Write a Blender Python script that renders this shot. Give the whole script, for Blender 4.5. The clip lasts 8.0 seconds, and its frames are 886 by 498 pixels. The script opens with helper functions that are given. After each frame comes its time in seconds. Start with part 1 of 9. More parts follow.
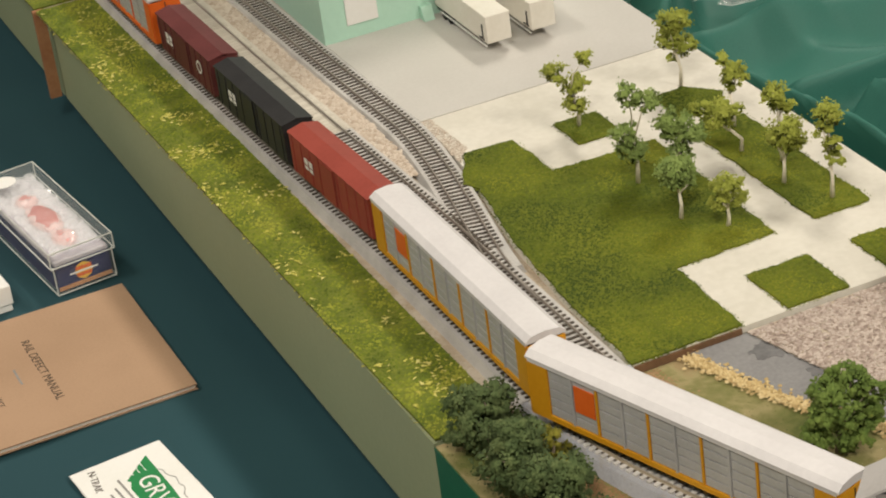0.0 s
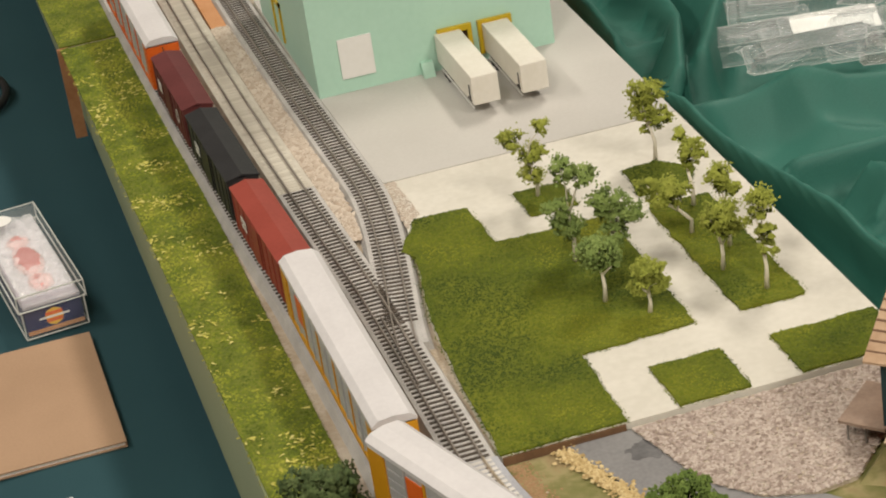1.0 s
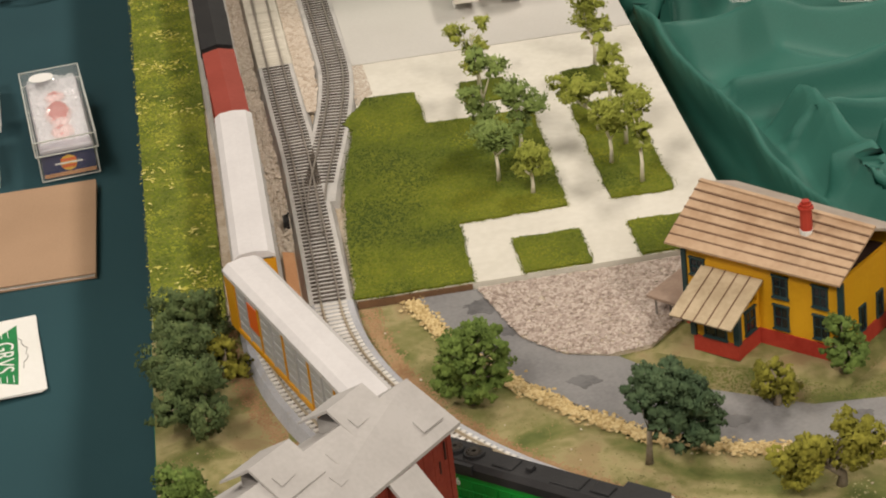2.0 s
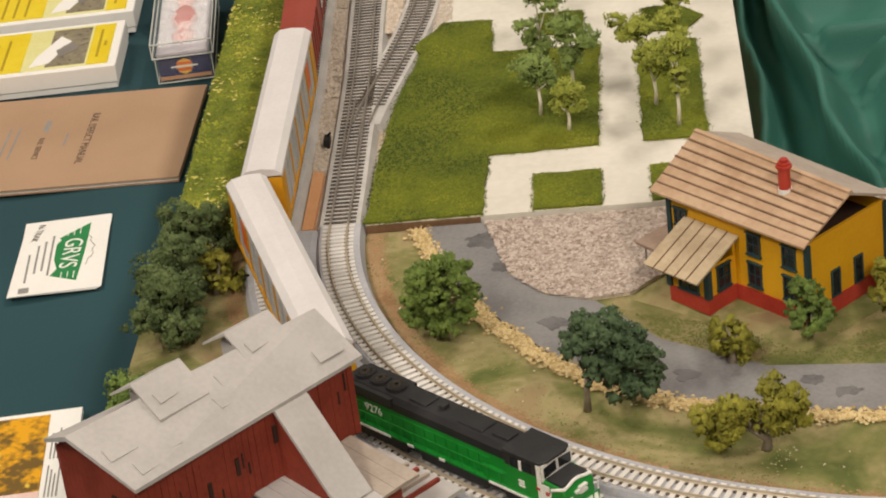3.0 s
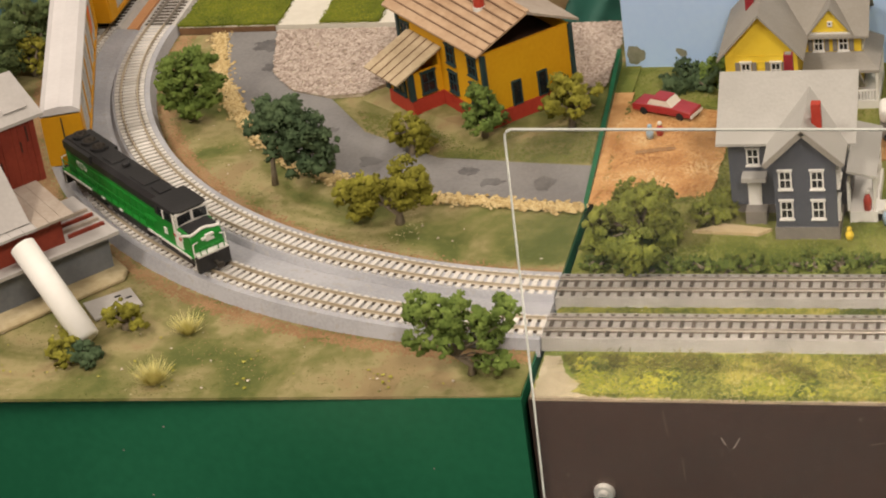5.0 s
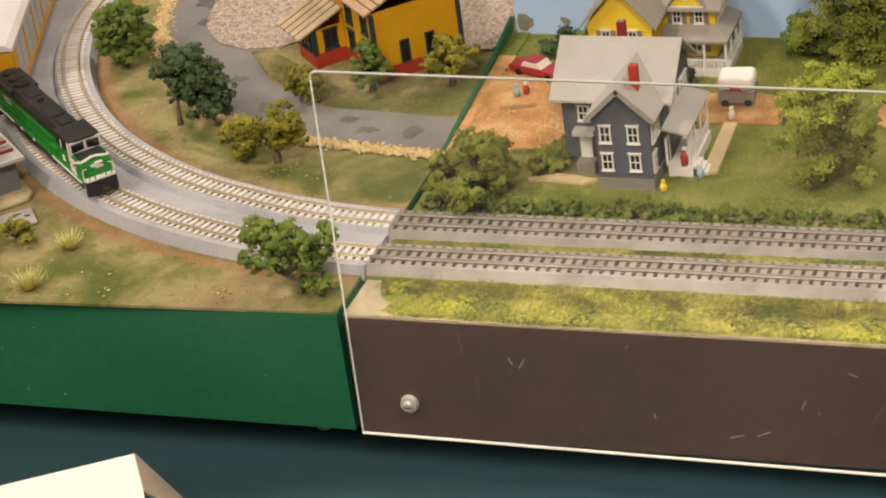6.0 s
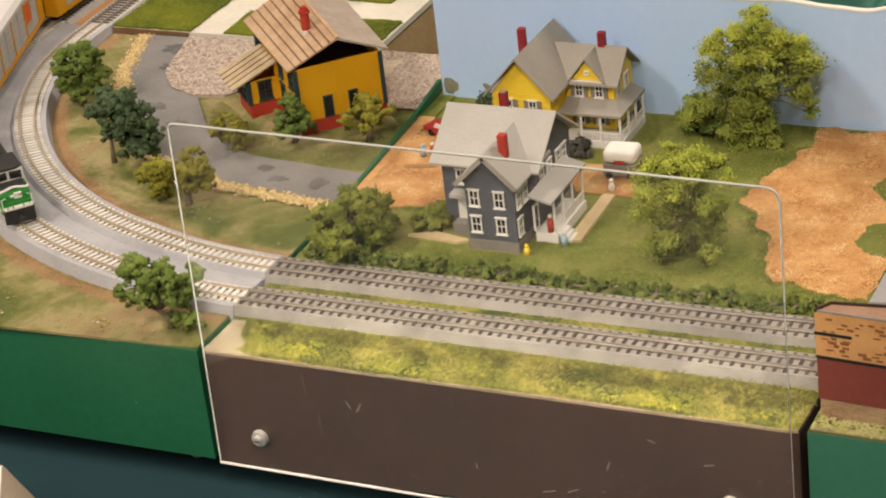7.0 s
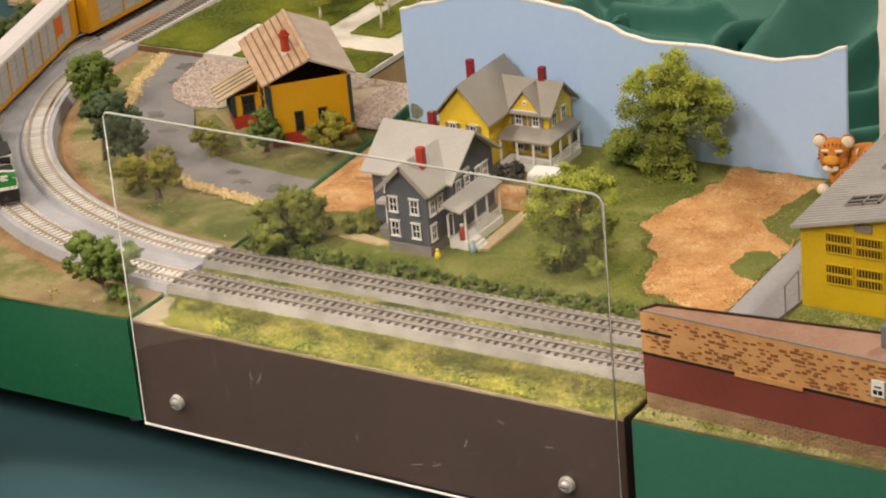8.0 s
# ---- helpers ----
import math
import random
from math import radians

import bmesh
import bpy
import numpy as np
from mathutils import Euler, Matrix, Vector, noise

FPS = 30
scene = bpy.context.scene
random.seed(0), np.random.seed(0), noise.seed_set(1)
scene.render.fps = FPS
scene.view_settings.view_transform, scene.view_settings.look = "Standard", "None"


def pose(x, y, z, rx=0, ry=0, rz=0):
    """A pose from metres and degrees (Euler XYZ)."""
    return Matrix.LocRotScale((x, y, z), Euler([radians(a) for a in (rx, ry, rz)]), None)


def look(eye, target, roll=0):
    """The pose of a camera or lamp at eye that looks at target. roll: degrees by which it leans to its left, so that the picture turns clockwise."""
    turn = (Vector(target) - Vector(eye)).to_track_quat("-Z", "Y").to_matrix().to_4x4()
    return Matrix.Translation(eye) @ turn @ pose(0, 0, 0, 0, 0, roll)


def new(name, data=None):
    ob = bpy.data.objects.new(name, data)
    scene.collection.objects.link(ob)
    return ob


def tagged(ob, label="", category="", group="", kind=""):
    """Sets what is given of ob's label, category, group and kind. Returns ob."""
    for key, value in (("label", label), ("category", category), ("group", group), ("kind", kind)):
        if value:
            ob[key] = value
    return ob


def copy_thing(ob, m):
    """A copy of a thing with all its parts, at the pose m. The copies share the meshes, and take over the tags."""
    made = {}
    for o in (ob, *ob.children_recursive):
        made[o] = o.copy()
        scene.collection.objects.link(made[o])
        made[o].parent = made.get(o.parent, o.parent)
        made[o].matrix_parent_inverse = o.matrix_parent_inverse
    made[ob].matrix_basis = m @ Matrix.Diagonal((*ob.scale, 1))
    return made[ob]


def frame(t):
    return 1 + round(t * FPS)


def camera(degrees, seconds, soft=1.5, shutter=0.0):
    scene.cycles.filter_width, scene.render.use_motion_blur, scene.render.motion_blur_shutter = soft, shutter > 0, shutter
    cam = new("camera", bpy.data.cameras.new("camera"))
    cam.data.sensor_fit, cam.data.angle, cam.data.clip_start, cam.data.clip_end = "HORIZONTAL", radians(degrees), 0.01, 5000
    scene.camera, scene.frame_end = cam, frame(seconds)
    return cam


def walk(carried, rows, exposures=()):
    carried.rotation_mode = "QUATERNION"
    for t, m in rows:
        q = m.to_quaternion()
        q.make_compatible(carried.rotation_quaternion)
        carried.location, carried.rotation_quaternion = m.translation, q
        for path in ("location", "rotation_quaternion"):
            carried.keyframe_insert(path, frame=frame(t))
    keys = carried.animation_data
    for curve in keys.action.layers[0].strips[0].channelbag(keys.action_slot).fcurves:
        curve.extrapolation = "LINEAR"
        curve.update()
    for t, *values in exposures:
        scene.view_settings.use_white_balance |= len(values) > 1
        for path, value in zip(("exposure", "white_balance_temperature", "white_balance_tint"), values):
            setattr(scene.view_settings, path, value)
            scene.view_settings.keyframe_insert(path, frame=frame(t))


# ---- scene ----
cam = camera(20.8, 8.0, soft=2.0)
PATH = [
    (0, (-0.676, -0.848, 0.665), (-0.052, 0.792, -0.294), -7.9),
    (0.5, (-0.57, -0.85, 0.64), (-0.055, 0.857, -0.266), -8.2),
    (1, (-0.469, -0.869, 0.633), (-0.091, 0.876, -0.268), -8.8),
    (1.5, (-0.355, -0.979, 0.622), (-0.135, 0.789, -0.286), -8.4),
    (1.7, (-0.337, -1.025, 0.631), (-0.146, 0.748, -0.275), -7.6),
    (2.8, (-0.15, -1.048, 0.629), (-0.279, 0.715, -0.307), -7.5),
    (3, (-0.12, -1.049, 0.627), (-0.308, 0.704, -0.317), -7.5),
    (3.5, (-0.036, -1.098, 0.637), (-0.351, 0.633, -0.313), -7.8),
    (4, (0.057, -1.175, 0.63), (-0.35, 0.537, -0.319), -8.0),
    (4.5, (0.131, -1.193, 0.626), (-0.327, 0.505, -0.326), -8.3),
    (5, (0.216, -1.172, 0.616), (-0.284, 0.502, -0.358), -8.3),
    (5.2, (0.245, -1.172, 0.624), (-0.286, 0.49, -0.354), -8.3),
    (6.3, (0.472, -1.258, 0.632), (-0.23, 0.356, -0.318), -7.8),
    (6.5, (0.507, -1.251, 0.637), (-0.226, 0.35, -0.31), -7.4),
    (7, (0.594, -1.237, 0.65), (-0.225, 0.345, -0.26), -6.9),
    (7.5, (0.726, -1.263, 0.658), (-0.169, 0.302, -0.209), -6.5),
    (8, (0.806, -1.282, 0.649), (-0.184, 0.246, -0.178), -5.3),
]
# seconds, stops, kelvin, tint: the camera's own slow drift
DRIFT = [(0.0, 0.28, 6250, 7), (1.5, 0.22, 6250, 9), (3.5, 0.22, 6500, 11), (5.0, 0.28, 6650, 12), (6.5, 0.36, 6900, 13), (8.0, 0.38, 6700, 13)]
walk(cam, [(t, look(e, g, r)) for t, e, g, r in PATH], DRIFT)

# ---- world and light ----
world = bpy.data.worlds.new("hall_air")
world.use_nodes = True
world.node_tree.nodes["Background"].inputs[0].default_value = (1.0, 0.95, 0.88, 1)
world.node_tree.nodes["Background"].inputs[1].default_value = 0.35
scene.world = world


def ceiling_lamp(x, y, z, sx, sy, watts):
    data = bpy.data.lights.new("ceiling_lamp", "AREA")
    data.shape, data.size, data.size_y, data.energy = "RECTANGLE", sx, sy, watts
    data.color = (1.0, 0.89, 0.75)
    ob = new("ceiling_lamp", data)
    ob.matrix_world = pose(x, y, z)
    return ob


for lx, ly, watts in ((1.3, 1.7, 58), (-1.5, -1.9, 62), (1.2, -2.6, 68), (-2.2, 0.9, 38), (0.0, -3.8, 40)):
    ceiling_lamp(lx, ly, 2.75, 0.35, 1.2, watts)

# ---- materials ----


def mat(name, c1, c2=None, rough=0.75, metal=0.0, big=12.0, fine=400.0, bump=0.3, depth=0.0004, c3=None, spec=0.4, sharp=0.0):
    """Two tones mixed by a coarse and a fine noise, with fine relief; c3 speckles."""
    m = bpy.data.materials.new(name)
    m.use_nodes = True
    nt = m.node_tree
    n, l = nt.nodes, nt.links
    b = n["Principled BSDF"]
    b.inputs["Roughness"].default_value, b.inputs["Metallic"].default_value = rough, metal
    b.inputs["Specular IOR Level"].default_value = spec
    co = n.new("ShaderNodeTexCoord")
    c2 = c2 or tuple(v * 0.8 for v in c1)
    n1, n2 = n.new("ShaderNodeTexNoise"), n.new("ShaderNodeTexNoise")
    n1.inputs["Scale"].default_value, n2.inputs["Scale"].default_value = big, fine
    n1.inputs["Detail"].default_value, n2.inputs["Detail"].default_value = 4, 3
    l.new(co.outputs["Object"], n1.inputs["Vector"]), l.new(co.outputs["Object"], n2.inputs["Vector"])
    add = n.new("ShaderNodeMath")
    add.operation = "MULTIPLY_ADD"
    add.inputs[1].default_value = 0.5
    l.new(n2.outputs[0], add.inputs[0]), l.new(n1.outputs[0], add.inputs[2])
    rp = n.new("ShaderNodeValToRGB")
    w = 0.16 - 0.12 * sharp
    rp.color_ramp.elements[0].position, rp.color_ramp.elements[1].position = 0.75 - w, 0.75 + w
    rp.color_ramp.elements[0].color, rp.color_ramp.elements[1].color = (*c1, 1), (*c2, 1)
    l.new(add.outputs[0], rp.inputs[0])
    out = rp.outputs[0]
    if c3:
        n3 = n.new("ShaderNodeTexNoise")
        n3.inputs["Scale"].default_value, n3.inputs["Detail"].default_value = fine * 0.45, 2
        l.new(co.outputs["Object"], n3.inputs["Vector"])
        r3 = n.new("ShaderNodeValToRGB")
        r3.color_ramp.elements[0].position, r3.color_ramp.elements[1].position = 0.6, 0.68
        l.new(n3.outputs[0], r3.inputs[0])
        mx = n.new("ShaderNodeMix")
        mx.data_type = "RGBA"
        l.new(r3.outputs[0], mx.inputs[0]), l.new(out, mx.inputs[6])
        mx.inputs[7].default_value = (*c3, 1)
        out = mx.outputs[2]
    l.new(out, b.inputs["Base Color"])
    if bump:
        bp = n.new("ShaderNodeBump")
        bp.inputs["Strength"].default_value, bp.inputs["Distance"].default_value = bump, depth
        l.new(n2.outputs[0], bp.inputs["Height"]), l.new(bp.outputs[0], b.inputs["Normal"])
    return m


def island_mat(name, colors, rough=0.85, fine=900.0, per_object=False, patch=0.0, weight=1.1, share=0.6):
    """A colour drawn for each loose piece (or each object) from a ramp."""
    m = mat(name, colors[0], rough=rough, fine=fine, bump=0.3)
    n, l = m.node_tree.nodes, m.node_tree.links
    src = n.new("ShaderNodeObjectInfo").outputs["Random"] if per_object else n.new("ShaderNodeNewGeometry").outputs["Random Per Island"]
    rp = n.new("ShaderNodeValToRGB")
    e = rp.color_ramp.elements
    e[0].color, e[1].color = (*colors[0], 1), (*colors[-1], 1)
    for i, c in enumerate(colors[1:-1], 1):
        e.new(i / (len(colors) - 1)).color = (*c, 1)
    if patch:
        co, nz, ma = n.new("ShaderNodeTexCoord"), n.new("ShaderNodeTexNoise"), n.new("ShaderNodeMath")
        nz.inputs["Scale"].default_value, nz.inputs["Detail"].default_value = patch, 3
        l.new(co.outputs["Object"], nz.inputs["Vector"])
        ma.operation, ma.inputs[1].default_value = "MULTIPLY_ADD", share
        mb = n.new("ShaderNodeMath")
        mb.operation, mb.inputs[1].default_value, mb.inputs[2].default_value = "MULTIPLY_ADD", weight * 2, 0.5 - share / 2 - weight
        l.new(nz.outputs[0], mb.inputs[0]), l.new(src, ma.inputs[0]), l.new(mb.outputs[0], ma.inputs[2])
        src = ma.outputs[0]
    l.new(src, rp.inputs[0])
    l.new(rp.outputs[0], n["Principled BSDF"].inputs["Base Color"])
    return m


def patchy(name, colors, scale, fine, bump=0.7, depth=0.0008):
    """Soft patches through a row of tones, broken up by a finer noise, with relief."""
    m = mat(name, colors[0], rough=0.95, fine=fine, bump=bump, depth=depth)
    n, l = m.node_tree.nodes, m.node_tree.links
    co, n1, n2 = n.new("ShaderNodeTexCoord"), n.new("ShaderNodeTexNoise"), n.new("ShaderNodeTexNoise")
    n1.inputs["Scale"].default_value, n1.inputs["Detail"].default_value, n1.inputs["Distortion"].default_value = scale, 6, 0.8
    n2.inputs["Scale"].default_value, n2.inputs["Detail"].default_value = scale * 9, 3
    l.new(co.outputs["Object"], n1.inputs["Vector"]), l.new(co.outputs["Object"], n2.inputs["Vector"])
    a, b = n.new("ShaderNodeMath"), n.new("ShaderNodeMath")
    a.operation, a.inputs[1].default_value, a.inputs[2].default_value = "MULTIPLY_ADD", 3.0, -1.25
    b.operation, b.inputs[1].default_value = "MULTIPLY_ADD", 0.5
    l.new(n1.outputs[0], a.inputs[0]), l.new(n2.outputs[0], b.inputs[0]), l.new(a.outputs[0], b.inputs[2])
    rp = n.new("ShaderNodeValToRGB")
    e = rp.color_ramp.elements
    e[0].color, e[1].color = (*colors[0], 1), (*colors[-1], 1)
    for i, c in enumerate(colors[1:-1], 1):
        e.new(i / (len(colors) - 1)).color = (*c, 1)
    l.new(b.outputs[0], rp.inputs[0]), l.new(rp.outputs[0], n["Principled BSDF"].inputs["Base Color"])
    return m


def glass(name, tint=(1, 1, 1), rough=0.02, ior=1.49):
    m = bpy.data.materials.new(name)
    m.use_nodes = True
    b = m.node_tree.nodes["Principled BSDF"]
    b.inputs["Base Color"].default_value = (*tint, 1)
    b.inputs["Roughness"].default_value, b.inputs["IOR"].default_value = rough, ior
    b.inputs["Transmission Weight"].default_value = 1.0
    return m


CLOTH = mat("teal_tablecloth", (0.0125, 0.049, 0.062), (0.017, 0.061, 0.075), rough=0.9, big=4, fine=1800, bump=0.4)
DRAPE = mat("green_drape", (0.022, 0.112, 0.086), (0.034, 0.150, 0.118), rough=0.6, big=5, fine=1500, bump=0.3)
SAGE = mat("sage_paint", (0.29, 0.33, 0.20), (0.32, 0.36, 0.22), rough=0.55, big=8, fine=300, bump=0.1)
PINE = mat("bare_pine_edge", (0.30, 0.13, 0.06), (0.38, 0.19, 0.09), big=40, fine=300)
DKGREEN = mat("dark_green_paint", (0.010, 0.104, 0.049), (0.015, 0.130, 0.063), rough=0.4, big=9, fine=250, bump=0.12, c3=None)
FERN = mat("fern_green_paint", (0.030, 0.142, 0.094), (0.040, 0.168, 0.113), rough=0.4, big=9, fine=250, bump=0.12)
BROWN = mat("brown_paint", (0.033, 0.0185, 0.014), (0.041, 0.0235, 0.018), rough=0.5, big=9, fine=250, bump=0.12)
PLASTER = mat("white_plaster", (0.61, 0.58, 0.51), (0.69, 0.66, 0.59), rough=0.9, big=22, fine=250, bump=0.5)
CONCRETE_PAD = mat("grey_pad", (0.50, 0.48, 0.45), (0.54, 0.52, 0.49), rough=0.8, big=15, fine=500, bump=0.1)
TURF = mat("green_turf", (0.07, 0.095, 0.005), (0.16, 0.175, 0.010), rough=0.95, big=14, fine=420, bump=0.8, depth=0.0012)
STRIP = mat("strip_turf", (0.085, 0.115, 0.010), (0.175, 0.195, 0.022), rough=0.95, big=60, fine=420, bump=1.0, depth=0.0015)
SOIL = patchy("meadow_soil", [(0.092, 0.112, 0.027), (0.143, 0.15, 0.044), (0.205, 0.19, 0.072), (0.30, 0.255, 0.122), (0.28, 0.21, 0.105)], 24, 260)
RUST = mat("rusty_soil", (0.27, 0.14, 0.06), (0.33, 0.20, 0.10), rough=0.95, big=30, fine=500, bump=0.6)
DIRT = mat("orange_dirt", (0.42, 0.20, 0.07), (0.60, 0.35, 0.15), rough=0.95, big=45, fine=200, bump=0.8, depth=0.001)
LAWN = patchy("brown_module_lawn", [(0.10, 0.13, 0.022), (0.16, 0.185, 0.035), (0.22, 0.225, 0.06), (0.30, 0.28, 0.10)], 26, 420, 1.0, 0.001)
ROAD = mat("worn_asphalt", (0.17, 0.165, 0.17), (0.23, 0.225, 0.225), rough=0.55, big=26, fine=500, bump=0.25, depth=0.0003)
STRAW = mat("straw_turf", (0.16, 0.15, 0.05), (0.10, 0.11, 0.028), rough=0.95, big=50, fine=420, bump=1.0, depth=0.0012)
BALLAST = mat("grey_roadbed", (0.27, 0.255, 0.24), (0.37, 0.35, 0.335), rough=0.9, big=60, fine=1400, bump=0.9, depth=0.0005)
SLAB = mat("grey_slab", (0.32, 0.325, 0.355), (0.42, 0.425, 0.46), rough=0.85, big=32, fine=700, bump=0.5, c3=(0.37, 0.36, 0.36))
LOOSE = mat("buff_ballast", (0.42, 0.34, 0.25), (0.56, 0.49, 0.40), rough=0.95, big=60, fine=500, bump=1.0, depth=0.0012)
CORK = mat("orange_cork", (0.52, 0.25, 0.11), (0.60, 0.32, 0.16), rough=0.9, big=40, fine=900, bump=0.5)
# spur rails: glints of the steel put into a near-white base colour
RAIL_GLINT = mat("glint_white_rail", (0.80, 0.79, 0.76), (0.88, 0.87, 0.84), rough=0.22, metal=0.1, big=60, fine=300, bump=0.0)
RAIL = mat("brown_rail", (0.27, 0.24, 0.21), (0.35, 0.315, 0.28), rough=0.35, metal=0.3, big=60, fine=300, bump=0.0)
RAIL_GOLD = mat("tan_rail", (0.44, 0.37, 0.27), (0.52, 0.45, 0.35), rough=0.4, metal=0.3, big=60, fine=300, bump=0.0)
NICKEL = mat("plain_steel", (0.62, 0.60, 0.57), (0.74, 0.72, 0.69), rough=0.32, metal=0.6, big=60, fine=300, bump=0.0)
TIE_WOOD = island_mat("wood_tie", [(0.045, 0.036, 0.028), (0.068, 0.054, 0.043), (0.105, 0.085, 0.068)], per_object=True)
TIE_GREY = island_mat("greyed_tie", [(0.09, 0.078, 0.068), (0.14, 0.125, 0.11), (0.20, 0.18, 0.16)], per_object=True)
TIE_CONC = island_mat("concrete_tie", [(0.53, 0.505, 0.475), (0.61, 0.585, 0.555), (0.67, 0.645, 0.615)], per_object=True)
SKY = mat("sky_paint", (0.42, 0.60, 0.92), (0.46, 0.64, 0.94), rough=0.6, big=6, fine=300, bump=0.05)
WHITE = mat("white_card", (0.78, 0.77, 0.74), (0.82, 0.81, 0.79), rough=0.6, big=20, fine=300, bump=0.05)
MINT = mat("mint_plastic", (0.43, 0.66, 0.54), (0.47, 0.70, 0.58), rough=0.5, big=10, fine=300, bump=0.05)
AMBER = mat("amber_paint", (0.64, 0.32, 0.008), (0.70, 0.37, 0.012), rough=0.5, big=30, fine=500, bump=0.1)
HALL = mat("hall_wall_paint", (0.62, 0.58, 0.52), (0.66, 0.62, 0.56), rough=0.9, big=1, fine=40)
HALL_FLOOR = mat("hall_carpet", (0.16, 0.14, 0.13), (0.20, 0.18, 0.16), rough=0.95, big=2, fine=200)

# ---- mesh helpers ----


def box(bm, x0, x1, y0, y1, z0, z1, m=None):
    vs = [bm.verts.new((x, y, z)) for x in (x0, x1) for y in (y0, y1) for z in (z0, z1)]
    if m is not None:
        for v in vs:
            v.co = m @ v.co
    fs = []
    for f in ((0, 1, 3, 2), (4, 6, 7, 5), (0, 4, 5, 1), (2, 3, 7, 6), (0, 2, 6, 4), (1, 5, 7, 3)):
        fs.append(bm.faces.new([vs[i] for i in f]))
    return vs


def prism(bm, poly, z0, z1, m=None):
    """A polygon in x, y drawn up from z0 to z1."""
    lo = [bm.verts.new((x, y, z0)) for x, y in poly]
    hi = [bm.verts.new((x, y, z1)) for x, y in poly]
    if m is not None:
        for v in lo + hi:
            v.co = m @ v.co
    k = len(poly)
    bm.faces.new(lo[::-1]), bm.faces.new(hi)
    for i in range(k):
        j = (i + 1) % k
        bm.faces.new((lo[i], lo[j], hi[j], hi[i]))
    return lo + hi


def tube(bm, pts, radii, n=8, caps=True):
    """A round bar through pts."""
    rings = []
    for i, p in enumerate(pts):
        p = Vector(p)
        a, b = Vector(pts[max(i - 1, 0)]), Vector(pts[min(i + 1, len(pts) - 1)])
        d = (b - a).normalized()
        u = d.cross(Vector((0, 0, 1)) if abs(d.z) < 0.9 else Vector((1, 0, 0))).normalized()
        w = d.cross(u)
        r = radii[i] if hasattr(radii, "__len__") else radii
        rings.append([bm.verts.new(p + r * (math.cos(2 * math.pi * k / n) * u + math.sin(2 * math.pi * k / n) * w)) for k in range(n)])
    for r0, r1 in zip(rings, rings[1:]):
        for k in range(n):
            bm.faces.new((r0[k], r0[(k + 1) % n], r1[(k + 1) % n], r1[k]))
    if caps:
        bm.faces.new(rings[0][::-1]), bm.faces.new(rings[-1])


def sweep(bm, line, profile):
    """Profile (offset to the right, height) drawn along a line of (x, y, z, heading)."""
    rings = []
    for x, y, z, h in line:
        rx, ry = math.sin(h), -math.cos(h)
        rings.append([bm.verts.new((x + rx * o, y + ry * o, z + u)) for o, u in profile])
    k = len(profile)
    for r0, r1 in zip(rings, rings[1:]):
        for i in range(k):
            bm.faces.new((r0[i], r0[(i + 1) % k], r1[(i + 1) % k], r1[i]))
    bm.faces.new(rings[0]), bm.faces.new(rings[-1][::-1])


def mesh(name, bm, material, smooth=False):
    bmesh.ops.recalc_face_normals(bm, faces=bm.faces)
    me = bpy.data.meshes.new(name)
    bm.to_mesh(me)
    bm.free()
    for m in material if isinstance(material, (list, tuple)) else (material,):
        me.materials.append(m)
    if smooth:
        me.polygons.foreach_set("use_smooth", [True] * len(me.polygons))
    return me


def part(name, bm, material, parent=None, label="", smooth=False):
    ob = new(name, mesh(name, bm, material, smooth))
    ob.parent = parent
    if label:
        tagged(ob, label)
    return ob


def thing(name, label, category, x=0, y=0, z=0, rz=0, group="", kind=""):
    ob = new(name)
    ob.empty_display_size = 0.01
    ob.matrix_world = pose(x, y, z, 0, 0, rz)
    return tagged(ob, label, category, group, kind)


def structure(name, bm, material, label="", smooth=False):
    return tagged(part(name, bm, material, None, "", smooth), label or name.replace("_", " "), kind="structure")


def bbox(x0, x1, y0, y1, z0, z1, m=None):
    bm = bmesh.new()
    box(bm, x0, x1, y0, y1, z0, z1, m)
    return bm


def open_box(bm, x0, x1, y0, y1, z0, z1, t, lid=False):
    """A thin box open below (a lid) or above, in one piece."""
    a, b = (z1, z0) if lid else (z0, z1)
    ia = a - t if lid else a + t
    out = [[bm.verts.new((x, y, z)) for x, y in ((x0, y0), (x1, y0), (x1, y1), (x0, y1))] for z in (a, b)]
    inn = [[bm.verts.new((x, y, z)) for x, y in ((x0 + t, y0 + t), (x1 - t, y0 + t), (x1 - t, y1 - t), (x0 + t, y1 - t))] for z in (ia, b)]
    bm.faces.new(out[0]), bm.faces.new(inn[0])
    for r0, r1 in ((out[0], out[1]), (inn[0], inn[1]), (out[1], inn[1])):
        for i in range(4):
            bm.faces.new((r0[i], r0[(i + 1) % 4], r1[(i + 1) % 4], r1[i]))
    return bm


def bevelled(bm, width, segments=1):
    bmesh.ops.bevel(bm, geom=bm.edges[:] + bm.verts[:], offset=width, segments=segments, affect="EDGES", profile=0.5)
    return bm


DECK = 0.075
TABLE = -0.008
BASE = 0.011

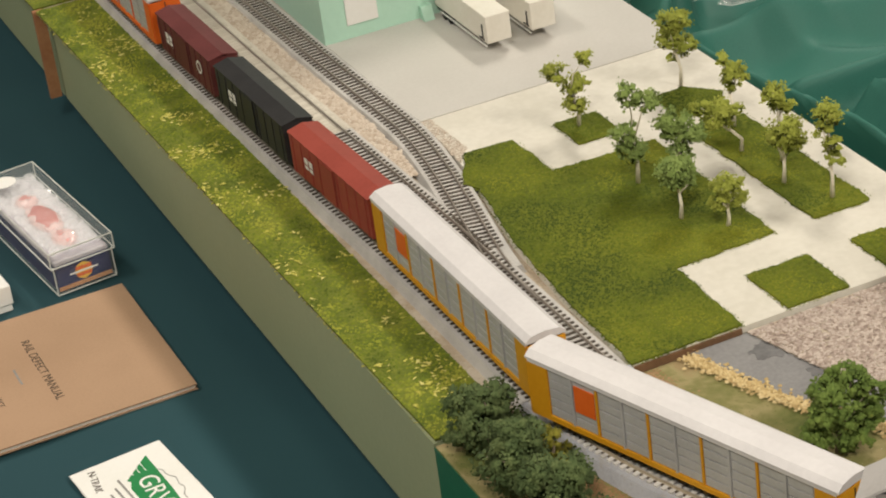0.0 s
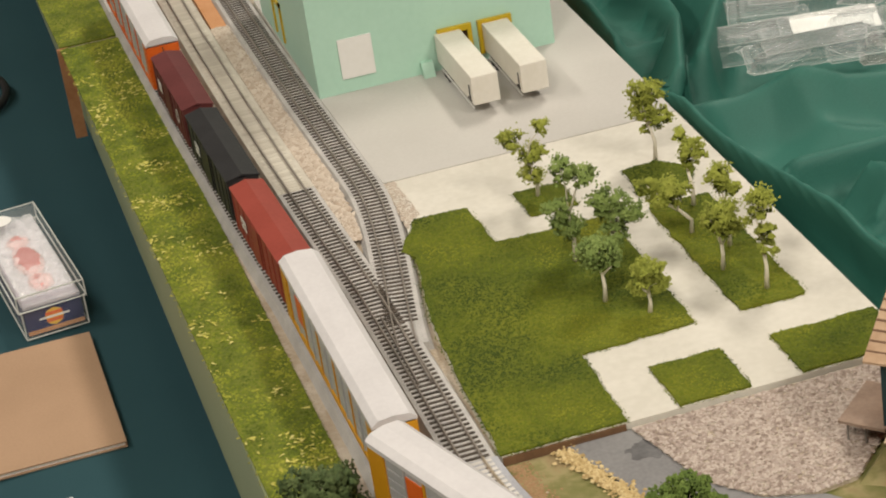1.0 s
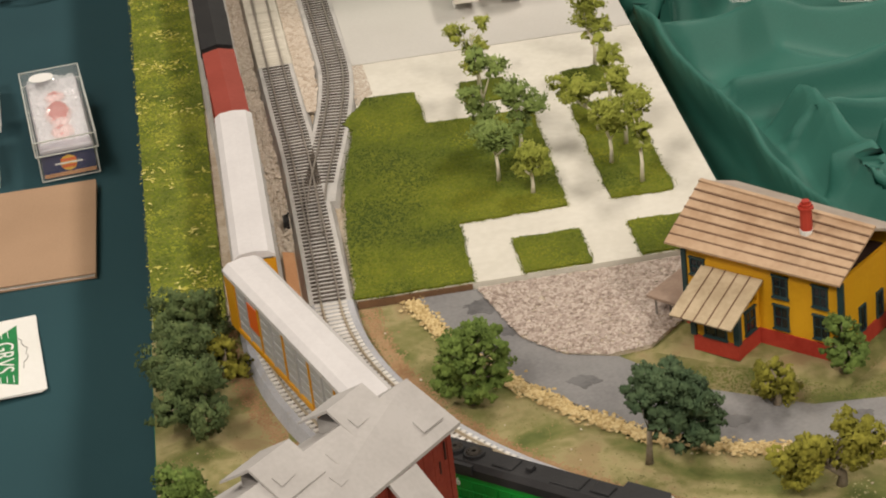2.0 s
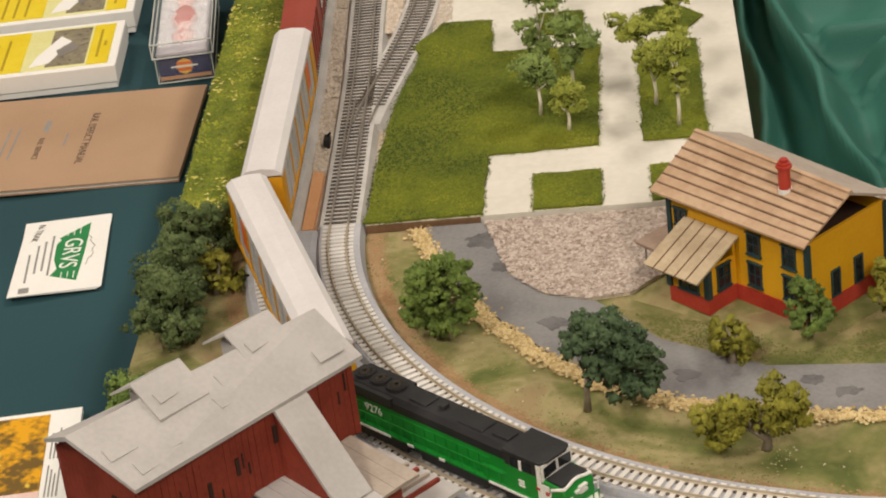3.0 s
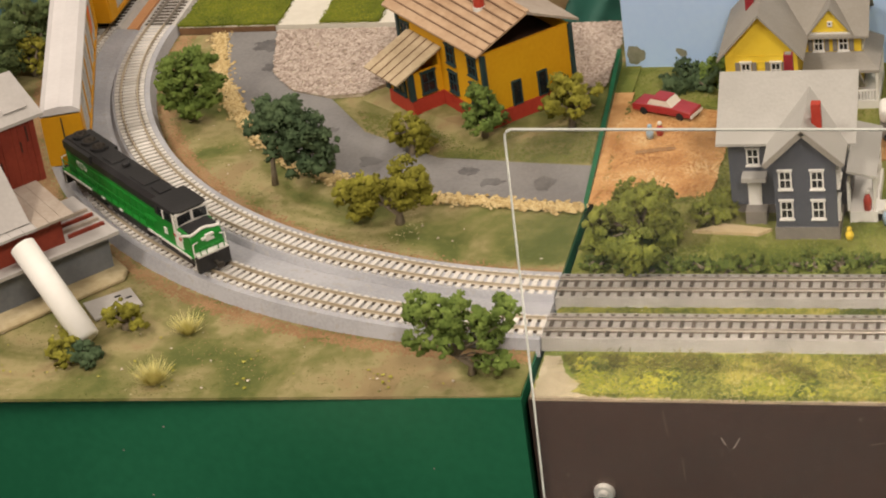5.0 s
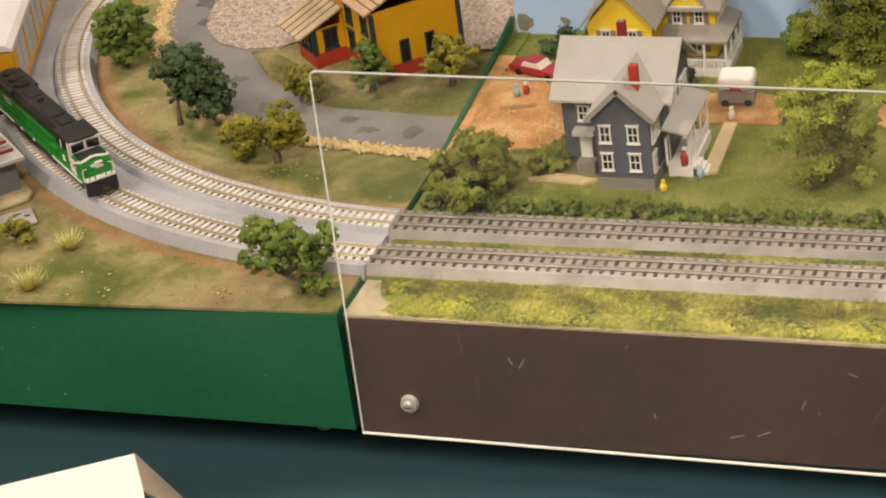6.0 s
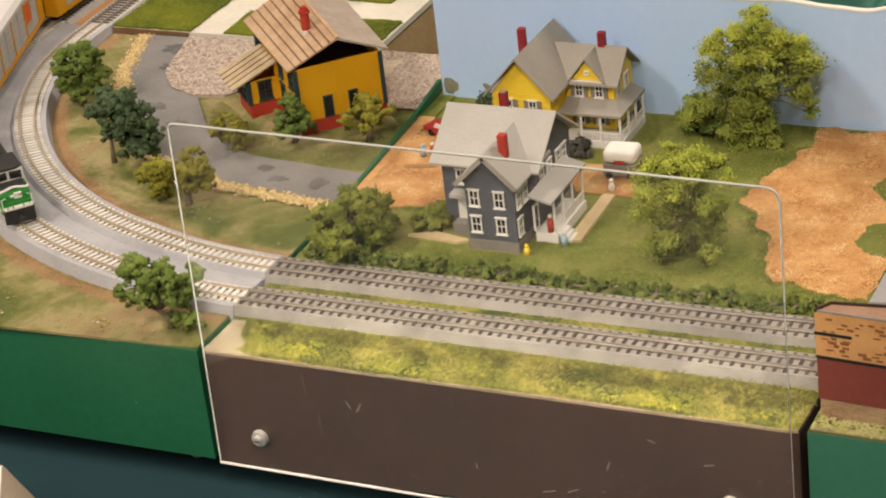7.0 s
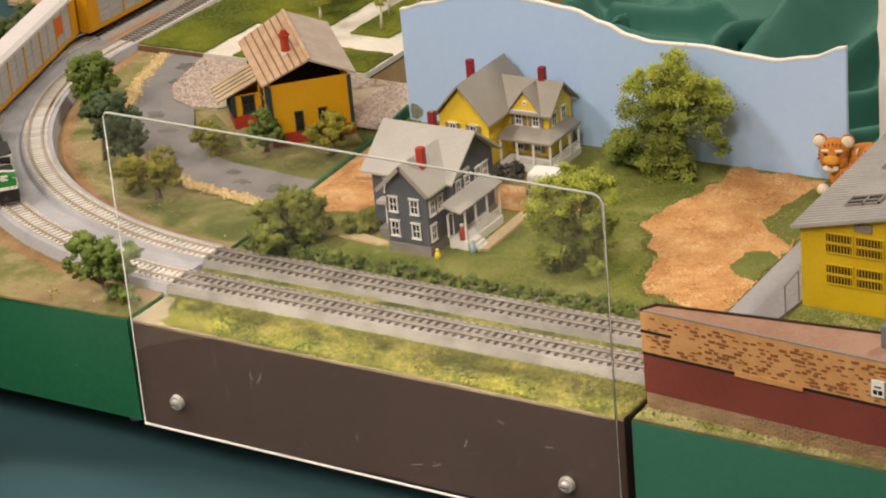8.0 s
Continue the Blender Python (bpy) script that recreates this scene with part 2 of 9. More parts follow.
# ---- hall ----
BLISTER = bpy.data.materials.new("clear_film")
BLISTER.use_nodes = True
for key, value in (("Base Color", (0.82, 0.83, 0.84, 1)), ("Roughness", 0.12), ("Alpha", 0.45), ("Specular IOR Level", 0.9)):
    BLISTER.node_tree.nodes["Principled BSDF"].inputs[key].default_value = value
structure("floor", bbox(-6, 6, -6, 6, -0.80, -0.75), HALL_FLOOR, "grey carpeted hall floor")
structure("ceiling", bbox(-6, 6, -6, 6, 2.9, 3.0), HALL, "plain off-white hall ceiling")
for nm, b in (("wall_north", (-6, 6, 6, 6.1)), ("wall_south", (-6, 6, -6.1, -6)), ("wall_east", (6, 6.1, -6, 6)), ("wall_west", (-6.1, -6, -6, 6))):
    structure(nm, bbox(*b, -0.75, 2.9), HALL, "plain beige hall wall")


def sheet(x0, x1, y0, y1, nx, ny, height):
    bm = bmesh.new()
    vs = [[bm.verts.new((x0 + (x1 - x0) * i / nx, y0 + (y1 - y0) * j / ny, 0)) for j in range(ny + 1)] for i in range(nx + 1)]
    for row in vs:
        for v in row:
            v.co.z = height(v.co.x, v.co.y)
    for i in range(nx):
        for j in range(ny):
            bm.faces.new((vs[i][j], vs[i + 1][j], vs[i + 1][j + 1], vs[i][j + 1]))
    return bm


def cloth_height(x, y):
    f = 0.0045 * noise.noise((x * 7 + y * 1.5, y * 1.6, 5.1)) + 0.0022 * noise.noise((x * 5 - y * 3, y * 9 + x * 2, 0.3)) + 0.0012 * noise.noise((x * 16 + y * 6, y * 9, 2.0))
    if y < -0.36:
        s = x + 0.25 * (y + 0.38) - 0.139
        f += 0.0065 * (1 + math.sin(x * 21 - y * 34)) * min(1.0, (-0.36 - y) / 0.05)
        f = max(f, -0.003) * (1 - 0.9 * math.exp(-(s / 0.0045) ** 2))
    return TABLE - 0.002 + f


table = thing("exhibition_table", "long folding table covered by a dark teal cloth", "table", 0, 0, 0)
bm = bbox(-1.5, 1.6, -0.62, 1.6, -0.05, -0.016)
part("tabletop", bm, HALL_FLOOR, table)
for lx, ly in ((-1.4, -0.55), (1.5, -0.55), (-1.4, 1.5), (1.5, 1.5)):
    bm = bmesh.new()
    tube(bm, [(lx, ly, -0.75), (lx, ly, -0.05)], 0.016)
    part("leg", bm, NICKEL, table)
tagged(part("tablecloth", sheet(-1.52, 1.62, -0.64, 1.62, 300, 180, cloth_height), CLOTH, None, smooth=True), "dark teal tablecloth with soft creases on the table", "tablecloth")


RIDGES = []


def ridge(points, width, height, lean_x=0.0, lean_y=0.0):
    """A fold of the bunched cloth along points, leaning over to one side."""
    RIDGES.append((points, width * 0.92, height * 1.4, lean_x * 0.5, lean_y * 0.5))


ridge([(-0.066, 0.43), (-0.066, 0.33), (-0.065, 0.20), (-0.063, 0.02)], 0.0070, 0.017)
ridge([(-0.045, 0.385), (-0.037, 0.343), (-0.034, 0.284), (-0.029, 0.235), (-0.022, 0.17), (-0.012, 0.09), (-0.002, 0.01)], 0.0085, 0.027, -0.7, 0)
ridge([(-0.016, 0.269), (0.033, 0.262), (0.12, 0.25)], 0.014, 0.018, 0, -0.8)
ridge([(0.004, 0.196), (0.05, 0.196), (0.12, 0.17)], 0.012, 0.016, 0, -0.8)
ridge([(0.000, 0.225), (0.012, 0.14), (0.026, 0.02)], 0.009, 0.020, 0.7, 0)
ridge([(0.012, 0.12), (0.034, 0.08), (0.048, 0.01)], 0.009, 0.018, -0.6, 0)
ridge([(-0.033, 0.340), (0.001, 0.343), (0.053, 0.325), (0.14, 0.31)], 0.013, 0.020, 0, 0.7)
ridge([(-0.008, 0.60), (-0.030, 0.447), (-0.052, 0.38)], 0.013, 0.034, 0.6, 0)
ridge([(-0.036, 0.62), (-0.042, 0.486), (-0.046, 0.44)], 0.010, 0.032, -0.6, 0)
ridge([(0.03, 0.60), (0.012, 0.472), (-0.024, 0.408)], 0.014, 0.028, 0.5, 0)
ridge([(0.107, 0.14), (0.117, 0.224), (0.14, 0.30)], 0.015, 0.030, 0.8, 0)
ridge([(0.168, 0.10), (0.152, 0.258), (0.165, 0.34)], 0.014, 0.034, -0.7, 0)
ridge([(0.195, 0.12), (0.205, 0.30), (0.23, 0.45)], 0.014, 0.032, 0.7, 0)
ridge([(0.222, 0.05), (0.252, 0.127), (0.31, 0.21)], 0.015, 0.032, 0.5, -0.5)
ridge([(0.240, 0.00), (0.285, 0.056), (0.36, 0.11)], 0.014, 0.028, 0.5, -0.6)
ridge([(0.06, 0.02), (0.07, 0.10), (0.05, 0.15)], 0.014, 0.022, -0.6, 0)
ridge([(0.30, 0.02), (0.38, 0.06), (0.50, 0.16)], 0.018, 0.030, 0, -0.6)
ridge([(0.08, 0.60), (0.10, 0.46), (0.20, 0.36)], 0.018, 0.030, 0.5, 0)
ridge([(0.28, 0.60), (0.30, 0.40), (0.42, 0.28)], 0.020, 0.034, -0.5, 0)


def drape_shape(x, y):
    """Height and sideways lean of the cloth over the plan, for arrays x and y."""
    up = np.clip((x + 0.074) / 0.010, 0, 1)
    heap = np.clip((x + 0.025) / 0.05, 0, 1) * np.clip(1.0 - (y - 0.33) / 0.05, 0.25, 1)
    z = 0.024 + 0.006 * heap * heap * (3 - 2 * heap)
    wob = np.array([[noise.noise((a * 12, b * 12, c)) for a, b in zip(x, y)] for c in (2.0, 8.0)]) * 0.007
    fine = np.array([noise.noise((a * 22, b * 22, 1.1)) for a, b in zip(x, y)])
    slack = np.array([abs(noise.noise((a * 9 + b * 4, b * 10 - a * 5, 6.3))) for a, b in zip(x, y)])
    z = z + 0.020 * heap * np.clip(0.55 - slack * 1.8, 0, 1)
    px, py = x + wob[0], y + wob[1]
    top, lx, ly = np.zeros_like(x), np.zeros_like(x), np.zeros_like(x)
    for points, width, height, lean_x, lean_y in RIDGES:
        best = np.full_like(x, 9.0)
        for (x0, y0), (x1, y1) in zip(points, points[1:]):
            dx, dy = x1 - x0, y1 - y0
            f = np.clip(((px - x0) * dx + (py - y0) * dy) / (dx * dx + dy * dy), 0, 1)
            best = np.minimum(best, np.hypot(px - x0 - f * dx, py - y0 - f * dy))
        h = height * np.exp(-1.1 * (best / width) ** 2)
        lx, ly = np.where(h > top, lean_x, lx), np.where(h > top, lean_y, ly)
        top = np.maximum(top, h)
    return z + up * (top + 0.0035 * fine), lx * top * up, ly * top * up


def drape_height(x, y):
    return float(drape_shape(np.array([x]), np.array([y]))[0][0])


def drape_sheet(x0, x1, y0, y1, nx, ny):
    gx, gy = np.meshgrid(np.linspace(x0, x1, nx + 1), np.linspace(y0, y1, ny + 1), indexing="ij")
    gx, gy = gx.ravel(), gy.ravel()
    z, lx, ly = drape_shape(gx, gy)
    v = np.column_stack((np.maximum(gx + lx, -0.0738), np.maximum(gy + ly, 0.003), z))
    f = [(i * (ny + 1) + j, (i + 1) * (ny + 1) + j, (i + 1) * (ny + 1) + j + 1, i * (ny + 1) + j + 1) for i in range(nx) for j in range(ny)]
    me = bpy.data.meshes.new("green_drape")
    me.from_pydata(v.tolist(), [], f)
    me.materials.append(DRAPE)
    me.polygons.foreach_set("use_smooth", [True] * len(f))
    me.update()
    return new("green_drape", me)


tagged(drape_sheet(-0.0735, 0.56, 0.004, 0.70, 250, 270), "bunched dark green fabric drape behind the modules", "drape")

# ---- module boxes ----


def splay(y):
    """How far the long outer side of the straight modules runs off square."""
    return 0.0007 - 0.0149 * y


def module_box(name, label, x0, x1, y0, y1, paint, deck, skew=False):
    t = thing(name, label, "train module", (x0 + x1) / 2, (y0 + y1) / 2, 0)
    inv = pose(-(x0 + x1) / 2, -(y0 + y1) / 2, 0)
    w = 0.006
    for nm, b in (("front_panel", (x0, x1, y0, y0 + w)), ("back_panel", (x0, x1, y1 - w, y1)), ("side_panel", (x0, x0 + w, y0 + w, y1 - w)), ("side_panel", (x1 - w, x1, y0 + w, y1 - w))):
        part(nm, bbox(*b, BASE, DECK - 0.001, inv), (RAWSIDE if (nm == "side_panel" and b[0] > x0 + 0.1 and paint is SAGE) else paint), t)
    part("deck", bbox(x0 + w, x1 - w, y0 + w, y1 - w, DECK - 0.006, DECK - 0.0015, inv), deck, t)
    for cx in (x0 + 0.03, x1 - 0.03):
        for cy in (y0 + 0.03, y1 - 0.03):
            bm = bmesh.new()
            tube(bm, [(cx, cy, TABLE - 0.006), (cx, cy, DECK - 0.006)], 0.004)
            o = part("foot", bm, NICKEL, t)
            o.matrix_local = inv
    for o in t.children if skew else ():
        for v in o.data.vertices:
            q = o.matrix_local @ v.co
            if q.x < 0:
                v.co.x += splay(q.y + (y0 + y1) / 2)
    return t


RAWSIDE = mat("raw_tan_plywood", (0.42, 0.27, 0.13), (0.50, 0.34, 0.18), rough=0.8, big=30, fine=300)
module_box("straight_module", "sage green painted model railway module with factory", -0.370, -0.075, 0.0015, 0.6165, SAGE, PINE, True)
module_box("straight_module", "sage green model railway module with raw pine end", -0.370, -0.075, 0.6195, 1.2345, SAGE, PINE, True)
corner_module = module_box("corner_module", "dark green painted corner model railway module", -0.371, -0.0015, -0.364, -0.0015, DKGREEN, PINE)
for o in corner_module.children:
    for v in o.data.vertices:
        q = o.matrix_local @ v.co
        if q.y < -0.17:
            v.co.y += 0.0015 + 0.040 * (q.x - 0.18625)
bm = bmesh.new()
lo, hi = [], []
for x, y, h in ((-0.0005, -0.205, 0.001), (-0.0030, -0.150, 0.0030), (-0.0058, -0.095, 0.0040), (-0.0078, -0.050, 0.0085)):
    lo.append([bm.verts.new((x + d + 0.18625, y + 0.18275, DECK - 0.001)) for d in (-0.0022, 0.0)])
    hi.append([bm.verts.new((x + d + 0.18625, y + 0.18275, DECK + h)) for d in (-0.0022, 0.0)])
for a, b, c, d in zip(lo, lo[1:], hi, hi[1:]):
    for q in ((a[0], a[1], b[1], b[0]), (c[0], d[0], d[1], c[1]), (a[1], c[1], d[1], b[1]), (a[0], b[0], d[0], c[0])):
        bm.faces.new(q)
bm.faces.new((lo[0][0], hi[0][0], hi[0][1], lo[0][1])), bm.faces.new((lo[-1][0], lo[-1][1], hi[-1][1], hi[-1][0]))
bmesh.ops.recalc_face_normals(bm, faces=bm.faces)
part("side_board", bm, DKGREEN, corner_module, "dark green board rising beside the village")
module_box("straight_module", "brown painted model railway module with village scene", 0.0015, 0.3075, -0.364, -0.05, BROWN, PINE)
module_box("straight_module", "dark green painted model railway module with warehouse", 0.3105, 0.616, -0.362, -0.05, FERN, PINE)


def ground(name, poly, z0, z1, material, label):
    bm = bmesh.new()
    prism(bm, poly, z0, z1)
    return tagged(part(name, bm, material), label, kind="structure")


def wavy(poly, amp, step=0.004, freq=70.0):
    """The outline with uneven, natural edges."""
    out = []
    for (x0, y0), (x1, y1) in zip(poly, poly[1:] + poly[:1]):
        d = math.hypot(x1 - x0, y1 - y0)
        k = max(1, int(d / step))
        for i in range(k):
            x, y = x0 + (x1 - x0) * i / k, y0 + (y1 - y0) * i / k
            q = amp * (noise.noise((x * freq, y * freq, 7.0)) + 0.5 * noise.noise((x * freq * 3, y * freq * 3, 4.0)))
            out.append((x + q * (y1 - y0) / d, y - q * (x1 - x0) / d))
    return out


def rect(x0, x1, y0, y1):
    return [(x0, y0), (x1, y0), (x1, y1), (x0, y1)]


bm = bbox(-0.3716 + splay(0.618), -0.3640 + splay(0.618), 0.6162, 0.6198, BASE + 0.002, DECK + 0.0005)
tagged(part("filler_strip", bm, PINE), "raw reddish pine strip closing the module seam", "wood strip")
ground("ground", [(-0.369 + splay(0.003), 0.003), (-0.0765, 0.003), (-0.0765, 0.615), (-0.369 + splay(0.615), 0.615)], DECK - 0.0014, DECK, LOOSE, "buff ballast covered deck of the straight module")
ground("ground", [(-0.369 + splay(0.621), 0.621), (-0.0765, 0.621), (-0.0765, 1.233), (-0.369 + splay(1.233), 1.233)], DECK - 0.0014, DECK, LOOSE, "buff ballast covered deck of the far module")
ground("ground", [(-0.3705, -0.3770), (-0.002, -0.3622), (-0.002, -0.002), (-0.3705, -0.002)], DECK - 0.0014, DECK, SOIL, "grass and bare soil on the corner module")
ground("ground", rect(0.002, 0.307, -0.3635, -0.0505), DECK - 0.0014, DECK, LAWN, "green grass on the village module")
ground("ground", rect(0.311, 0.6155, -0.3615, -0.0505), DECK - 0.0014, DECK, STRAW, "straw and grass on the warehouse module")

SAND = mat("sandy_margin", (0.20, 0.16, 0.11), (0.29, 0.235, 0.165), rough=0.95, big=60, fine=400, bump=0.6)
ground("ground", rect(0.002, 0.307, -0.36365, -0.3575), DECK - 0.0016, DECK + 0.0004, SAND, "bare sandy margin along the module front")
ground("ground", rect(0.312, 0.615, -0.3612, -0.3570), DECK, DECK + 0.0004, SAND, "bare sandy margin before the low building")
PARK_LEFT = [(-0.269, 0.0), (-0.2675, 0.07), (-0.2625, 0.14), (-0.252, 0.20), (-0.2450, 0.25), (-0.2438, 0.30)]
BOARD = DECK + 0.004
ground("pavement", PARK_LEFT + [(-0.2475, 0.43), (-0.2480, 0.616), (-0.074, 0.616), (-0.074, 0.0)], DECK + 0.0002, BOARD, PLASTER, "white plaster pavement board of the park")
ground("pavement", [(-0.2438, 0.2955), (-0.0745, 0.2955), (-0.0745, 0.6155), (-0.2479, 0.6155), (-0.2474, 0.43)], BOARD, BOARD + 0.0006, CONCRETE_PAD, "light grey factory yard")
EDGE_WOOD = mat("dark_wood_edge", (0.13, 0.07, 0.035), (0.18, 0.10, 0.05), rough=0.8, big=60, fine=400)
ground("trim", rect(-0.269, -0.212, -0.0012, -0.0002), DECK - 0.002, BOARD - 0.0004, EDGE_WOOD, "thin dark wood edge of the park board")
GR = BOARD + 0.0012
PATCH = [
    PARK_LEFT[:4] + [(-0.257, 0.21), (-0.241, 0.243), (-0.213, 0.241), (-0.211, 0.194), (-0.151, 0.193), (-0.153, 0.067), (-0.210, 0.065), (-0.211, 0.0005)],
    rect(-0.186, -0.152, 0.001, 0.038), rect(-0.127, -0.076, 0.001, 0.038), rect(-0.130, -0.097, 0.067, 0.19),
    [(-0.129, 0.206), (-0.103, 0.203), (-0.092, 0.221), (-0.107, 0.241), (-0.126, 0.238)], rect(-0.186, -0.160, 0.214, 0.244),
]
PATCH = [wavy(p, 0.0012, 0.004, 120) for p in PATCH]
for p in PATCH:
    ground("lawn", p, BOARD + 0.0001, GR, TURF, "dark green turf lawn in the park")
ground("lawn", [(-0.3695 + splay(0.002), 0.002), (-0.333, 0.002), (-0.3345, 0.3), (-0.3395, 0.6155), (-0.3695 + splay(0.6155), 0.6155)], DECK, DECK + 0.0012, STRIP, "green turf strip with yellow straw beside the track")
ground("lawn", [(-0.3695 + splay(0.6205), 0.6205), (-0.3395, 0.6205), (-0.341, 1.23), (-0.3695 + splay(1.23), 1.23)], DECK, DECK + 0.0012, STRIP, "green turf strip on the far module")

# ---- corner surfaces ----
ROAD_POLY = [(-0.240, -0.002), (-0.222, -0.061), (-0.199, -0.100), (-0.178, -0.130), (-0.155, -0.155), (-0.127, -0.174), (-0.077, -0.191), (-0.0025, -0.201),
             (-0.0025, -0.164), (-0.083, -0.155), (-0.128, -0.126), (-0.156, -0.088), (-0.180, -0.078), (-0.196, -0.056), (-0.209, -0.002)]
ground("road", ROAD_POLY, DECK, DECK + 0.0012, ROAD, "worn grey asphalt road with dark patches")
ground("gravel_lot", [(-0.210, -0.002), (-0.197, -0.056), (-0.180, -0.078), (-0.160, -0.086), (-0.140, -0.083), (-0.118, -0.06), (-0.06, -0.07), (-0.018, -0.075), (-0.018, -0.002)], DECK, DECK + 0.002, LOOSE, "pinkish gravel lot round the station")

# ---- brown module surfaces ----
YARD = wavy([(0.003, -0.205), (0.03, -0.20), (0.056, -0.194), (0.06, -0.11), (0.003, -0.10)], 0.004)
DIRT_ROAD = wavy([(0.211, -0.151), (0.225, -0.168), (0.238, -0.188), (0.245, -0.212), (0.256, -0.234), (0.280, -0.241), (0.306, -0.244), (0.3065, -0.10), (0.30, -0.06), (0.229, -0.06), (0.226, -0.10), (0.215, -0.13)], 0.005)
ground("dirt", YARD, DECK, DECK + 0.0014, DIRT, "orange dirt yard")
ground("dirt", DIRT_ROAD, DECK, DECK + 0.0014, DIRT, "orange dirt road")

# ---- tracks ----
R_OUT, R_IN = 0.315, 0.282
TIE_Z = DECK + 0.0055


def drift(y):
    """How far the tracks of the straight module bend away from the park board."""
    return sum(float(np.interp(y + k * 0.012, [0.03, 0.12, 0.18, 0.24, 0.30, 0.43, 0.57, 0.67, 1.23], [0, -0.001, -0.0018, -0.0045, -0.0067, -0.0105, -0.0128, -0.0135, -0.0145])) for k in range(-2, 3)) / 5


def bent(x, y0, y1, step=0.005):
    k = round((y1 - y0) / step)
    ys = [y0 + (y1 - y0) * i / k for i in range(k + 1)]
    return [(x + drift(y), y, 0, math.atan2(0.002, drift(y + 0.001) - drift(y - 0.001))) for y in ys]


def straight(x0, y0, x1, y1, step=0.005):
    h, d = math.atan2(y1 - y0, x1 - x0), math.hypot(x1 - x0, y1 - y0)
    k = max(2, round(d / step))
    return [(x0 + (x1 - x0) * i / k, y0 + (y1 - y0) * i / k, 0, h) for i in range(k + 1)]


def arc(r, a0, a1, step=0.005, cx=0, cy=0, cant=0.0):
    k = round(abs(radians(a1 - a0)) * r / step)
    out = []
    for i in range(k + 1):
        a = radians(a0 + (a1 - a0) * i / k)
        lift = cant * min(1.0, 5.0 * min(i / k, 1 - i / k))
        out.append((cx + r * math.cos(a), cy + r * math.sin(a), lift, a + math.pi / 2 * (1 if a1 > a0 else -1)))
    return out


def leg(y0, y1, step=0.005):
    """The diverging leg of the turnout and the siding behind it."""
    out = []
    k = round((y1 - y0) / step)
    for i in range(k + 1):
        y = y0 + (y1 - y0) * i / k

        def ease(v):
            u = min(1, max(0, (v - 0.07) / 0.24))
            return -0.282 + drift(v) + 0.0345 * u * u * (3 - 2 * u)
        out.append((ease(y), y, -0.0002, math.atan2(0.002, ease(y + 0.001) - ease(y - 0.001))))
    return out


def raised(line, z):
    return [(x, y, q + z, h) for x, y, q, h in line]


GAUGE = 0.009
WEB = mat("brown_tie_web", (0.085, 0.062, 0.045), (0.13, 0.10, 0.075), rough=0.7, big=80, fine=700, bump=0.2)
bm = bbox(-0.00085, 0.00085, -0.0086, 0.0086, -0.0012, 0)
TIE_MESH = mesh("tie", bm, TIE_WOOD)
bm = bbox(-0.00115, 0.00115, -0.0079, 0.0079, -0.0012, 0)
TIE_MESH_C = mesh("tie", bm, TIE_CONC)
bm = bbox(-0.00058, 0.00058, -0.0080, 0.0080, -0.0012, 0.0004)
TIE_MESH_G = mesh("tie", bm, TIE_GREY)


def track(name, label, line, tie_mesh, bed=True, spacing=0.0051, skip=0.0, rail=None, fill=None, web=0.0):
    t = thing(name, label, "railway track")
    if bed:
        bm = bmesh.new()
        sweep(bm, raised(line, DECK), [(-0.0125, 0.0), (-0.0102, 0.00495), (0.0102, 0.00495), (0.0125, 0.0)])
        part("roadbed", bm, fill or BALLAST, t)
    for side in (-1, 1):
        bm = bmesh.new()
        c = side * GAUGE / 2
        sweep(bm, raised(line, TIE_Z), [(c - 0.0005, 0), (c - 0.0002, 0.0004), (c - 0.0003, 0.0014), (c + 0.0003, 0.0014), (c + 0.0002, 0.0004), (c + 0.0005, 0)])
        part("rail", bm, rail or (RAIL_GOLD if tie_mesh is TIE_MESH_C else RAIL_GLINT if tie_mesh is TIE_MESH_G else RAIL), t)
        if web:
            bm = bmesh.new()
            for a, b in ((c - web, c - 0.0003), (c + 0.0003, c + web)):
                sweep(bm, raised(line, TIE_Z), [(a, -0.0009), (a, -0.00025), (b, -0.00025), (b, -0.0009)])
            part("tie_web", bm, WEB, t)
    run, want = 0.0, skip + spacing / 2
    for (x0, y0, q0, h0), (x1, y1, q1, h1) in zip(line, line[1:]):
        d = math.hypot(x1 - x0, y1 - y0)
        while want <= run + d:
            f = (want - run) / d
            o = new("tie", tie_mesh)
            o.parent = t
            o.matrix_local = Matrix.Translation((x0 + (x1 - x0) * f, y0 + (y1 - y0) * f, TIE_Z + q0 + (q1 - q0) * f)) @ Matrix.Rotation(h0 + (h1 - h0) * f, 4, "Z")
            want += spacing
        run += d
    return t


track("curved_track", "curved track with pale concrete ties on grey roadbed", arc(R_OUT, 180, 270, cant=0.0020), TIE_MESH_C, bed=False, spacing=0.0041, web=0.0013)
track("curved_track", "curved inner track with pale concrete ties", arc(R_IN, 180, 270, cant=0.0028), TIE_MESH_C, bed=False, spacing=0.0041, web=0.0013)
mid = arc((R_OUT + R_IN) / 2, 180, 270, cant=0.0020)
half = len(mid) // 2
for piece in (mid[:half + 1], mid[half:]):
    bm = bmesh.new()
    sweep(bm, raised(piece, DECK), [(-0.030, -0.0025), (-0.0275, 0.0053), (-0.0074, 0.0053), (-0.0058, 0.0026), (-0.0030, 0.0034), (0.0275, 0.0047), (0.0300, -0.0025)])
    tagged(part("double_roadbed", bm, SLAB), "curved light grey double track roadbed slab", "roadbed", "roadbed slabs of the curve")
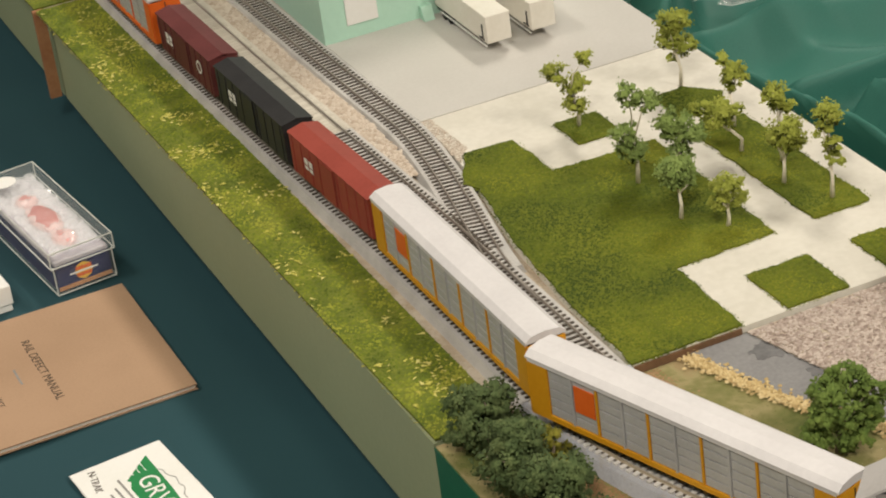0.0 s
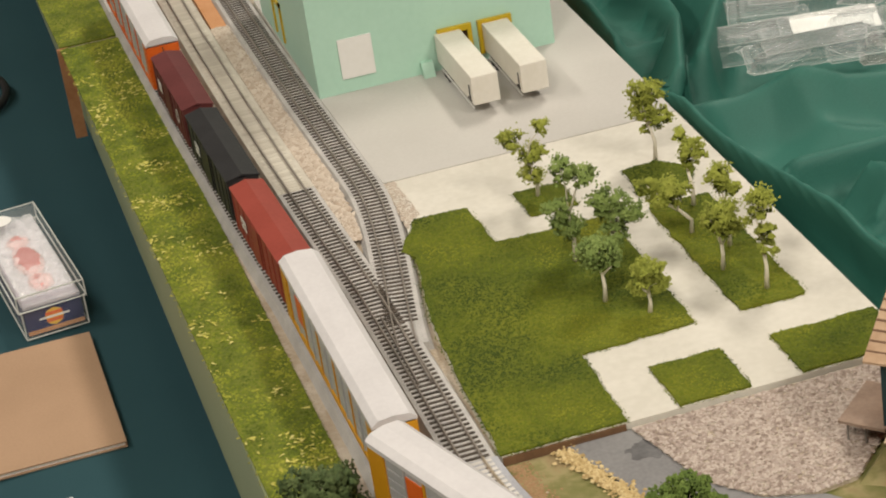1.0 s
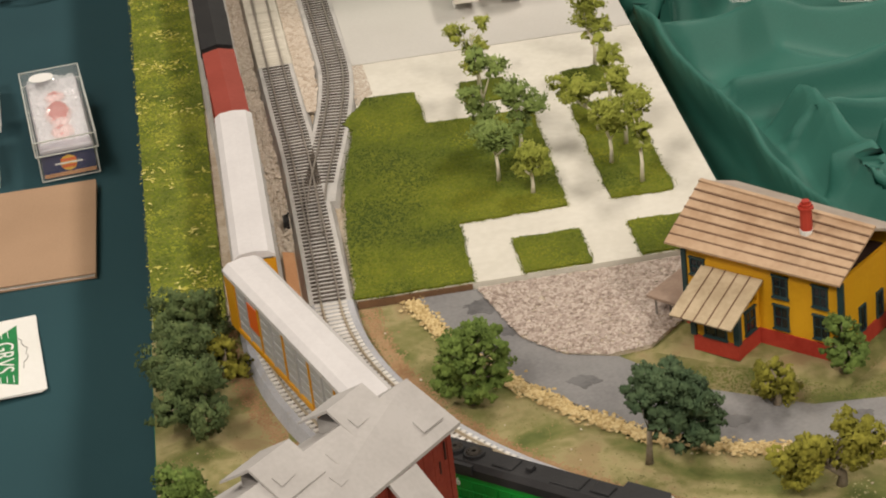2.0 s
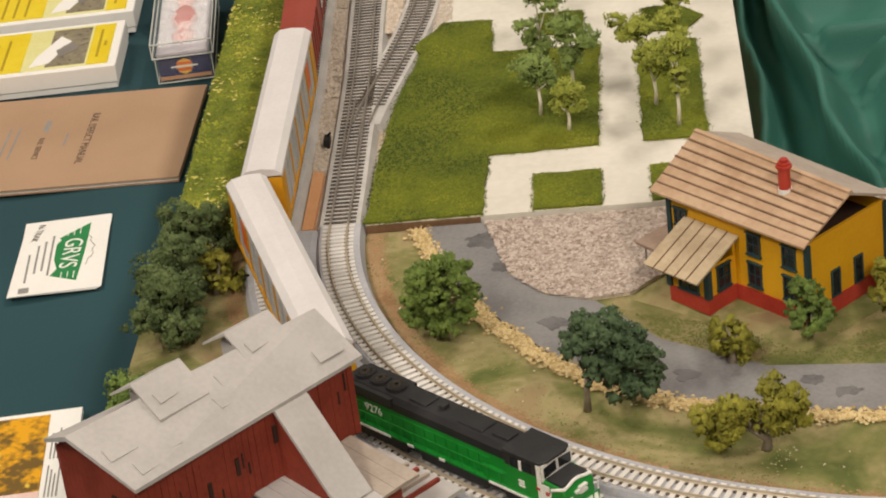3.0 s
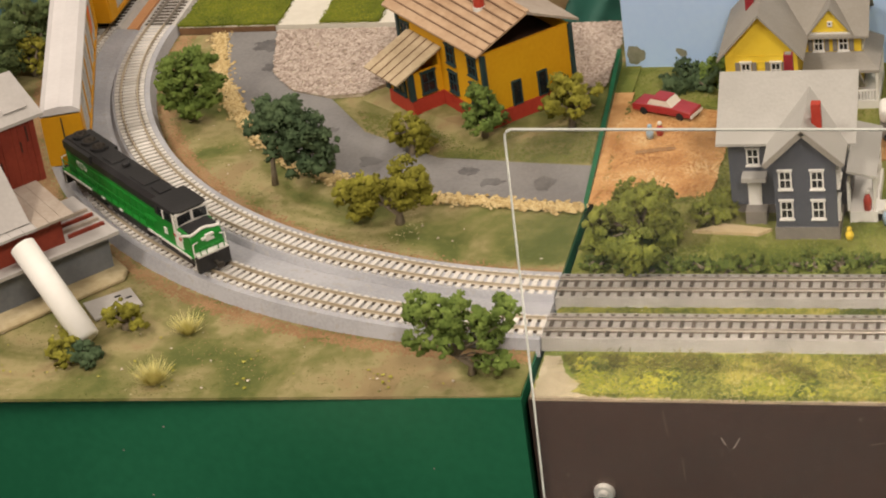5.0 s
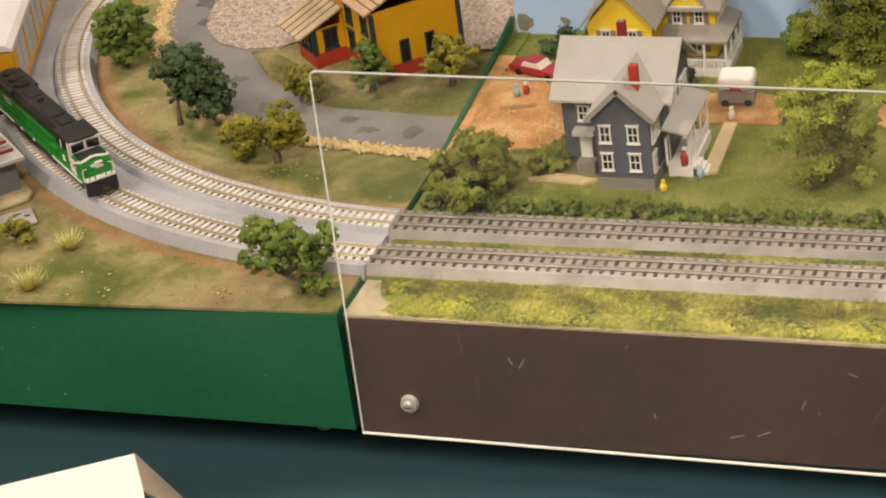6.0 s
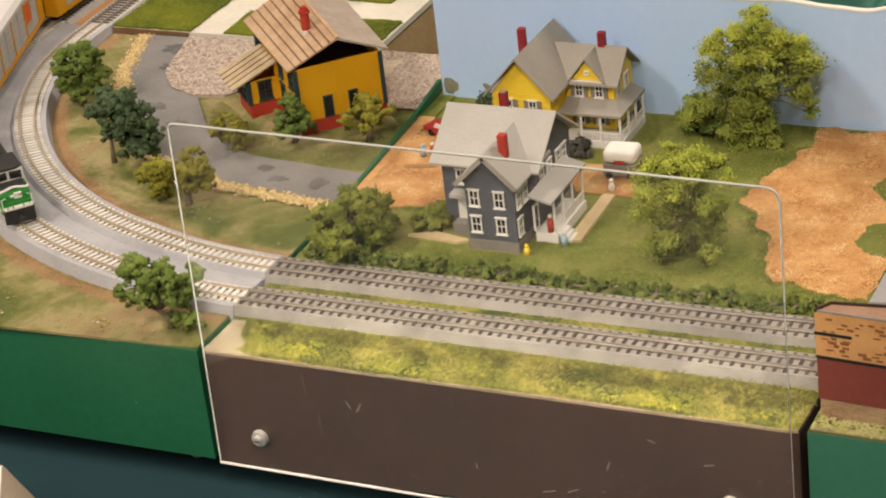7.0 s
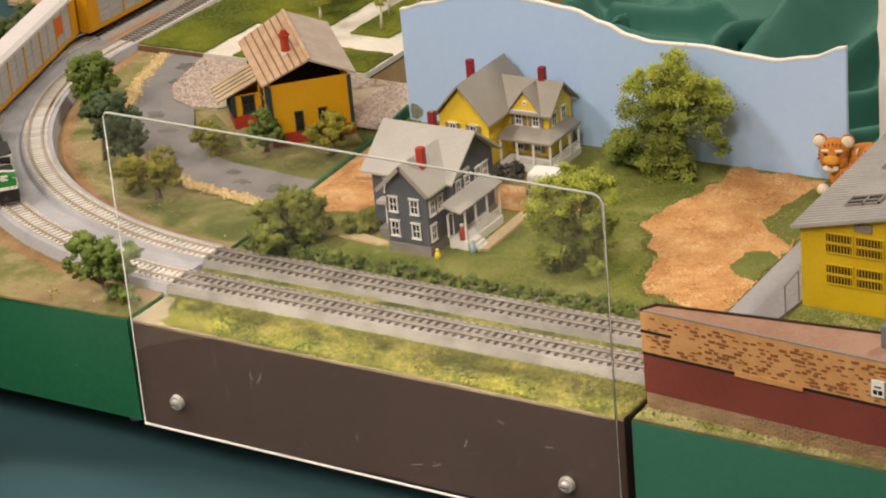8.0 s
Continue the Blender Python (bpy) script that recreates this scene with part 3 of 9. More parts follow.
PALE_BED = mat("buff_dusted_roadbed", (0.50, 0.46, 0.39), (0.60, 0.56, 0.49), rough=0.95, big=50, fine=900, bump=0.7, depth=0.0005)
BED_LIGHT = mat("light_roadbed", (0.42, 0.405, 0.39), (0.53, 0.51, 0.49), rough=0.9, big=60, fine=1400, bump=0.9, depth=0.0005)
BED_CREAM = mat("cream_roadbed", (0.22, 0.21, 0.195), (0.31, 0.295, 0.275), rough=0.9, big=60, fine=1400, bump=0.9, depth=0.0005)
TIE_DUST = island_mat("dusted_tie", [(0.47, 0.43, 0.36), (0.54, 0.50, 0.43), (0.60, 0.56, 0.48)], per_object=True)
TIE_MESH_N = mesh("tie", bbox(-0.00072, 0.00072, -0.0080, 0.0080, -0.0012, 0), TIE_WOOD)
TIE_MESH_D = mesh("tie", bbox(-0.0014, 0.0014, -0.0082, 0.0082, -0.0012, -0.0004), TIE_DUST)
track("straight_track", "straight track with brown wooden ties", bent(-0.315, 0.0005, 0.618), TIE_MESH_N, spacing=0.0042, fill=BED_LIGHT)
track("straight_track", "straight track with brown wooden ties on far module", bent(-0.315, 0.6185, 1.23), TIE_MESH_N, spacing=0.0042, fill=BED_LIGHT)
track("straight_track", "straight track with wooden ties before the turnout", bent(-0.282, 0.0005, 0.312), TIE_MESH_N, spacing=0.0042, fill=BED_LIGHT)
track("straight_track", "straight track with pale dusted ties", bent(-0.282, 0.3125, 0.618), TIE_MESH_D, spacing=0.0042, rail=RAIL, fill=PALE_BED)
track("straight_track", "straight track with pale ties on far module", bent(-0.282, 0.6185, 1.23), TIE_MESH_D, spacing=0.0042, rail=RAIL, fill=PALE_BED)
track("siding_track", "siding with wooden ties branching off at a turnout", leg(0.115, 1.23), TIE_MESH_N, skip=0.022, spacing=0.0042, fill=BED_LIGHT)
track("straight_track", "front straight track with brown wooden ties", straight(0.0005, -0.315, 0.3085, -0.315), TIE_MESH, fill=BED_CREAM, web=0.0010)
track("straight_track", "rear straight track with brown wooden ties", straight(0.0005, -0.282, 0.3085, -0.282), TIE_MESH, fill=BED_CREAM, web=0.0010)
track("straight_track", "front straight track on the warehouse module", straight(0.3095, -0.315, 0.616, -0.315), TIE_MESH, fill=BED_CREAM, web=0.0010)
track("straight_track", "rear straight track on the warehouse module", straight(0.3095, -0.282, 0.616, -0.282), TIE_MESH, fill=BED_CREAM, web=0.0010)

# ---- foliage and scatter ----
LEAF_DARK = island_mat("dark_foliage", [(0.034, 0.064, 0.028), (0.062, 0.10, 0.045), (0.10, 0.15, 0.07)], rough=0.9, patch=130, weight=1.0, share=0.35)
LEAF_MOSS = island_mat("moss_green_foliage", [(0.042, 0.068, 0.022), (0.078, 0.112, 0.036), (0.13, 0.165, 0.058)], rough=0.9, patch=130, weight=1.0, share=0.35)
LEAF_FRESH = island_mat("fresh_green_foliage", [(0.066, 0.108, 0.020), (0.125, 0.185, 0.034), (0.215, 0.285, 0.062)], rough=0.9, patch=110, weight=0.9, share=0.3)
LEAF_MID = island_mat("green_foliage", [(0.062, 0.10, 0.020), (0.115, 0.175, 0.034), (0.20, 0.275, 0.06)], rough=0.9, patch=130, weight=0.9, share=0.3)
LEAF_OLIVE = island_mat("olive_foliage", [(0.12, 0.115, 0.012), (0.21, 0.20, 0.022), (0.31, 0.29, 0.04)], rough=0.9, patch=130, weight=0.9, share=0.35)
LEAF_BIRCH = island_mat("birch_foliage", [(0.19, 0.22, 0.03), (0.28, 0.31, 0.045), (0.37, 0.39, 0.07)], rough=0.9, patch=110, weight=0.9, share=0.35)
LEAF_LIME = island_mat("bright_foliage", [(0.17, 0.21, 0.03), (0.30, 0.35, 0.045), (0.48, 0.51, 0.08)], rough=0.9, patch=100, weight=1.2, share=0.4)
TURF_BITS = island_mat("turf_bits", [(0.038, 0.062, 0.004), (0.078, 0.108, 0.005), (0.135, 0.165, 0.008), (0.22, 0.23, 0.016)], rough=0.95, patch=16, weight=2.0, share=0.45)
STRIP_BITS = island_mat("strip_bits", [(0.070, 0.098, 0.007), (0.130, 0.165, 0.012), (0.205, 0.235, 0.018), (0.29, 0.30, 0.035)], rough=0.95, patch=55, weight=1.6, share=0.5)
STRAW_BITS = island_mat("straw_bits", [(0.045, 0.060, 0.010), (0.090, 0.100, 0.018), (0.14, 0.145, 0.024), (0.19, 0.18, 0.035), (0.26, 0.235, 0.055)], rough=0.95, patch=45, weight=1.5, share=0.6)
YELLOW_BITS = island_mat("yellow_bits", [(0.24, 0.235, 0.03), (0.33, 0.31, 0.04), (0.42, 0.38, 0.08)], rough=0.95)
STRAW_FLAKE = island_mat("straw_flake", [(0.36, 0.34, 0.05), (0.50, 0.46, 0.10), (0.62, 0.56, 0.20)], rough=0.95)
PEBBLE_PINK = island_mat("pink_pebbles", [(0.22, 0.165, 0.135), (0.39, 0.32, 0.275), (0.52, 0.445, 0.39), (0.29, 0.225, 0.195)], rough=0.9)
PEBBLE_TAN = island_mat("tan_pebbles", [(0.34, 0.24, 0.10), (0.50, 0.37, 0.17), (0.60, 0.48, 0.26)], rough=0.9)
PEBBLE_BUFF = island_mat("buff_pebbles", [(0.40, 0.32, 0.25), (0.51, 0.43, 0.35), (0.60, 0.53, 0.45)], rough=0.9)
DIRT_BITS = island_mat("dirt_bits", [(0.36, 0.17, 0.06), (0.48, 0.25, 0.095), (0.57, 0.33, 0.14), (0.66, 0.46, 0.24)], rough=0.95, patch=55, weight=1.3, share=0.4)
SOIL_BITS = island_mat("soil_bits", [(0.070, 0.090, 0.018), (0.115, 0.13, 0.030), (0.17, 0.165, 0.050), (0.25, 0.205, 0.092), (0.33, 0.23, 0.115)], rough=0.95, patch=22, weight=2.0, share=0.30)
RUST_BITS = island_mat("rust_bits", [(0.24, 0.135, 0.065), (0.30, 0.18, 0.09), (0.34, 0.23, 0.125)], rough=0.95, patch=60, share=0.5)
BARK = mat("grey_bark", (0.16, 0.13, 0.09), (0.24, 0.20, 0.15), rough=0.95, big=150, fine=900)
BIRCH_BARK = mat("pale_birch_bark", (0.68, 0.62, 0.50), (0.78, 0.72, 0.60), rough=0.9, big=200, fine=900)

RNG = np.random.RandomState(7)
OCT = np.array([(1, 0, 0), (-1, 0, 0), (0, 1, 0), (0, -1, 0), (0, 0, 1), (0, 0, -1)], float)
OCT_F = np.array([(0, 2, 4), (2, 1, 4), (1, 3, 4), (3, 0, 4), (2, 0, 5), (1, 2, 5), (3, 1, 5), (0, 3, 5)])
TET = np.array([(1, 0, -0.5), (-0.5, 0.87, -0.5), (-0.5, -0.87, -0.5), (0, 0, 1)], float)
TET_F = np.array([(0, 2, 1), (0, 1, 3), (1, 2, 3), (2, 0, 3)])


def bits_mesh(name, centres, size, material, flat=1.0, long=1.0, lean=None):
    """One mesh of small uneven lumps, one at each centre, softly shaded along lean."""
    c = np.asarray(centres, float)
    n = len(c)
    shape, faces = (OCT, OCT_F) if size >= 0.00095 else (TET, TET_F)
    k = len(shape)
    s = size * (0.55 + 0.9 * RNG.rand(n, 1, 1))
    v = shape[None] * (0.6 + 0.7 * RNG.rand(n, k, 1)) * s
    v[:, :, 0] *= long
    a = RNG.rand(n) * 6.283
    ca, sa = np.cos(a)[:, None], np.sin(a)[:, None]
    x, y = v[:, :, 0] * ca - v[:, :, 1] * sa, v[:, :, 0] * sa + v[:, :, 1] * ca
    w = np.stack((x, y, v[:, :, 2] * flat), 2)
    v = w + c[:, None]
    f = faces[None] + (np.arange(n) * k)[:, None, None]
    me = bpy.data.meshes.new(name)
    me.from_pydata(v.reshape(-1, 3).tolist(), [], f.reshape(-1, 3).tolist())
    me.materials.append(material)
    me.polygons.foreach_set("use_smooth", [True] * len(me.polygons))
    me.update()
    own = w / (np.linalg.norm(w, axis=2, keepdims=True) + 1e-9)
    soft = own * 0.55 + (np.array((0, 0, 1.0)) if lean is None else np.asarray(lean)[:, None])
    soft /= np.linalg.norm(soft, axis=2, keepdims=True) + 1e-9
    me.normals_split_custom_set_from_vertices(soft.reshape(-1, 3).tolist())
    return me


def inside(poly, p):
    x, y = p[:, 0], p[:, 1]
    hit = np.zeros(len(p), bool)
    for (x0, y0), (x1, y1) in zip(poly, poly[1:] + poly[:1]):
        cross = (y0 > y) != (y1 > y)
        with np.errstate(divide="ignore", invalid="ignore"):
            hit ^= cross & (x < (x1 - x0) * (y - y0) / (y1 - y0) + x0)
    return hit


def spread(poly, n, z, clump=0.0, freq=60.0, cut=0.0):
    """n random points on a polygon, thinned into clumps by a noise."""
    q = np.array(poly)
    lo, hi = q.min(0), q.max(0)
    p = lo + (hi - lo) * RNG.rand(n, 2)
    p = p[inside(list(map(tuple, poly)), p)]
    if clump:
        keep = [noise.noise((x * freq, y * freq, 3.1)) > cut - clump * RNG.rand() for x, y in p]
        p = p[np.array(keep, bool)]
    return np.column_stack((p, np.full(len(p), z) + 0.0005 * RNG.rand(len(p))))


def scatter(name, poly, n, z, size, material, label, flat=0.5, clump=0.0, freq=60.0, cut=0.0, long=1.0):
    pts = spread(poly, n, z, clump, freq, cut)
    return tagged(new(name, bits_mesh(name, pts, size, material, flat, long)), label, name.replace("_", " "), kind="stuff")


def crown_points(blobs, per_area, ragged=1.0):
    """Points of leafy masses (x, y, z, r) and their outward lean: tufts round each mass, uneven, with gaps."""
    out, lean = [], []
    for x, y, z, r in blobs:
        k = max(10, int(17 * (r / 0.006) ** 1.5))
        d = RNG.normal(size=(k, 3))
        d /= np.linalg.norm(d, axis=1)[:, None]
        u = d.copy()
        d *= (r * (0.45 + 0.65 * RNG.rand(k) ** 0.6))[:, None]
        d[:, 2] *= 0.8
        n = max(6, int(per_area * r * r / k))
        g = RNG.normal(size=(k, n, 3))
        g /= np.linalg.norm(g, axis=2, keepdims=True) + 1e-9
        size = r * 0.40 * (0.45 + 0.85 * RNG.rand(k, 1, 1))
        e = g * size * (0.25 + 0.85 * RNG.rand(k, n, 1)) * ragged
        up = 0.25
        if ragged > 1.1:
            e = RNG.normal(size=(k, n, 3)) * size * 0.50 * ragged
            up = 0.5
        e[:, :, 2] *= 0.8
        out.append((d[:, None] + e).reshape(-1, 3) + (x, y, z))
        q = 0.50 * u[:, None] + (0.62 - 0.6 * up) * g + np.array((0, 0, up))
        lean.append((q / np.linalg.norm(q, axis=2, keepdims=True)).reshape(-1, 3))
    return np.concatenate(out), np.concatenate(lean)


def spray(tufts, across, depth, seed, twice=False):
    """Leafy masses from (sideways, height, radius) in millimetres, spread at random in depth."""
    g = np.random.RandomState(seed)
    ax, ay = math.cos(math.radians(across)), math.sin(math.radians(across))
    out = []
    for side, up, r in tufts:
        for s in ((-1, 1) if twice else (0,)):
            d = (s * 0.6 + g.normal() * 0.45) * depth
            a = side * (1.0 if s <= 0 else 0.8 + 0.3 * g.rand())
            out.append(((a * ax - d * ay) / 1000, (a * ay + d * ax) / 1000, (up + (s > 0) * 2.0 * g.normal()) / 1000, r * (0.95 if twice else 1.0) / 1000))
    return out


def tree(name, label, x, y, z, blobs, leaf, bark, trunk_r=0.0016, bit=0.0012, density=9e6, fork=0.4, category="tree", ragged=1.0, low=None):
    """A tapered trunk with limbs up to each leafy mass, and a crown of many lumps."""
    t = thing(name, label, category, x, y, z)
    top = max(b[2] for b in blobs)
    fk = Vector((blobs[0][0] * 0.3, blobs[0][1] * 0.3, top * fork))
    bm = bmesh.new()
    tube(bm, [(0, 0, -0.001), (0.0006, -0.0004, fk.z * 0.5), fk], [trunk_r * 1.5, trunk_r * 1.05, trunk_r * 0.9], 7)
    part("trunk", bm, bark, t, smooth=True)
    for b in blobs:
        bm = bmesh.new()
        e = Vector(b[:3])
        m = (fk + e) / 2 + Vector((RNG.normal() * 0.0015, RNG.normal() * 0.0015, 0.001))
        thin = 0.4 if len(blobs) > 15 else 1.0
        tube(bm, [fk - Vector((0, 0, 0.001)), m, e], [trunk_r * 0.75 * thin, trunk_r * 0.5 * thin, trunk_r * 0.2 * thin], 6)
        part("limb", bm, bark, t, smooth=True)
    pts, lean = crown_points(blobs, density * 2.4, ragged)
    under = np.zeros(len(pts), bool)
    # low: darker leaves below a share of the height, crown shade put into colour
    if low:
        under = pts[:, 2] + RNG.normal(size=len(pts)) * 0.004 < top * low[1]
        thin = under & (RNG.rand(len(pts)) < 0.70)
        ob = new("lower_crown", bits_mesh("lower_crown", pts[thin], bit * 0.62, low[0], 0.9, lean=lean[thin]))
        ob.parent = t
    ob = new("crown", bits_mesh("crown", pts[~under], bit * 0.62, leaf, 0.9, lean=lean[~under]))
    ob.parent = t
    return t


def blobs_round(n, w, z0, z1, r, seed):
    """n leafy masses round an axis, between the heights z0 and z1."""
    g = np.random.RandomState(seed)
    out = []
    for i in range(n):
        a = 2.4 * i + g.rand()
        f = (i + 0.5) / n
        q = w * math.sin(math.pi * (0.2 + 0.75 * f)) * (0.4 + 0.85 * g.rand())
        out.append((q * math.cos(a), q * math.sin(a), z0 + (z1 - z0) * (f + 0.12 * g.normal() / n ** 0.5), r * (0.62 + 0.6 * g.rand())))
    return out


# ---- buildings: shared parts ----
SHINGLE = mat("grey_shingle", (0.40, 0.39, 0.37), (0.45, 0.44, 0.42), rough=0.8, big=40, fine=700, bump=0.5)
SHINGLE_DK = mat("taupe_shingle", (0.28, 0.26, 0.23), (0.32, 0.30, 0.27), rough=0.8, big=40, fine=700, bump=0.5)
TIMBER = mat("weathered_plank", (0.40, 0.26, 0.16), (0.50, 0.35, 0.23), rough=0.8, big=60, fine=300, bump=0.4)
TIMBER_GREY = mat("greyed_plank", (0.36, 0.30, 0.25), (0.42, 0.36, 0.31), rough=0.8, big=90, fine=500, bump=0.4)
BRICK_RED = mat("red_paint", (0.36, 0.03, 0.018), (0.44, 0.05, 0.03), rough=0.6, big=80, fine=600, bump=0.4)
BARN_RED = mat("barn_red_boards", (0.19, 0.026, 0.013), (0.25, 0.040, 0.020), rough=0.75, big=70, fine=500, bump=0.5)
SLATE_BLUE = mat("slate_blue_siding", (0.075, 0.085, 0.11), (0.09, 0.10, 0.125), rough=0.6, big=60, fine=500, bump=0.2)
CON_DARK = mat("dark_cast_concrete", (0.12, 0.13, 0.145), (0.16, 0.17, 0.185), rough=0.8, big=60, fine=500, bump=0.3)
CON_LIGHT = mat("light_cast_roof", (0.40, 0.38, 0.37), (0.46, 0.44, 0.43), rough=0.8, big=40, fine=500, bump=0.2)
PAD_TAN = mat("tan_cast_base", (0.38, 0.30, 0.17), (0.50, 0.42, 0.27), rough=0.9, big=50, fine=300, bump=0.6)
YELLOW = mat("bright_yellow_siding", (0.80, 0.57, 0.045), (0.84, 0.62, 0.06), rough=0.55, big=60, fine=500, bump=0.15)
OCHRE = mat("ochre_siding", (0.52, 0.35, 0.008), (0.58, 0.41, 0.014), rough=0.5, big=40, fine=500, bump=0.15)
TRIM_WHITE = mat("white_trim", (0.72, 0.71, 0.68), (0.78, 0.77, 0.75), rough=0.5, big=60, fine=500, bump=0.05)
TRIM_TEAL = mat("dark_teal_trim", (0.014, 0.040, 0.046), (0.022, 0.052, 0.058), rough=0.6, big=60, fine=500, bump=0.05)
SHUTTER = mat("grey_shutter", (0.20, 0.185, 0.17), (0.24, 0.22, 0.2), rough=0.6, big=60, fine=500, bump=0.2)
PANE = mat("dark_pane", (0.012, 0.014, 0.016), (0.02, 0.022, 0.024), rough=0.12, big=60, fine=500, bump=0.0, spec=0.6)
DARK = mat("dark_interior", (0.03, 0.012, 0.008), (0.04, 0.018, 0.012), rough=0.9, big=60, fine=300, bump=0.2)
BLACK = mat("black_plastic", (0.010, 0.010, 0.011), (0.016, 0.016, 0.017), rough=0.5, big=60, fine=600, bump=0.15)


def window(parent, m, w, h, frame_mat, muntin=1, pane_mat=PANE, sill=True, name="window"):
    """A window in the plane y = 0 of m, facing -y, its foot at z = 0."""
    f, bar = 0.0007, 0.0004
    bm = bmesh.new()
    rings = []
    for a, b0, b1 in ((w / 2, 0, h), (w / 2 - f, f, h - f)):
        for y in (-0.0008, 0.0003):
            rings.append([bm.verts.new(m @ Vector(p)) for p in ((-a, y, b0), (a, y, b0), (a, y, b1), (-a, y, b1))])
    for r0, r1 in ((rings[0], rings[2]), (rings[1], rings[3]), (rings[0], rings[1]), (rings[2], rings[3])):
        for i in range(4):
            bm.faces.new((r0[i], r0[(i + 1) % 4], r1[(i + 1) % 4], r1[i]))
    win = part(name, bm, frame_mat, parent)
    if muntin:
        part("muntin", bbox(-bar / 2, bar / 2, -0.0006, 0.0003, f, h - f, m), frame_mat, win)
        part("muntin", bbox(-w / 2 + f, w / 2 - f, -0.0007, 0.0003, h / 2 - bar / 2, h / 2 + bar / 2, m), frame_mat, win)
    if sill:
        part("sill", bbox(-w / 2 - 0.0005, w / 2 + 0.0005, -0.0013, 0.0003, -0.0006, 0, m), frame_mat, win)
        part("head", bbox(-w / 2 - 0.0005, w / 2 + 0.0005, -0.0013, 0.0003, h, h + 0.0006, m), frame_mat, win)
    part("pane", bbox(-w / 2 + f, w / 2 - f, -0.0003, 0.0002, f, h - f, m), pane_mat, win)
    return win


def face(x, y, z, rz=0):
    return pose(x, y, z, 0, 0, rz)


def gable_slab(bm, x0, x1, y0, y1, z_eave, z_ridge, t=0.0012, axis="x"):
    """Two roof slopes with thickness; the ridge runs along the axis."""
    mid = (y0 + y1) / 2 if axis == "x" else (x0 + x1) / 2
    if axis == "x":
        prof = [(y0, z_eave), (mid, z_ridge), (y1, z_eave), (y1, z_eave - t), (mid, z_ridge - t * 1.3), (y0, z_eave - t)]
        rings = [[bm.verts.new((x, a, b)) for a, b in prof] for x in (x0, x1)]
    else:
        prof = [(x0, z_eave), (mid, z_ridge), (x1, z_eave), (x1, z_eave - t), (mid, z_ridge - t * 1.3), (x0, z_eave - t)]
        rings = [[bm.verts.new((a, y, b)) for a, b in prof] for y in (y0, y1)]
    for i in range(6):
        j = (i + 1) % 6
        bm.faces.new((rings[0][i], rings[0][j], rings[1][j], rings[1][i]))
    for r in rings:
        bm.faces.new((r[0], r[1], r[4], r[5])), bm.faces.new((r[1], r[2], r[3], r[4]))


def gable_wall(bm, x0, x1, y0, y1, z0, z_eave, z_ridge, axis="x"):
    """Solid walls under a gable roof."""
    if axis == "x":
        mid = (y0 + y1) / 2
        prof = [(y0, z0), (y1, z0), (y1, z_eave), (mid, z_ridge), (y0, z_eave)]
        rings = [[bm.verts.new((x, a, b)) for a, b in prof] for x in (x0, x1)]
    else:
        mid = (x0 + x1) / 2
        prof = [(x0, z0), (x1, z0), (x1, z_eave), (mid, z_ridge), (x0, z_eave)]
        rings = [[bm.verts.new((a, y, b)) for a, b in prof] for y in (y0, y1)]
    for i in range(5):
        j = (i + 1) % 5
        bm.faces.new((rings[0][i], rings[0][j], rings[1][j], rings[1][i]))
    bm.faces.new(rings[0]), bm.faces.new(rings[1])


def chimney(parent, x, y, z0, z1, w, material, cap=True):
    bm = bbox(x - w / 2, x + w / 2, y - w / 2, y + w / 2, z0, z1)
    if cap:
        box(bm, x - w * 0.68, x + w * 0.68, y - w * 0.68, y + w * 0.68, z1 - w * 0.7, z1 - w * 0.4)
    return part("chimney", bm, material, parent)


PORCH = mat("sun_bleached_plank", (0.40, 0.31, 0.20), (0.50, 0.40, 0.27), rough=0.8, big=90, fine=500, bump=0.4)

# ---- station: x along the track side, y to the back ----
st = thing("railway_station", "yellow wooden station with plank roof and red base", "model house", -0.1194, -0.0696, DECK + 0.0022, -45.5)
L, W, WT = 0.0818, 0.052, 0.0412
bm = bmesh.new()
low = [bm.verts.new(c) for c in ((-0.004, -0.030, -0.0032), (L + 0.014, -0.020, -0.0032), (L + 0.016, W + 0.004, -0.0032), (-0.004, W + 0.003, -0.0032))]
top = [bm.verts.new(c) for c in ((-0.001, -0.0205, 0.0003), (L + 0.003, -0.006, 0.0003), (L + 0.003, W + 0.001, 0.0003), (-0.001, W + 0.001, 0.0003))]
bm.faces.new(top)
for i in range(4):
    bm.faces.new((low[i], low[(i + 1) % 4], top[(i + 1) % 4], top[i]))
mound = part("ground", bm, SOIL, smooth=False)
mound.matrix_world = pose(-0.1194, -0.0696, DECK + 0.0022, 0, 0, -45.5)
tagged(mound, "low grassy mound under the station", kind="structure")
for b in ((0, L, 0, 0.0016), (0, L, W - 0.0016, W), (0, 0.0016, 0.0016, W - 0.0016), (L - 0.0016, L, 0.0016, W - 0.0016)):
    part("wall", bbox(*b, 0.0082, WT), AMBER, st, "amber yellow boarded wall")
bm = bmesh.new()
for b in ((-0.0006, L + 0.0006, -0.0006, 0.0012), (-0.0006, L + 0.0006, W - 0.0012, W + 0.0006), (-0.0006, 0.0012, 0.0012, W - 0.0012), (L - 0.0012, L + 0.0006, 0.0012, W - 0.0012)):
    box(bm, *b, 0, 0.0082)
part("base_band", bm, BRICK_RED, st, "red painted base band")
for cx, cy in ((0, 0), (L, 0), (0, W), (L, W)):
    part("corner_post", bbox(cx - 0.0012, cx + 0.0012, cy - 0.0012, cy + 0.0012, 0.008, WT - 0.0004), TRIM_TEAL, st, "dark teal corner board")
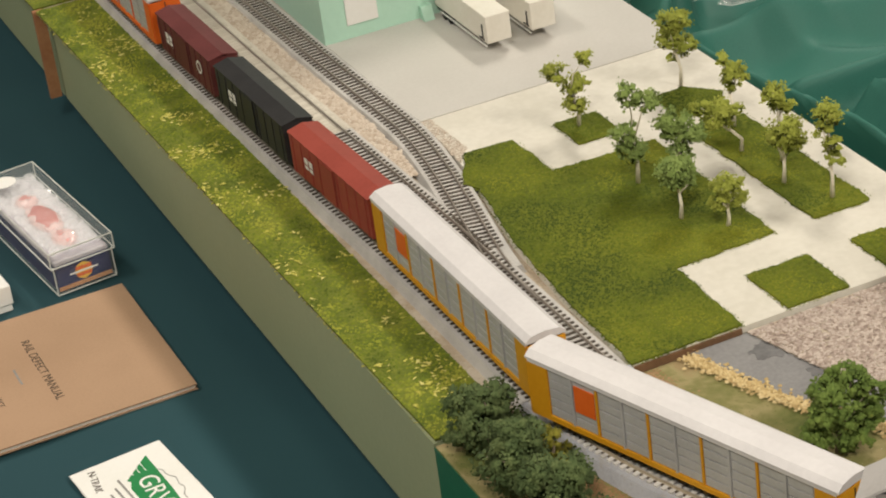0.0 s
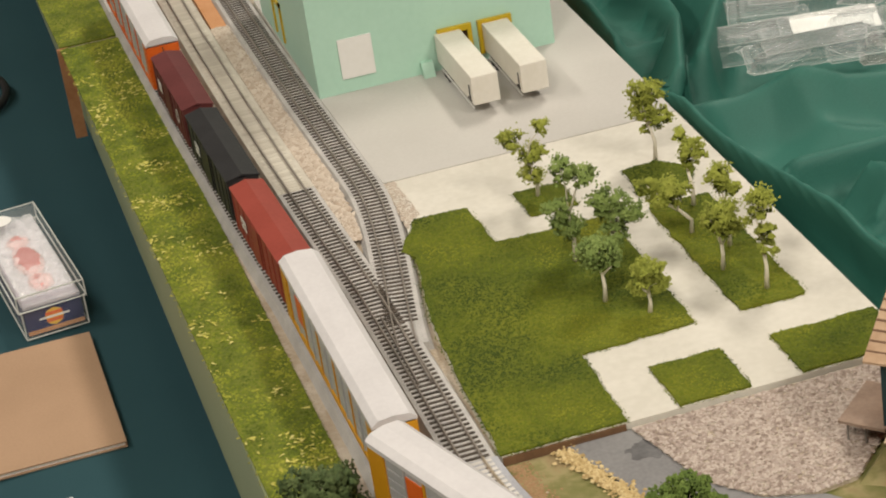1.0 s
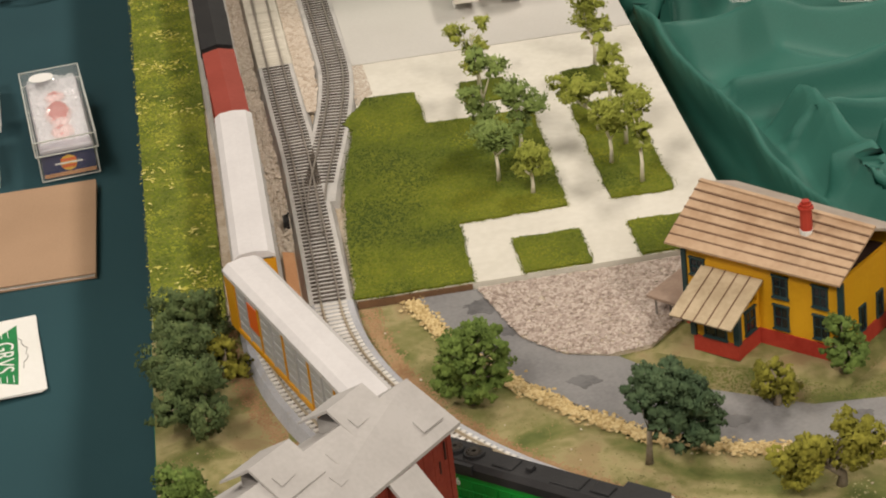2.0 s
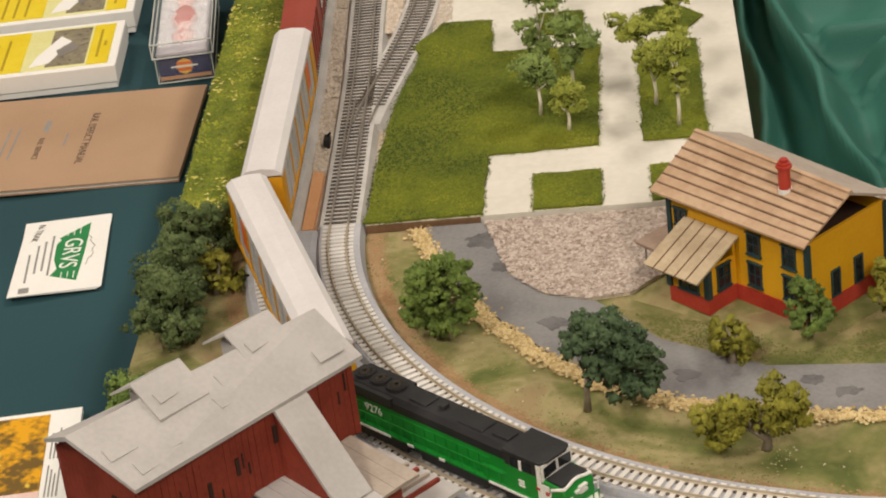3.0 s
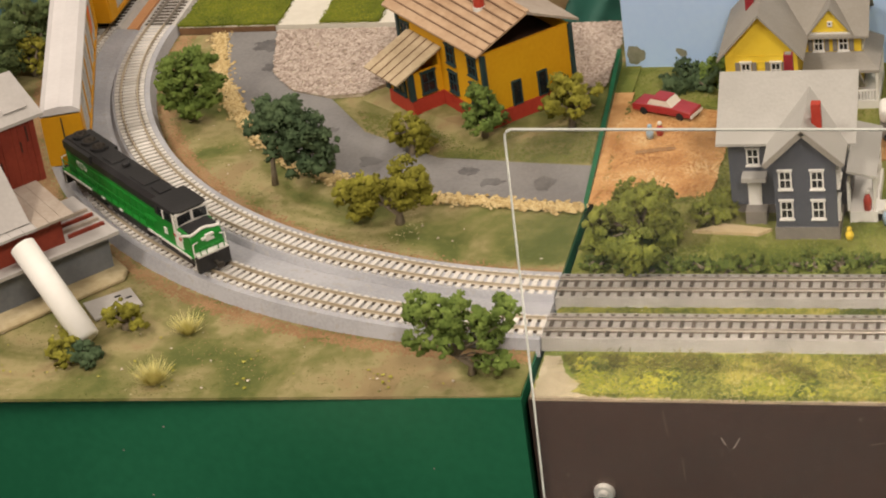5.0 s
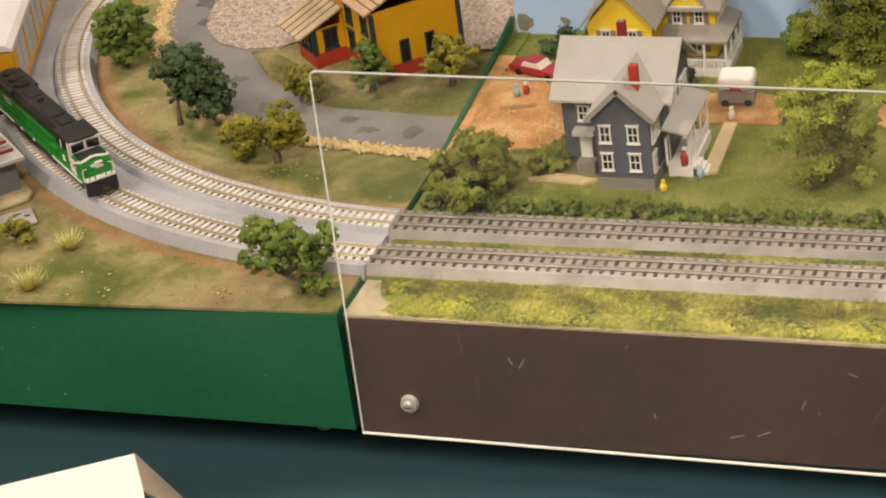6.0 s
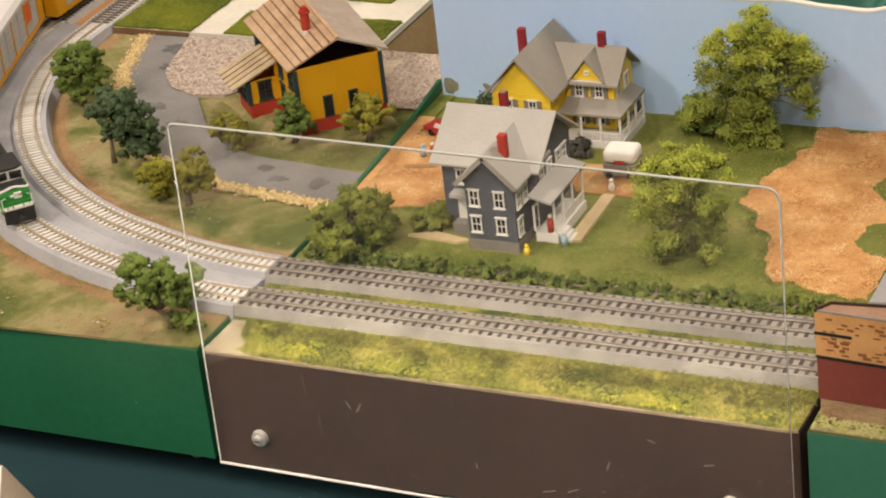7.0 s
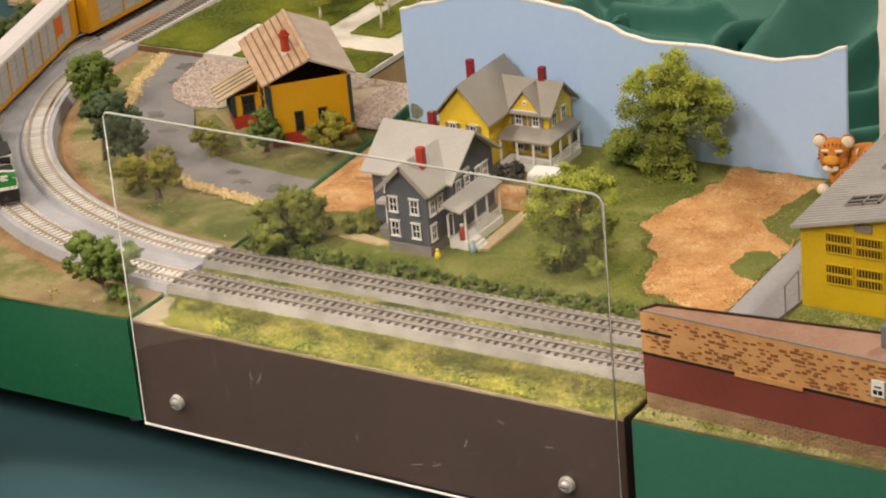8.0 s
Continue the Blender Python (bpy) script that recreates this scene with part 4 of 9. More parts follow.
part("attic_floor", bbox(0.002, L - 0.002, 0.002, W - 0.002, WT - 0.006, WT - 0.005), DARK, st)
RY, NB = 0.0270, 7
# brown of the strips that draw the soft shadow lines between planks
SEAM = mat("dark_brown_seam", (0.15, 0.085, 0.05), (0.20, 0.12, 0.075), rough=0.85, big=90, fine=500, bump=0.2)
ROOF_X0, ROOF_X1 = -0.0075, L + 0.0022


def slab(a, b, c, d, thick):
    """A thin board between four corners, thickened upwards."""
    bm = bmesh.new()
    lo = [bm.verts.new(p) for p in (a, b, c, d)]
    hi = [bm.verts.new(Vector(p) + Vector((0, 0, thick))) for p in (a, b, c, d)]
    bm.faces.new(lo[::-1]), bm.faces.new(hi)
    for i in range(4):
        bm.faces.new((lo[i], lo[(i + 1) % 4], hi[(i + 1) % 4], hi[i]))
    bmesh.ops.recalc_face_normals(bm, faces=bm.faces)
    return bm


def front_roof(f, side, lift=0.0):
    """A point of the slightly twisted front slope, f from eave to ridge, side 0 or 1."""
    e, g = (0.0416, 0.0592) if side == 0 else (0.0410, 0.0548)
    return (ROOF_X1 if side else ROOF_X0, -0.0045 + (RY + 0.0045) * f, e + (g - e) * f + lift)


for k in range(NB):
    f0, f1 = k / NB, (k + 1) / NB + (0.035 if k < NB - 1 else 0)
    up = 0.0006 - 0.00012 * k
    bm = slab(front_roof(f0, 0, up), front_roof(f0, 1, up), front_roof(f1, 1, up), front_roof(f1, 0, up), 0.0010)
    part("roof_plank", bm, TIMBER, st, "weathered brown roof plank with dark seam" if k == 0 else "")
    if k:
        d = 0.010
        part("seam_batten", slab(front_roof(f0 - d, 0, 0.0013), front_roof(f0 - d, 1, 0.0013), front_roof(f0 + d, 1, 0.0013), front_roof(f0 + d, 0, 0.0013), 0.0005), SEAM, st)
rear = W + 0.005
part("rear_roof", slab((ROOF_X0, RY, 0.0592), (ROOF_X1, RY, 0.0548), (ROOF_X1, rear, 0.0412), (ROOF_X0, rear, 0.0458), 0.0013), TIMBER_GREY, st, "greyed rear roof slope")
part("ridge_board", slab((ROOF_X0, RY - 0.0006, 0.0600), (ROOF_X1, RY - 0.0006, 0.0556), (ROOF_X1, RY + 0.0018, 0.0556), (ROOF_X0, RY + 0.0018, 0.0600), 0.0010), TIMBER, st)
bm = bmesh.new()
prism(bm, [(0.0550 + 0.0032 * math.cos(a), 0.0176 + 0.0032 * math.sin(a)) for a in [i * math.pi / 4 + 0.39 for i in range(8)]], 0.0500, 0.0538)
part("chimney_collar", bm, TRIM_WHITE, st)
bm = bmesh.new()
tube(bm, [(0.0550, 0.0176, 0.050), (0.0550, 0.0176, 0.0665)], 0.0028, 10)
tube(bm, [(0.0550, 0.0176, 0.0640), (0.0550, 0.0176, 0.0651)], 0.0037, 10)
tube(bm, [(0.0550, 0.0176, 0.0655), (0.0550, 0.0176, 0.0680)], 0.0019, 10)
part("chimney", bm, BRICK_RED, st, "red round chimney")
# bay
bm = bmesh.new()
for b in ((0.016, 0.039, -0.0185, -0.0171), (0.016, 0.0174, -0.0171, 0), (0.0376, 0.039, -0.0171, 0)):
    box(bm, *b, 0.0082, 0.0225)
box(bm, 0.0374, 0.039, -0.0012, 0.0, 0.0225, 0.030)
part("bay_wall", bm, AMBER, st)
bm = bbox(0.0155, 0.0395, -0.019, 0, 0, 0.0082)
part("bay_base", bm, BRICK_RED, st)
for cx in (0.016, 0.039):
    part("corner_post", bbox(cx - 0.0014, cx + 0.0014, -0.0199, -0.0171, 0.0082, 0.0228), TRIM_TEAL, st)
window(st, face(0.0275, -0.0186, 0.0090), 0.012, 0.0105, TRIM_TEAL)
window(st, face(0.0391, -0.0085, 0.0100, 90), 0.0085, 0.0115, TRIM_TEAL)
pm = pose(0, -0.0285, 0.0205, math.degrees(math.atan2(0.0120, 0.0285)), 0, 0)
for k in range(5):
    x0 = 0.0095 + 0.00656 * k
    part("porch_plank", bbox(x0, x0 + 0.0064, 0, 0.0309, 0, 0.001, pm), PORCH, st)
    if k:
        part("seam_batten", bbox(x0 - 0.0003, x0 + 0.0002, -0.0006, 0.0309, 0.0009, 0.0014, pm), SEAM, st)
for (u, z, h) in ((0.007, 0.0275, 0.0085), (0.051, 0.0265, 0.0105), (0.0715, 0.0265, 0.0105), (0.051, 0.0105, 0.0115), (0.0715, 0.0105, 0.0115)):
    window(st, face(u, -0.0001, z), 0.0078, h, TRIM_TEAL)
for (v, h, z) in ((0.0175, 0.0135, 0.0082), (0.0330, 0.0135, 0.0082)):
    window(st, face(L + 0.0001, v, z, 90), 0.0058, h, TRIM_TEAL, muntin=0, sill=False)
# low platform at the end
DECKING = mat("brown_decking", (0.24, 0.17, 0.13), (0.30, 0.22, 0.17), rough=0.85, big=90, fine=500, bump=0.4)
m = pose(-0.0115, 0.012, 0, 0, 0, 0)
bm = bbox(-0.015, 0.0055, -0.008, 0.026, 0.0098, 0.0112, pose(-0.006, 0.004, 0, 0, 3, 0))
part("shed_roof", bm, DECKING, st, "greyed lean-to roof")
for sx, sy in ((-0.018, 0.0), (-0.018, 0.022), (-0.010, 0.0)):
    bm = bmesh.new()
    tube(bm, [(sx, sy, -0.003), (sx, sy, 0.011)], 0.0005, 5)
    part("shed_post", bm, SHUTTER, st)

# ---- coal mine ----
mine = thing("coal_tipple", "dark red boarded mine building with grey roof", "model building", -0.3203, -0.3277, DECK, 46.5)
ML = 0.1125
Z0, ZE, ZR = 0.0415, 0.0745, 0.0905
RIDGE_L, RIDGE_R = (-0.0073, 0.0288), (0.1101, 0.0227)


def ridge_y(x):
    """The ridge of the hand-built roof runs slightly askew."""
    return RIDGE_L[1] + (RIDGE_R[1] - RIDGE_L[1]) * (x - RIDGE_L[0]) / (RIDGE_R[0] - RIDGE_L[0])


bm = bmesh.new()
rings = []
for x in (0.003, ML - 0.004):
    ry = ridge_y(x)
    rings.append([bm.verts.new(v) for v in ((x, 0.0040, Z0), (x, 2 * ry - 0.004, Z0), (x, 2 * ry - 0.004, ZE - 0.0010), (x, ry, ZR - 0.0022), (x, 0.0040, ZE - 0.0010))])
bm.faces.new(rings[0]), bm.faces.new(rings[1])
for i in range(5):
    bm.faces.new((rings[0][i], rings[0][(i + 1) % 5], rings[1][(i + 1) % 5], rings[1][i]))
part("wall", bm, BARN_RED, mine)
rg = random.Random(5)
for k in range(35):
    x = 0.0042 + k * 0.003
    part("board", bbox(x, x + 0.0027 + 0.0003 * rg.random(), 0.0034 + 0.0003 * rg.random(), 0.0042, Z0 - 0.0012 * rg.random(), ZE - 0.0015), BARN_RED, mine)
for k in range(16):
    y = 0.0050 + k * 0.0031
    ry = ridge_y(0.003)
    top = ZE - 0.0020 + (ZR - ZE) * max(0.0, 1 - abs(y + 0.0013 - ry) / (ry - 0.002)) - 0.0012
    part("board", bbox(0.0024, 0.0032, y, y + 0.003, Z0 - 0.0008 * rg.random(), top), BARN_RED, mine)
for k in range(9):
    x, z = 0.006 + 0.098 * rg.random(), Z0 + 0.004 + 0.020 * rg.random()
    part("board_gap", bbox(x, x + 0.0006, 0.0030, 0.0036, z, z + 0.003 + 0.005 * rg.random()), DARK, mine, "dark gap between the boards" if k == 0 else "")
for x, z in ((0.047, 0.0535), (0.0665, 0.058), (0.033, 0.05)):
    part("wall_opening", bbox(x, x + 0.0018, 0.0028, 0.0034, z, z + 0.0075), DARK, mine, "dark slot opening")
part("wall_opening", bbox(0.0015, 0.0023, 0.018, 0.020, 0.053, 0.063), DARK, mine)
bm = bmesh.new()
T = 0.0016
ends = []
for (ex, ey), (rx, ry) in (((0.0, 0.0), RIDGE_L), ((0.1138, 0.0019), RIDGE_R)):
    ends.append([bm.verts.new(v) for v in ((ex, ey, ZE), (rx, ry, ZR), (ex, 2 * ry - ey, ZE), (ex, 2 * ry - ey, ZE - T), (rx, ry, ZR - T * 1.3), (ex, ey, ZE - T))])
for i in range(6):
    j = (i + 1) % 6
    bm.faces.new((ends[0][i], ends[0][j], ends[1][j], ends[1][i]))
for r in ends:
    bm.faces.new((r[0], r[1], r[4], r[5])), bm.faces.new((r[1], r[2], r[3], r[4]))
part("roof", bm, CON_LIGHT, mine, "light grey gable roof")
for x, y, rot in ((0.012, 0.006, 4), (0.022, 0.009, -6), (0.055, 0.012, 8), (0.102, 0.008, 0), (0.062, 0.018, 3), (0.006, 0.015, 0)):
    m = pose(x, y, ZE + (ZR - ZE) * y / ridge_y(x), math.degrees(math.atan2(ZR - ZE, ridge_y(x))), 0, rot)
    part("roof_patch", bbox(-0.006, 0.006, -0.003, 0.003, -0.0002, 0.00045, m), CON_LIGHT, mine)
for ux, hw in ((0.0378, 0.0118), (0.0828, 0.0112)):
    cup = part("cupola", bbox(ux - 0.0075, ux + 0.0075, 0.0205, 0.0400, ZR - 0.010, ZR - 0.0035), CON_LIGHT, mine)
    bm = bmesh.new()
    gable_slab(bm, ux - hw, ux + hw, 0.0155, 0.0470, 0.0852, 0.0950, 0.001)
    part("cupola_roof", bm, CON_LIGHT, cup, "light grey cupola roof")
    part("cupola_patch", bbox(-0.0045, 0.0045, -0.0025, 0.0025, -0.0001, 0.0004, pose(ux - 0.003, 0.0225, 0.0896, 31.9, 0, 5)), CON_LIGHT, cup)
# lower cast concrete works
part("lower_wall", bbox(0.058, 0.119, -0.031, 0.009, 0.0025, 0.021), CON_DARK, mine, "dark grey cast concrete wall")
part("lower_wall", bbox(0.0470, 0.088, 0.009, 0.050, 0.0, Z0), CON_DARK, mine)
for y in (-0.028, -0.019, -0.010):
    part("buttress", bbox(0.0535, 0.058, y, y + 0.0035, 0.0025, 0.021), CON_DARK, mine)
for y, z in ((0.015, 0.030), (0.025, 0.034), (0.019, 0.022)):
    part("wall_opening", bbox(0.0462, 0.0470, y, y + 0.002, z, z + 0.0025), DARK, mine)
bm = bmesh.new()
box(bm, 0.0525, 0.1225, -0.0375, 0.011, 0.0212, 0.0230)
part("lower_roof", bm, CON_LIGHT, mine, "light grey flat lower roof")
part("mid_wall", bbox(0.060, 0.099, -0.029, 0.0036, 0.0230, 0.0392), BARN_RED, mine)
m = pose(0.0535, -0.0358, 0.0378, 4, 0, 0)
for k in range(8):
    part("mid_roof_plank", bbox(0.0063 * k, 0.0063 * k + 0.0061, 0.0008 * rg.random(), 0.0425, 0, 0.0014, m), CON_LIGHT if k < 5 else TIMBER_GREY, mine)
m = pose(0.0675, -0.0290, 0.0392, math.degrees(math.atan2(0.0325, 0.0310)), 0, 0)
part("chute_roof", bbox(0, 0.0165, 0, 0.0452, 0.0, 0.0016, m), CON_LIGHT, mine, "sloping light grey chute roof")
for x0, x1 in ((0.0685, 0.0697), (0.0818, 0.083)):
    bm = bmesh.new()
    pr = [(-0.0280, 0.0395), (0.0034, 0.0395), (0.0034, 0.0718)]
    r0, r1 = [bm.verts.new((x0, a, b)) for a, b in pr], [bm.verts.new((x1, a, b)) for a, b in pr]
    bm.faces.new(r0), bm.faces.new(r1)
    for i in range(3):
        bm.faces.new((r0[i], r0[(i + 1) % 3], r1[(i + 1) % 3], r1[i]))
    part("chute_side", bm, BARN_RED, mine)
for k in range(4):
    part("loose_beam", bbox(0.102, 0.1205, -0.027 + 0.006 * k, -0.0255 + 0.006 * k, 0.0230, 0.0246), TIMBER_GREY if k % 2 else BARN_RED, mine)
bm = bmesh.new()
prism(bm, [(0.0440, -0.0450), (0.118, -0.0435), (0.123, -0.037), (0.124, 0.012), (0.092, 0.052), (0.0462, 0.054), (0.0458, 0.012), (0.0452, -0.010)], 0.0, 0.0028)
part("base_slab", bevelled(bm, 0.0008), PAD_TAN, mine, "rough tan cast base")
OCHRE_CAST = mat("ochre_cast", (0.34, 0.24, 0.10), (0.46, 0.35, 0.18), rough=0.9, big=60, fine=400, bump=0.6)
part("pier", bevelled(bbox(0.004, 0.011, 0.012, 0.038, 0.0, 0.0265), 0.0012), OCHRE_CAST, mine, "tan cast pier under the overhang")
for y in (0.014, 0.024, 0.034):
    part("pier_post", bbox(0.0058, 0.0084, y, y + 0.0022, 0.0262, Z0 + 0.0005), OCHRE_CAST, mine)
part("pier_cap", bevelled(bbox(0.0050, 0.0098, 0.011, 0.039, Z0 - 0.0042, Z0 - 0.0012), 0.0003), OCHRE_CAST, mine)
# white paper pipe laid from the chute to the ground
bm = bmesh.new()
a, b = Vector((-0.2385, -0.3035, 0.1120)), Vector((-0.2040, -0.3310, 0.0812))
tube(bm, [a, a.lerp(b, 0.5), b], 0.0060, 20)
tagged(part("paper_pipe", bm, WHITE, None, smooth=True), "white rolled paper pipe leaning on the mine", "pipe")

# ---- grey house ----
gh = thing("farm_house", "slate blue two storey house with grey roofs", "model house", 0.105, -0.212, DECK)
gx, gy = 0.105, -0.212


def gbox(x0, x1, y0, y1, z0, z1):
    return bbox(x0 - gx, x1 - gx, y0 - gy, y1 - gy, z0 - DECK, z1 - DECK)


bm = bmesh.new()
gable_wall(bm, 0.0685 - gx, 0.1215 - gx, -0.2115 - gy, -0.1635 - gy, 0.006, 0.0405, 0.0600)
part("wall", bm, SLATE_BLUE, gh, "slate blue clapboard walls")
bm = bmesh.new()
gable_wall(bm, 0.0910 - gx, 0.1182 - gx, -0.2325 - gy, -0.205 - gy, 0.006, 0.0400, 0.0546, axis="y")
part("wall", bm, SLATE_BLUE, gh)
part("foundation", gbox(0.0903, 0.1189, -0.2332, -0.2085, DECK, DECK + 0.006), SHUTTER, gh)
part("foundation", gbox(0.0678, 0.1222, -0.2085, -0.163, DECK, DECK + 0.006), SHUTTER, gh)
bm = bmesh.new()
gable_slab(bm, 0.0638 - gx, 0.1262 - gx, -0.2165 - gy, -0.1585 - gy, 0.0395, 0.0612)
part("roof", bm, SHINGLE, gh, "light grey main roof")
bm = bmesh.new()
gable_slab(bm, 0.0868 - gx, 0.1225 - gx, -0.2365 - gy, -0.191 - gy, 0.0395, 0.0564, axis="y")
part("roof", bm, SHINGLE, gh, "light grey cross gable roof")
for x0, x1, sgn in ((0.0868, 0.1045, 1), (0.1225, 0.1048, -1)):
    m = pose(x0 - gx, -0.2370 - gy, 0.0395, 0, -sgn * math.degrees(math.atan2(0.0169, 0.0178)), 0)
    part("bargeboard", bbox(0 if sgn > 0 else -0.0243, 0.0243 if sgn > 0 else 0, -0.0004, 0.0004, -0.0022, 0.0002, m), SHINGLE_DK, gh)
chimney(gh, 0.110 - gx, -0.222 - gy, 0.044, 0.0622, 0.0042, BRICK_RED, cap=False)
CRIMSON = mat("crimson_brick", (0.22, 0.014, 0.022), (0.28, 0.022, 0.032), rough=0.6, big=80, fine=600, bump=0.3)
back = chimney(gh, 0.0945 - gx, -0.1825 - gy, 0.054, 0.0672, 0.0040, CRIMSON, cap=False)
part("flue", gbox(0.0931, 0.0959, -0.1839, -0.1811, DECK + 0.0672, DECK + 0.0676), SHUTTER, back)
for x in (0.0960, 0.1100):
    for z in (0.0105, 0.0255):
        window(gh, face(x - gx, -0.2326 - gy, z), 0.0058, 0.0092, TRIM_WHITE)
window(gh, face(0.0795 - gx, -0.2116 - gy, 0.0265), 0.0058, 0.0085, TRIM_WHITE)
for y in (-0.2275, -0.2190):
    window(gh, face(0.1183 - gx, y - gy, 0.0245, 90), 0.0056, 0.0088, TRIM_WHITE)
window(gh, face(0.1183 - gx, -0.2280 - gy, 0.0090, 90), 0.0058, 0.0095, TRIM_WHITE)
for y in (-0.2035, -0.1935, -0.1815, -0.1735):
    window(gh, face(0.1216 - gx, y - gy, 0.0270, 90), 0.0056, 0.0088, TRIM_WHITE)
part("side_door", gbox(0.0765, 0.0825, -0.2128, -0.2116, DECK + 0.006, DECK + 0.0205), TRIM_WHITE, gh, "white side door")
part("side_canopy", gbox(0.0745, 0.0855, -0.2185, -0.2116, DECK + 0.0208, DECK + 0.0232), SHINGLE, gh)
part("side_step", gbox(0.0755, 0.0850, -0.2195, -0.2120, DECK, DECK + 0.0065), SHUTTER, gh)
bm = bmesh.new()
m = pose(0.1218 - gx, 0, 0.0290, 0, 14, 0)
box(bm, 0, 0.0135, -0.2240 - gy, -0.1755 - gy, -0.0006, 0.0006, m)
part("porch_roof", bm, SHINGLE, gh, "light grey porch roof")
part("porch_floor", gbox(0.1222, 0.1345, -0.2180, -0.177, DECK, DECK + 0.0055), TRIM_WHITE, gh, "white porch floor")
for y in (-0.2170, -0.2050, -0.1920, -0.178):
    bm = bmesh.new()
    tube(bm, [(0.1332 - gx, y - gy, 0.005), (0.1332 - gx, y - gy, 0.0262)], 0.0007, 6)
    part("porch_post", bm, TRIM_WHITE, gh)
part("porch_rail", gbox(0.1329, 0.1335, -0.2050, -0.178, DECK + 0.0105, DECK + 0.0113), TRIM_WHITE, gh)
for k in range(14):
    y = -0.2045 + 0.0019 * k
    part("baluster", gbox(0.1330, 0.1334, y, y + 0.0005, DECK + 0.0055, DECK + 0.0105), TRIM_WHITE, gh)
for k in range(3):
    part("porch_step", gbox(0.1345, 0.1375 + 0.0018 * (2 - k), -0.2165, -0.2065, DECK, DECK + 0.0018 * (k + 1)), TRIM_WHITE, gh)
window(gh, face(0.1216 - gx, -0.215 - gy, 0.0060, 90), 0.0058, 0.0145, TRIM_WHITE, muntin=0, sill=False, name="door")

# ---- yellow house ----
yh = thing("porch_house", "bright yellow two storey house with taupe roofs", "model house", 0.0865, -0.0915, DECK)
gx, gy = 0.0865, -0.0915
LX0, LX1, LY = 0.0555, 0.0905, -0.1145
RX1, RY0 = 0.1190, -0.0905
bm = bmesh.new()
gable_wall(bm, LX0 - gx, LX1 - gx, LY - gy, -0.0625 - gy, 0.005, 0.0345, 0.0550, axis="y")
part("wall", bm, YELLOW, yh, "bright yellow clapboard walls")
bm = bmesh.new()
gable_wall(bm, LX1 - gx, RX1 - gx, RY0 - gy, -0.0610 - gy, 0.005, 0.0345, 0.0480)
part("wall", bm, YELLOW, yh)
for k in range(9):
    z = 0.008 + 0.0032 * k
    part("clapboard", bbox(LX0 - gx, LX1 - gx, LY - gy - 0.00025, LY - gy, z, z + 0.0003), YELLOW, yh)
    part("clapboard", bbox(LX1 - gx, RX1 - gx, RY0 - gy - 0.00025, RY0 - gy, z, z + 0.0003), YELLOW, yh)
bm = bmesh.new()
gable_slab(bm, 0.0520 - gx, 0.0940 - gx, -0.1192 - gy, -0.0600 - gy, 0.0336, 0.0574, axis="y")
part("roof", bm, SHINGLE_DK, yh, "taupe shingle roof")
bm = bmesh.new()
gable_slab(bm, 0.0780 - gx, 0.1232 - gx, -0.0945 - gy, -0.0570 - gy, 0.0336, 0.0500)
part("roof", bm, SHINGLE_DK, yh, "taupe shingle roof over the porch side")
bm = bmesh.new()
gable_wall(bm, 0.0955 - gx, 0.1135 - gx, -0.0925 - gy, -0.078 - gy, 0.034, 0.0355, 0.0470, axis="y")
dorm = part("dormer", bm, YELLOW, yh)
bm = bmesh.new()
gable_slab(bm, 0.0932 - gx, 0.1158 - gx, -0.0948 - gy, -0.0765 - gy, 0.0345, 0.0492, 0.0009, axis="y")
part("dormer_roof", bm, SHINGLE_DK, dorm)
part("dormer_sill", bbox(0.0945 - gx, 0.1145 - gx, -0.0935 - gy, -0.0925 - gy, 0.0340, 0.0352), TRIM_WHITE, dorm)
window(dorm, face(0.1045 - gx, -0.0926 - gy, 0.0385), 0.0024, 0.0026, TRIM_WHITE, muntin=0, sill=False)
chimney(yh, 0.0660 - gx, -0.090 - gy, 0.042, 0.0630, 0.0040, CRIMSON, cap=False)
chimney(yh, 0.1080 - gx, -0.0750 - gy, 0.046, 0.0575, 0.0040, CRIMSON, cap=False)
for k in range(3):
    part("side_step", bbox(0.0955 - gx, 0.1050 - gx, -0.1140 + 0.0020 * k - gy, -0.1060 - gy, 0.0014 * k, 0.0014 * (k + 1)), CON_DARK, yh, "dark grey steps" if k == 0 else "")
for x in (0.0655, 0.0800):
    for z in (0.0085, 0.0225):
        window(yh, face(x - gx, LY - 0.0003 - gy, z), 0.0050, 0.0080, TRIM_WHITE)
        for s in (-1, 1):
            part("shutter", bbox(x - gx + s * 0.0040 - 0.0011, x - gx + s * 0.0040 + 0.0011, LY - 0.0010 - gy, LY - 0.0003 - gy, z, z + 0.0080), SHUTTER, yh)
for x in (0.0985, 0.1105):
    for z in (0.0080, 0.0245):
        window(yh, face(x - gx, RY0 - 0.0003 - gy, z), 0.0050, 0.0080, TRIM_WHITE)
        for s in (-1, 1):
            part("shutter", bbox(x - gx + s * 0.0040 - 0.0011, x - gx + s * 0.0040 + 0.0011, RY0 - 0.0010 - gy, RY0 - 0.0003 - gy, z, z + 0.0080), SHUTTER, yh)
for y in (-0.084, -0.072):
    window(yh, face(RX1 + 0.0001 - gx, y - gy, 0.0235, 90), 0.0058, 0.0090, TRIM_WHITE)
PX1, PY0 = 0.1285, -0.1065
bm = bmesh.new()
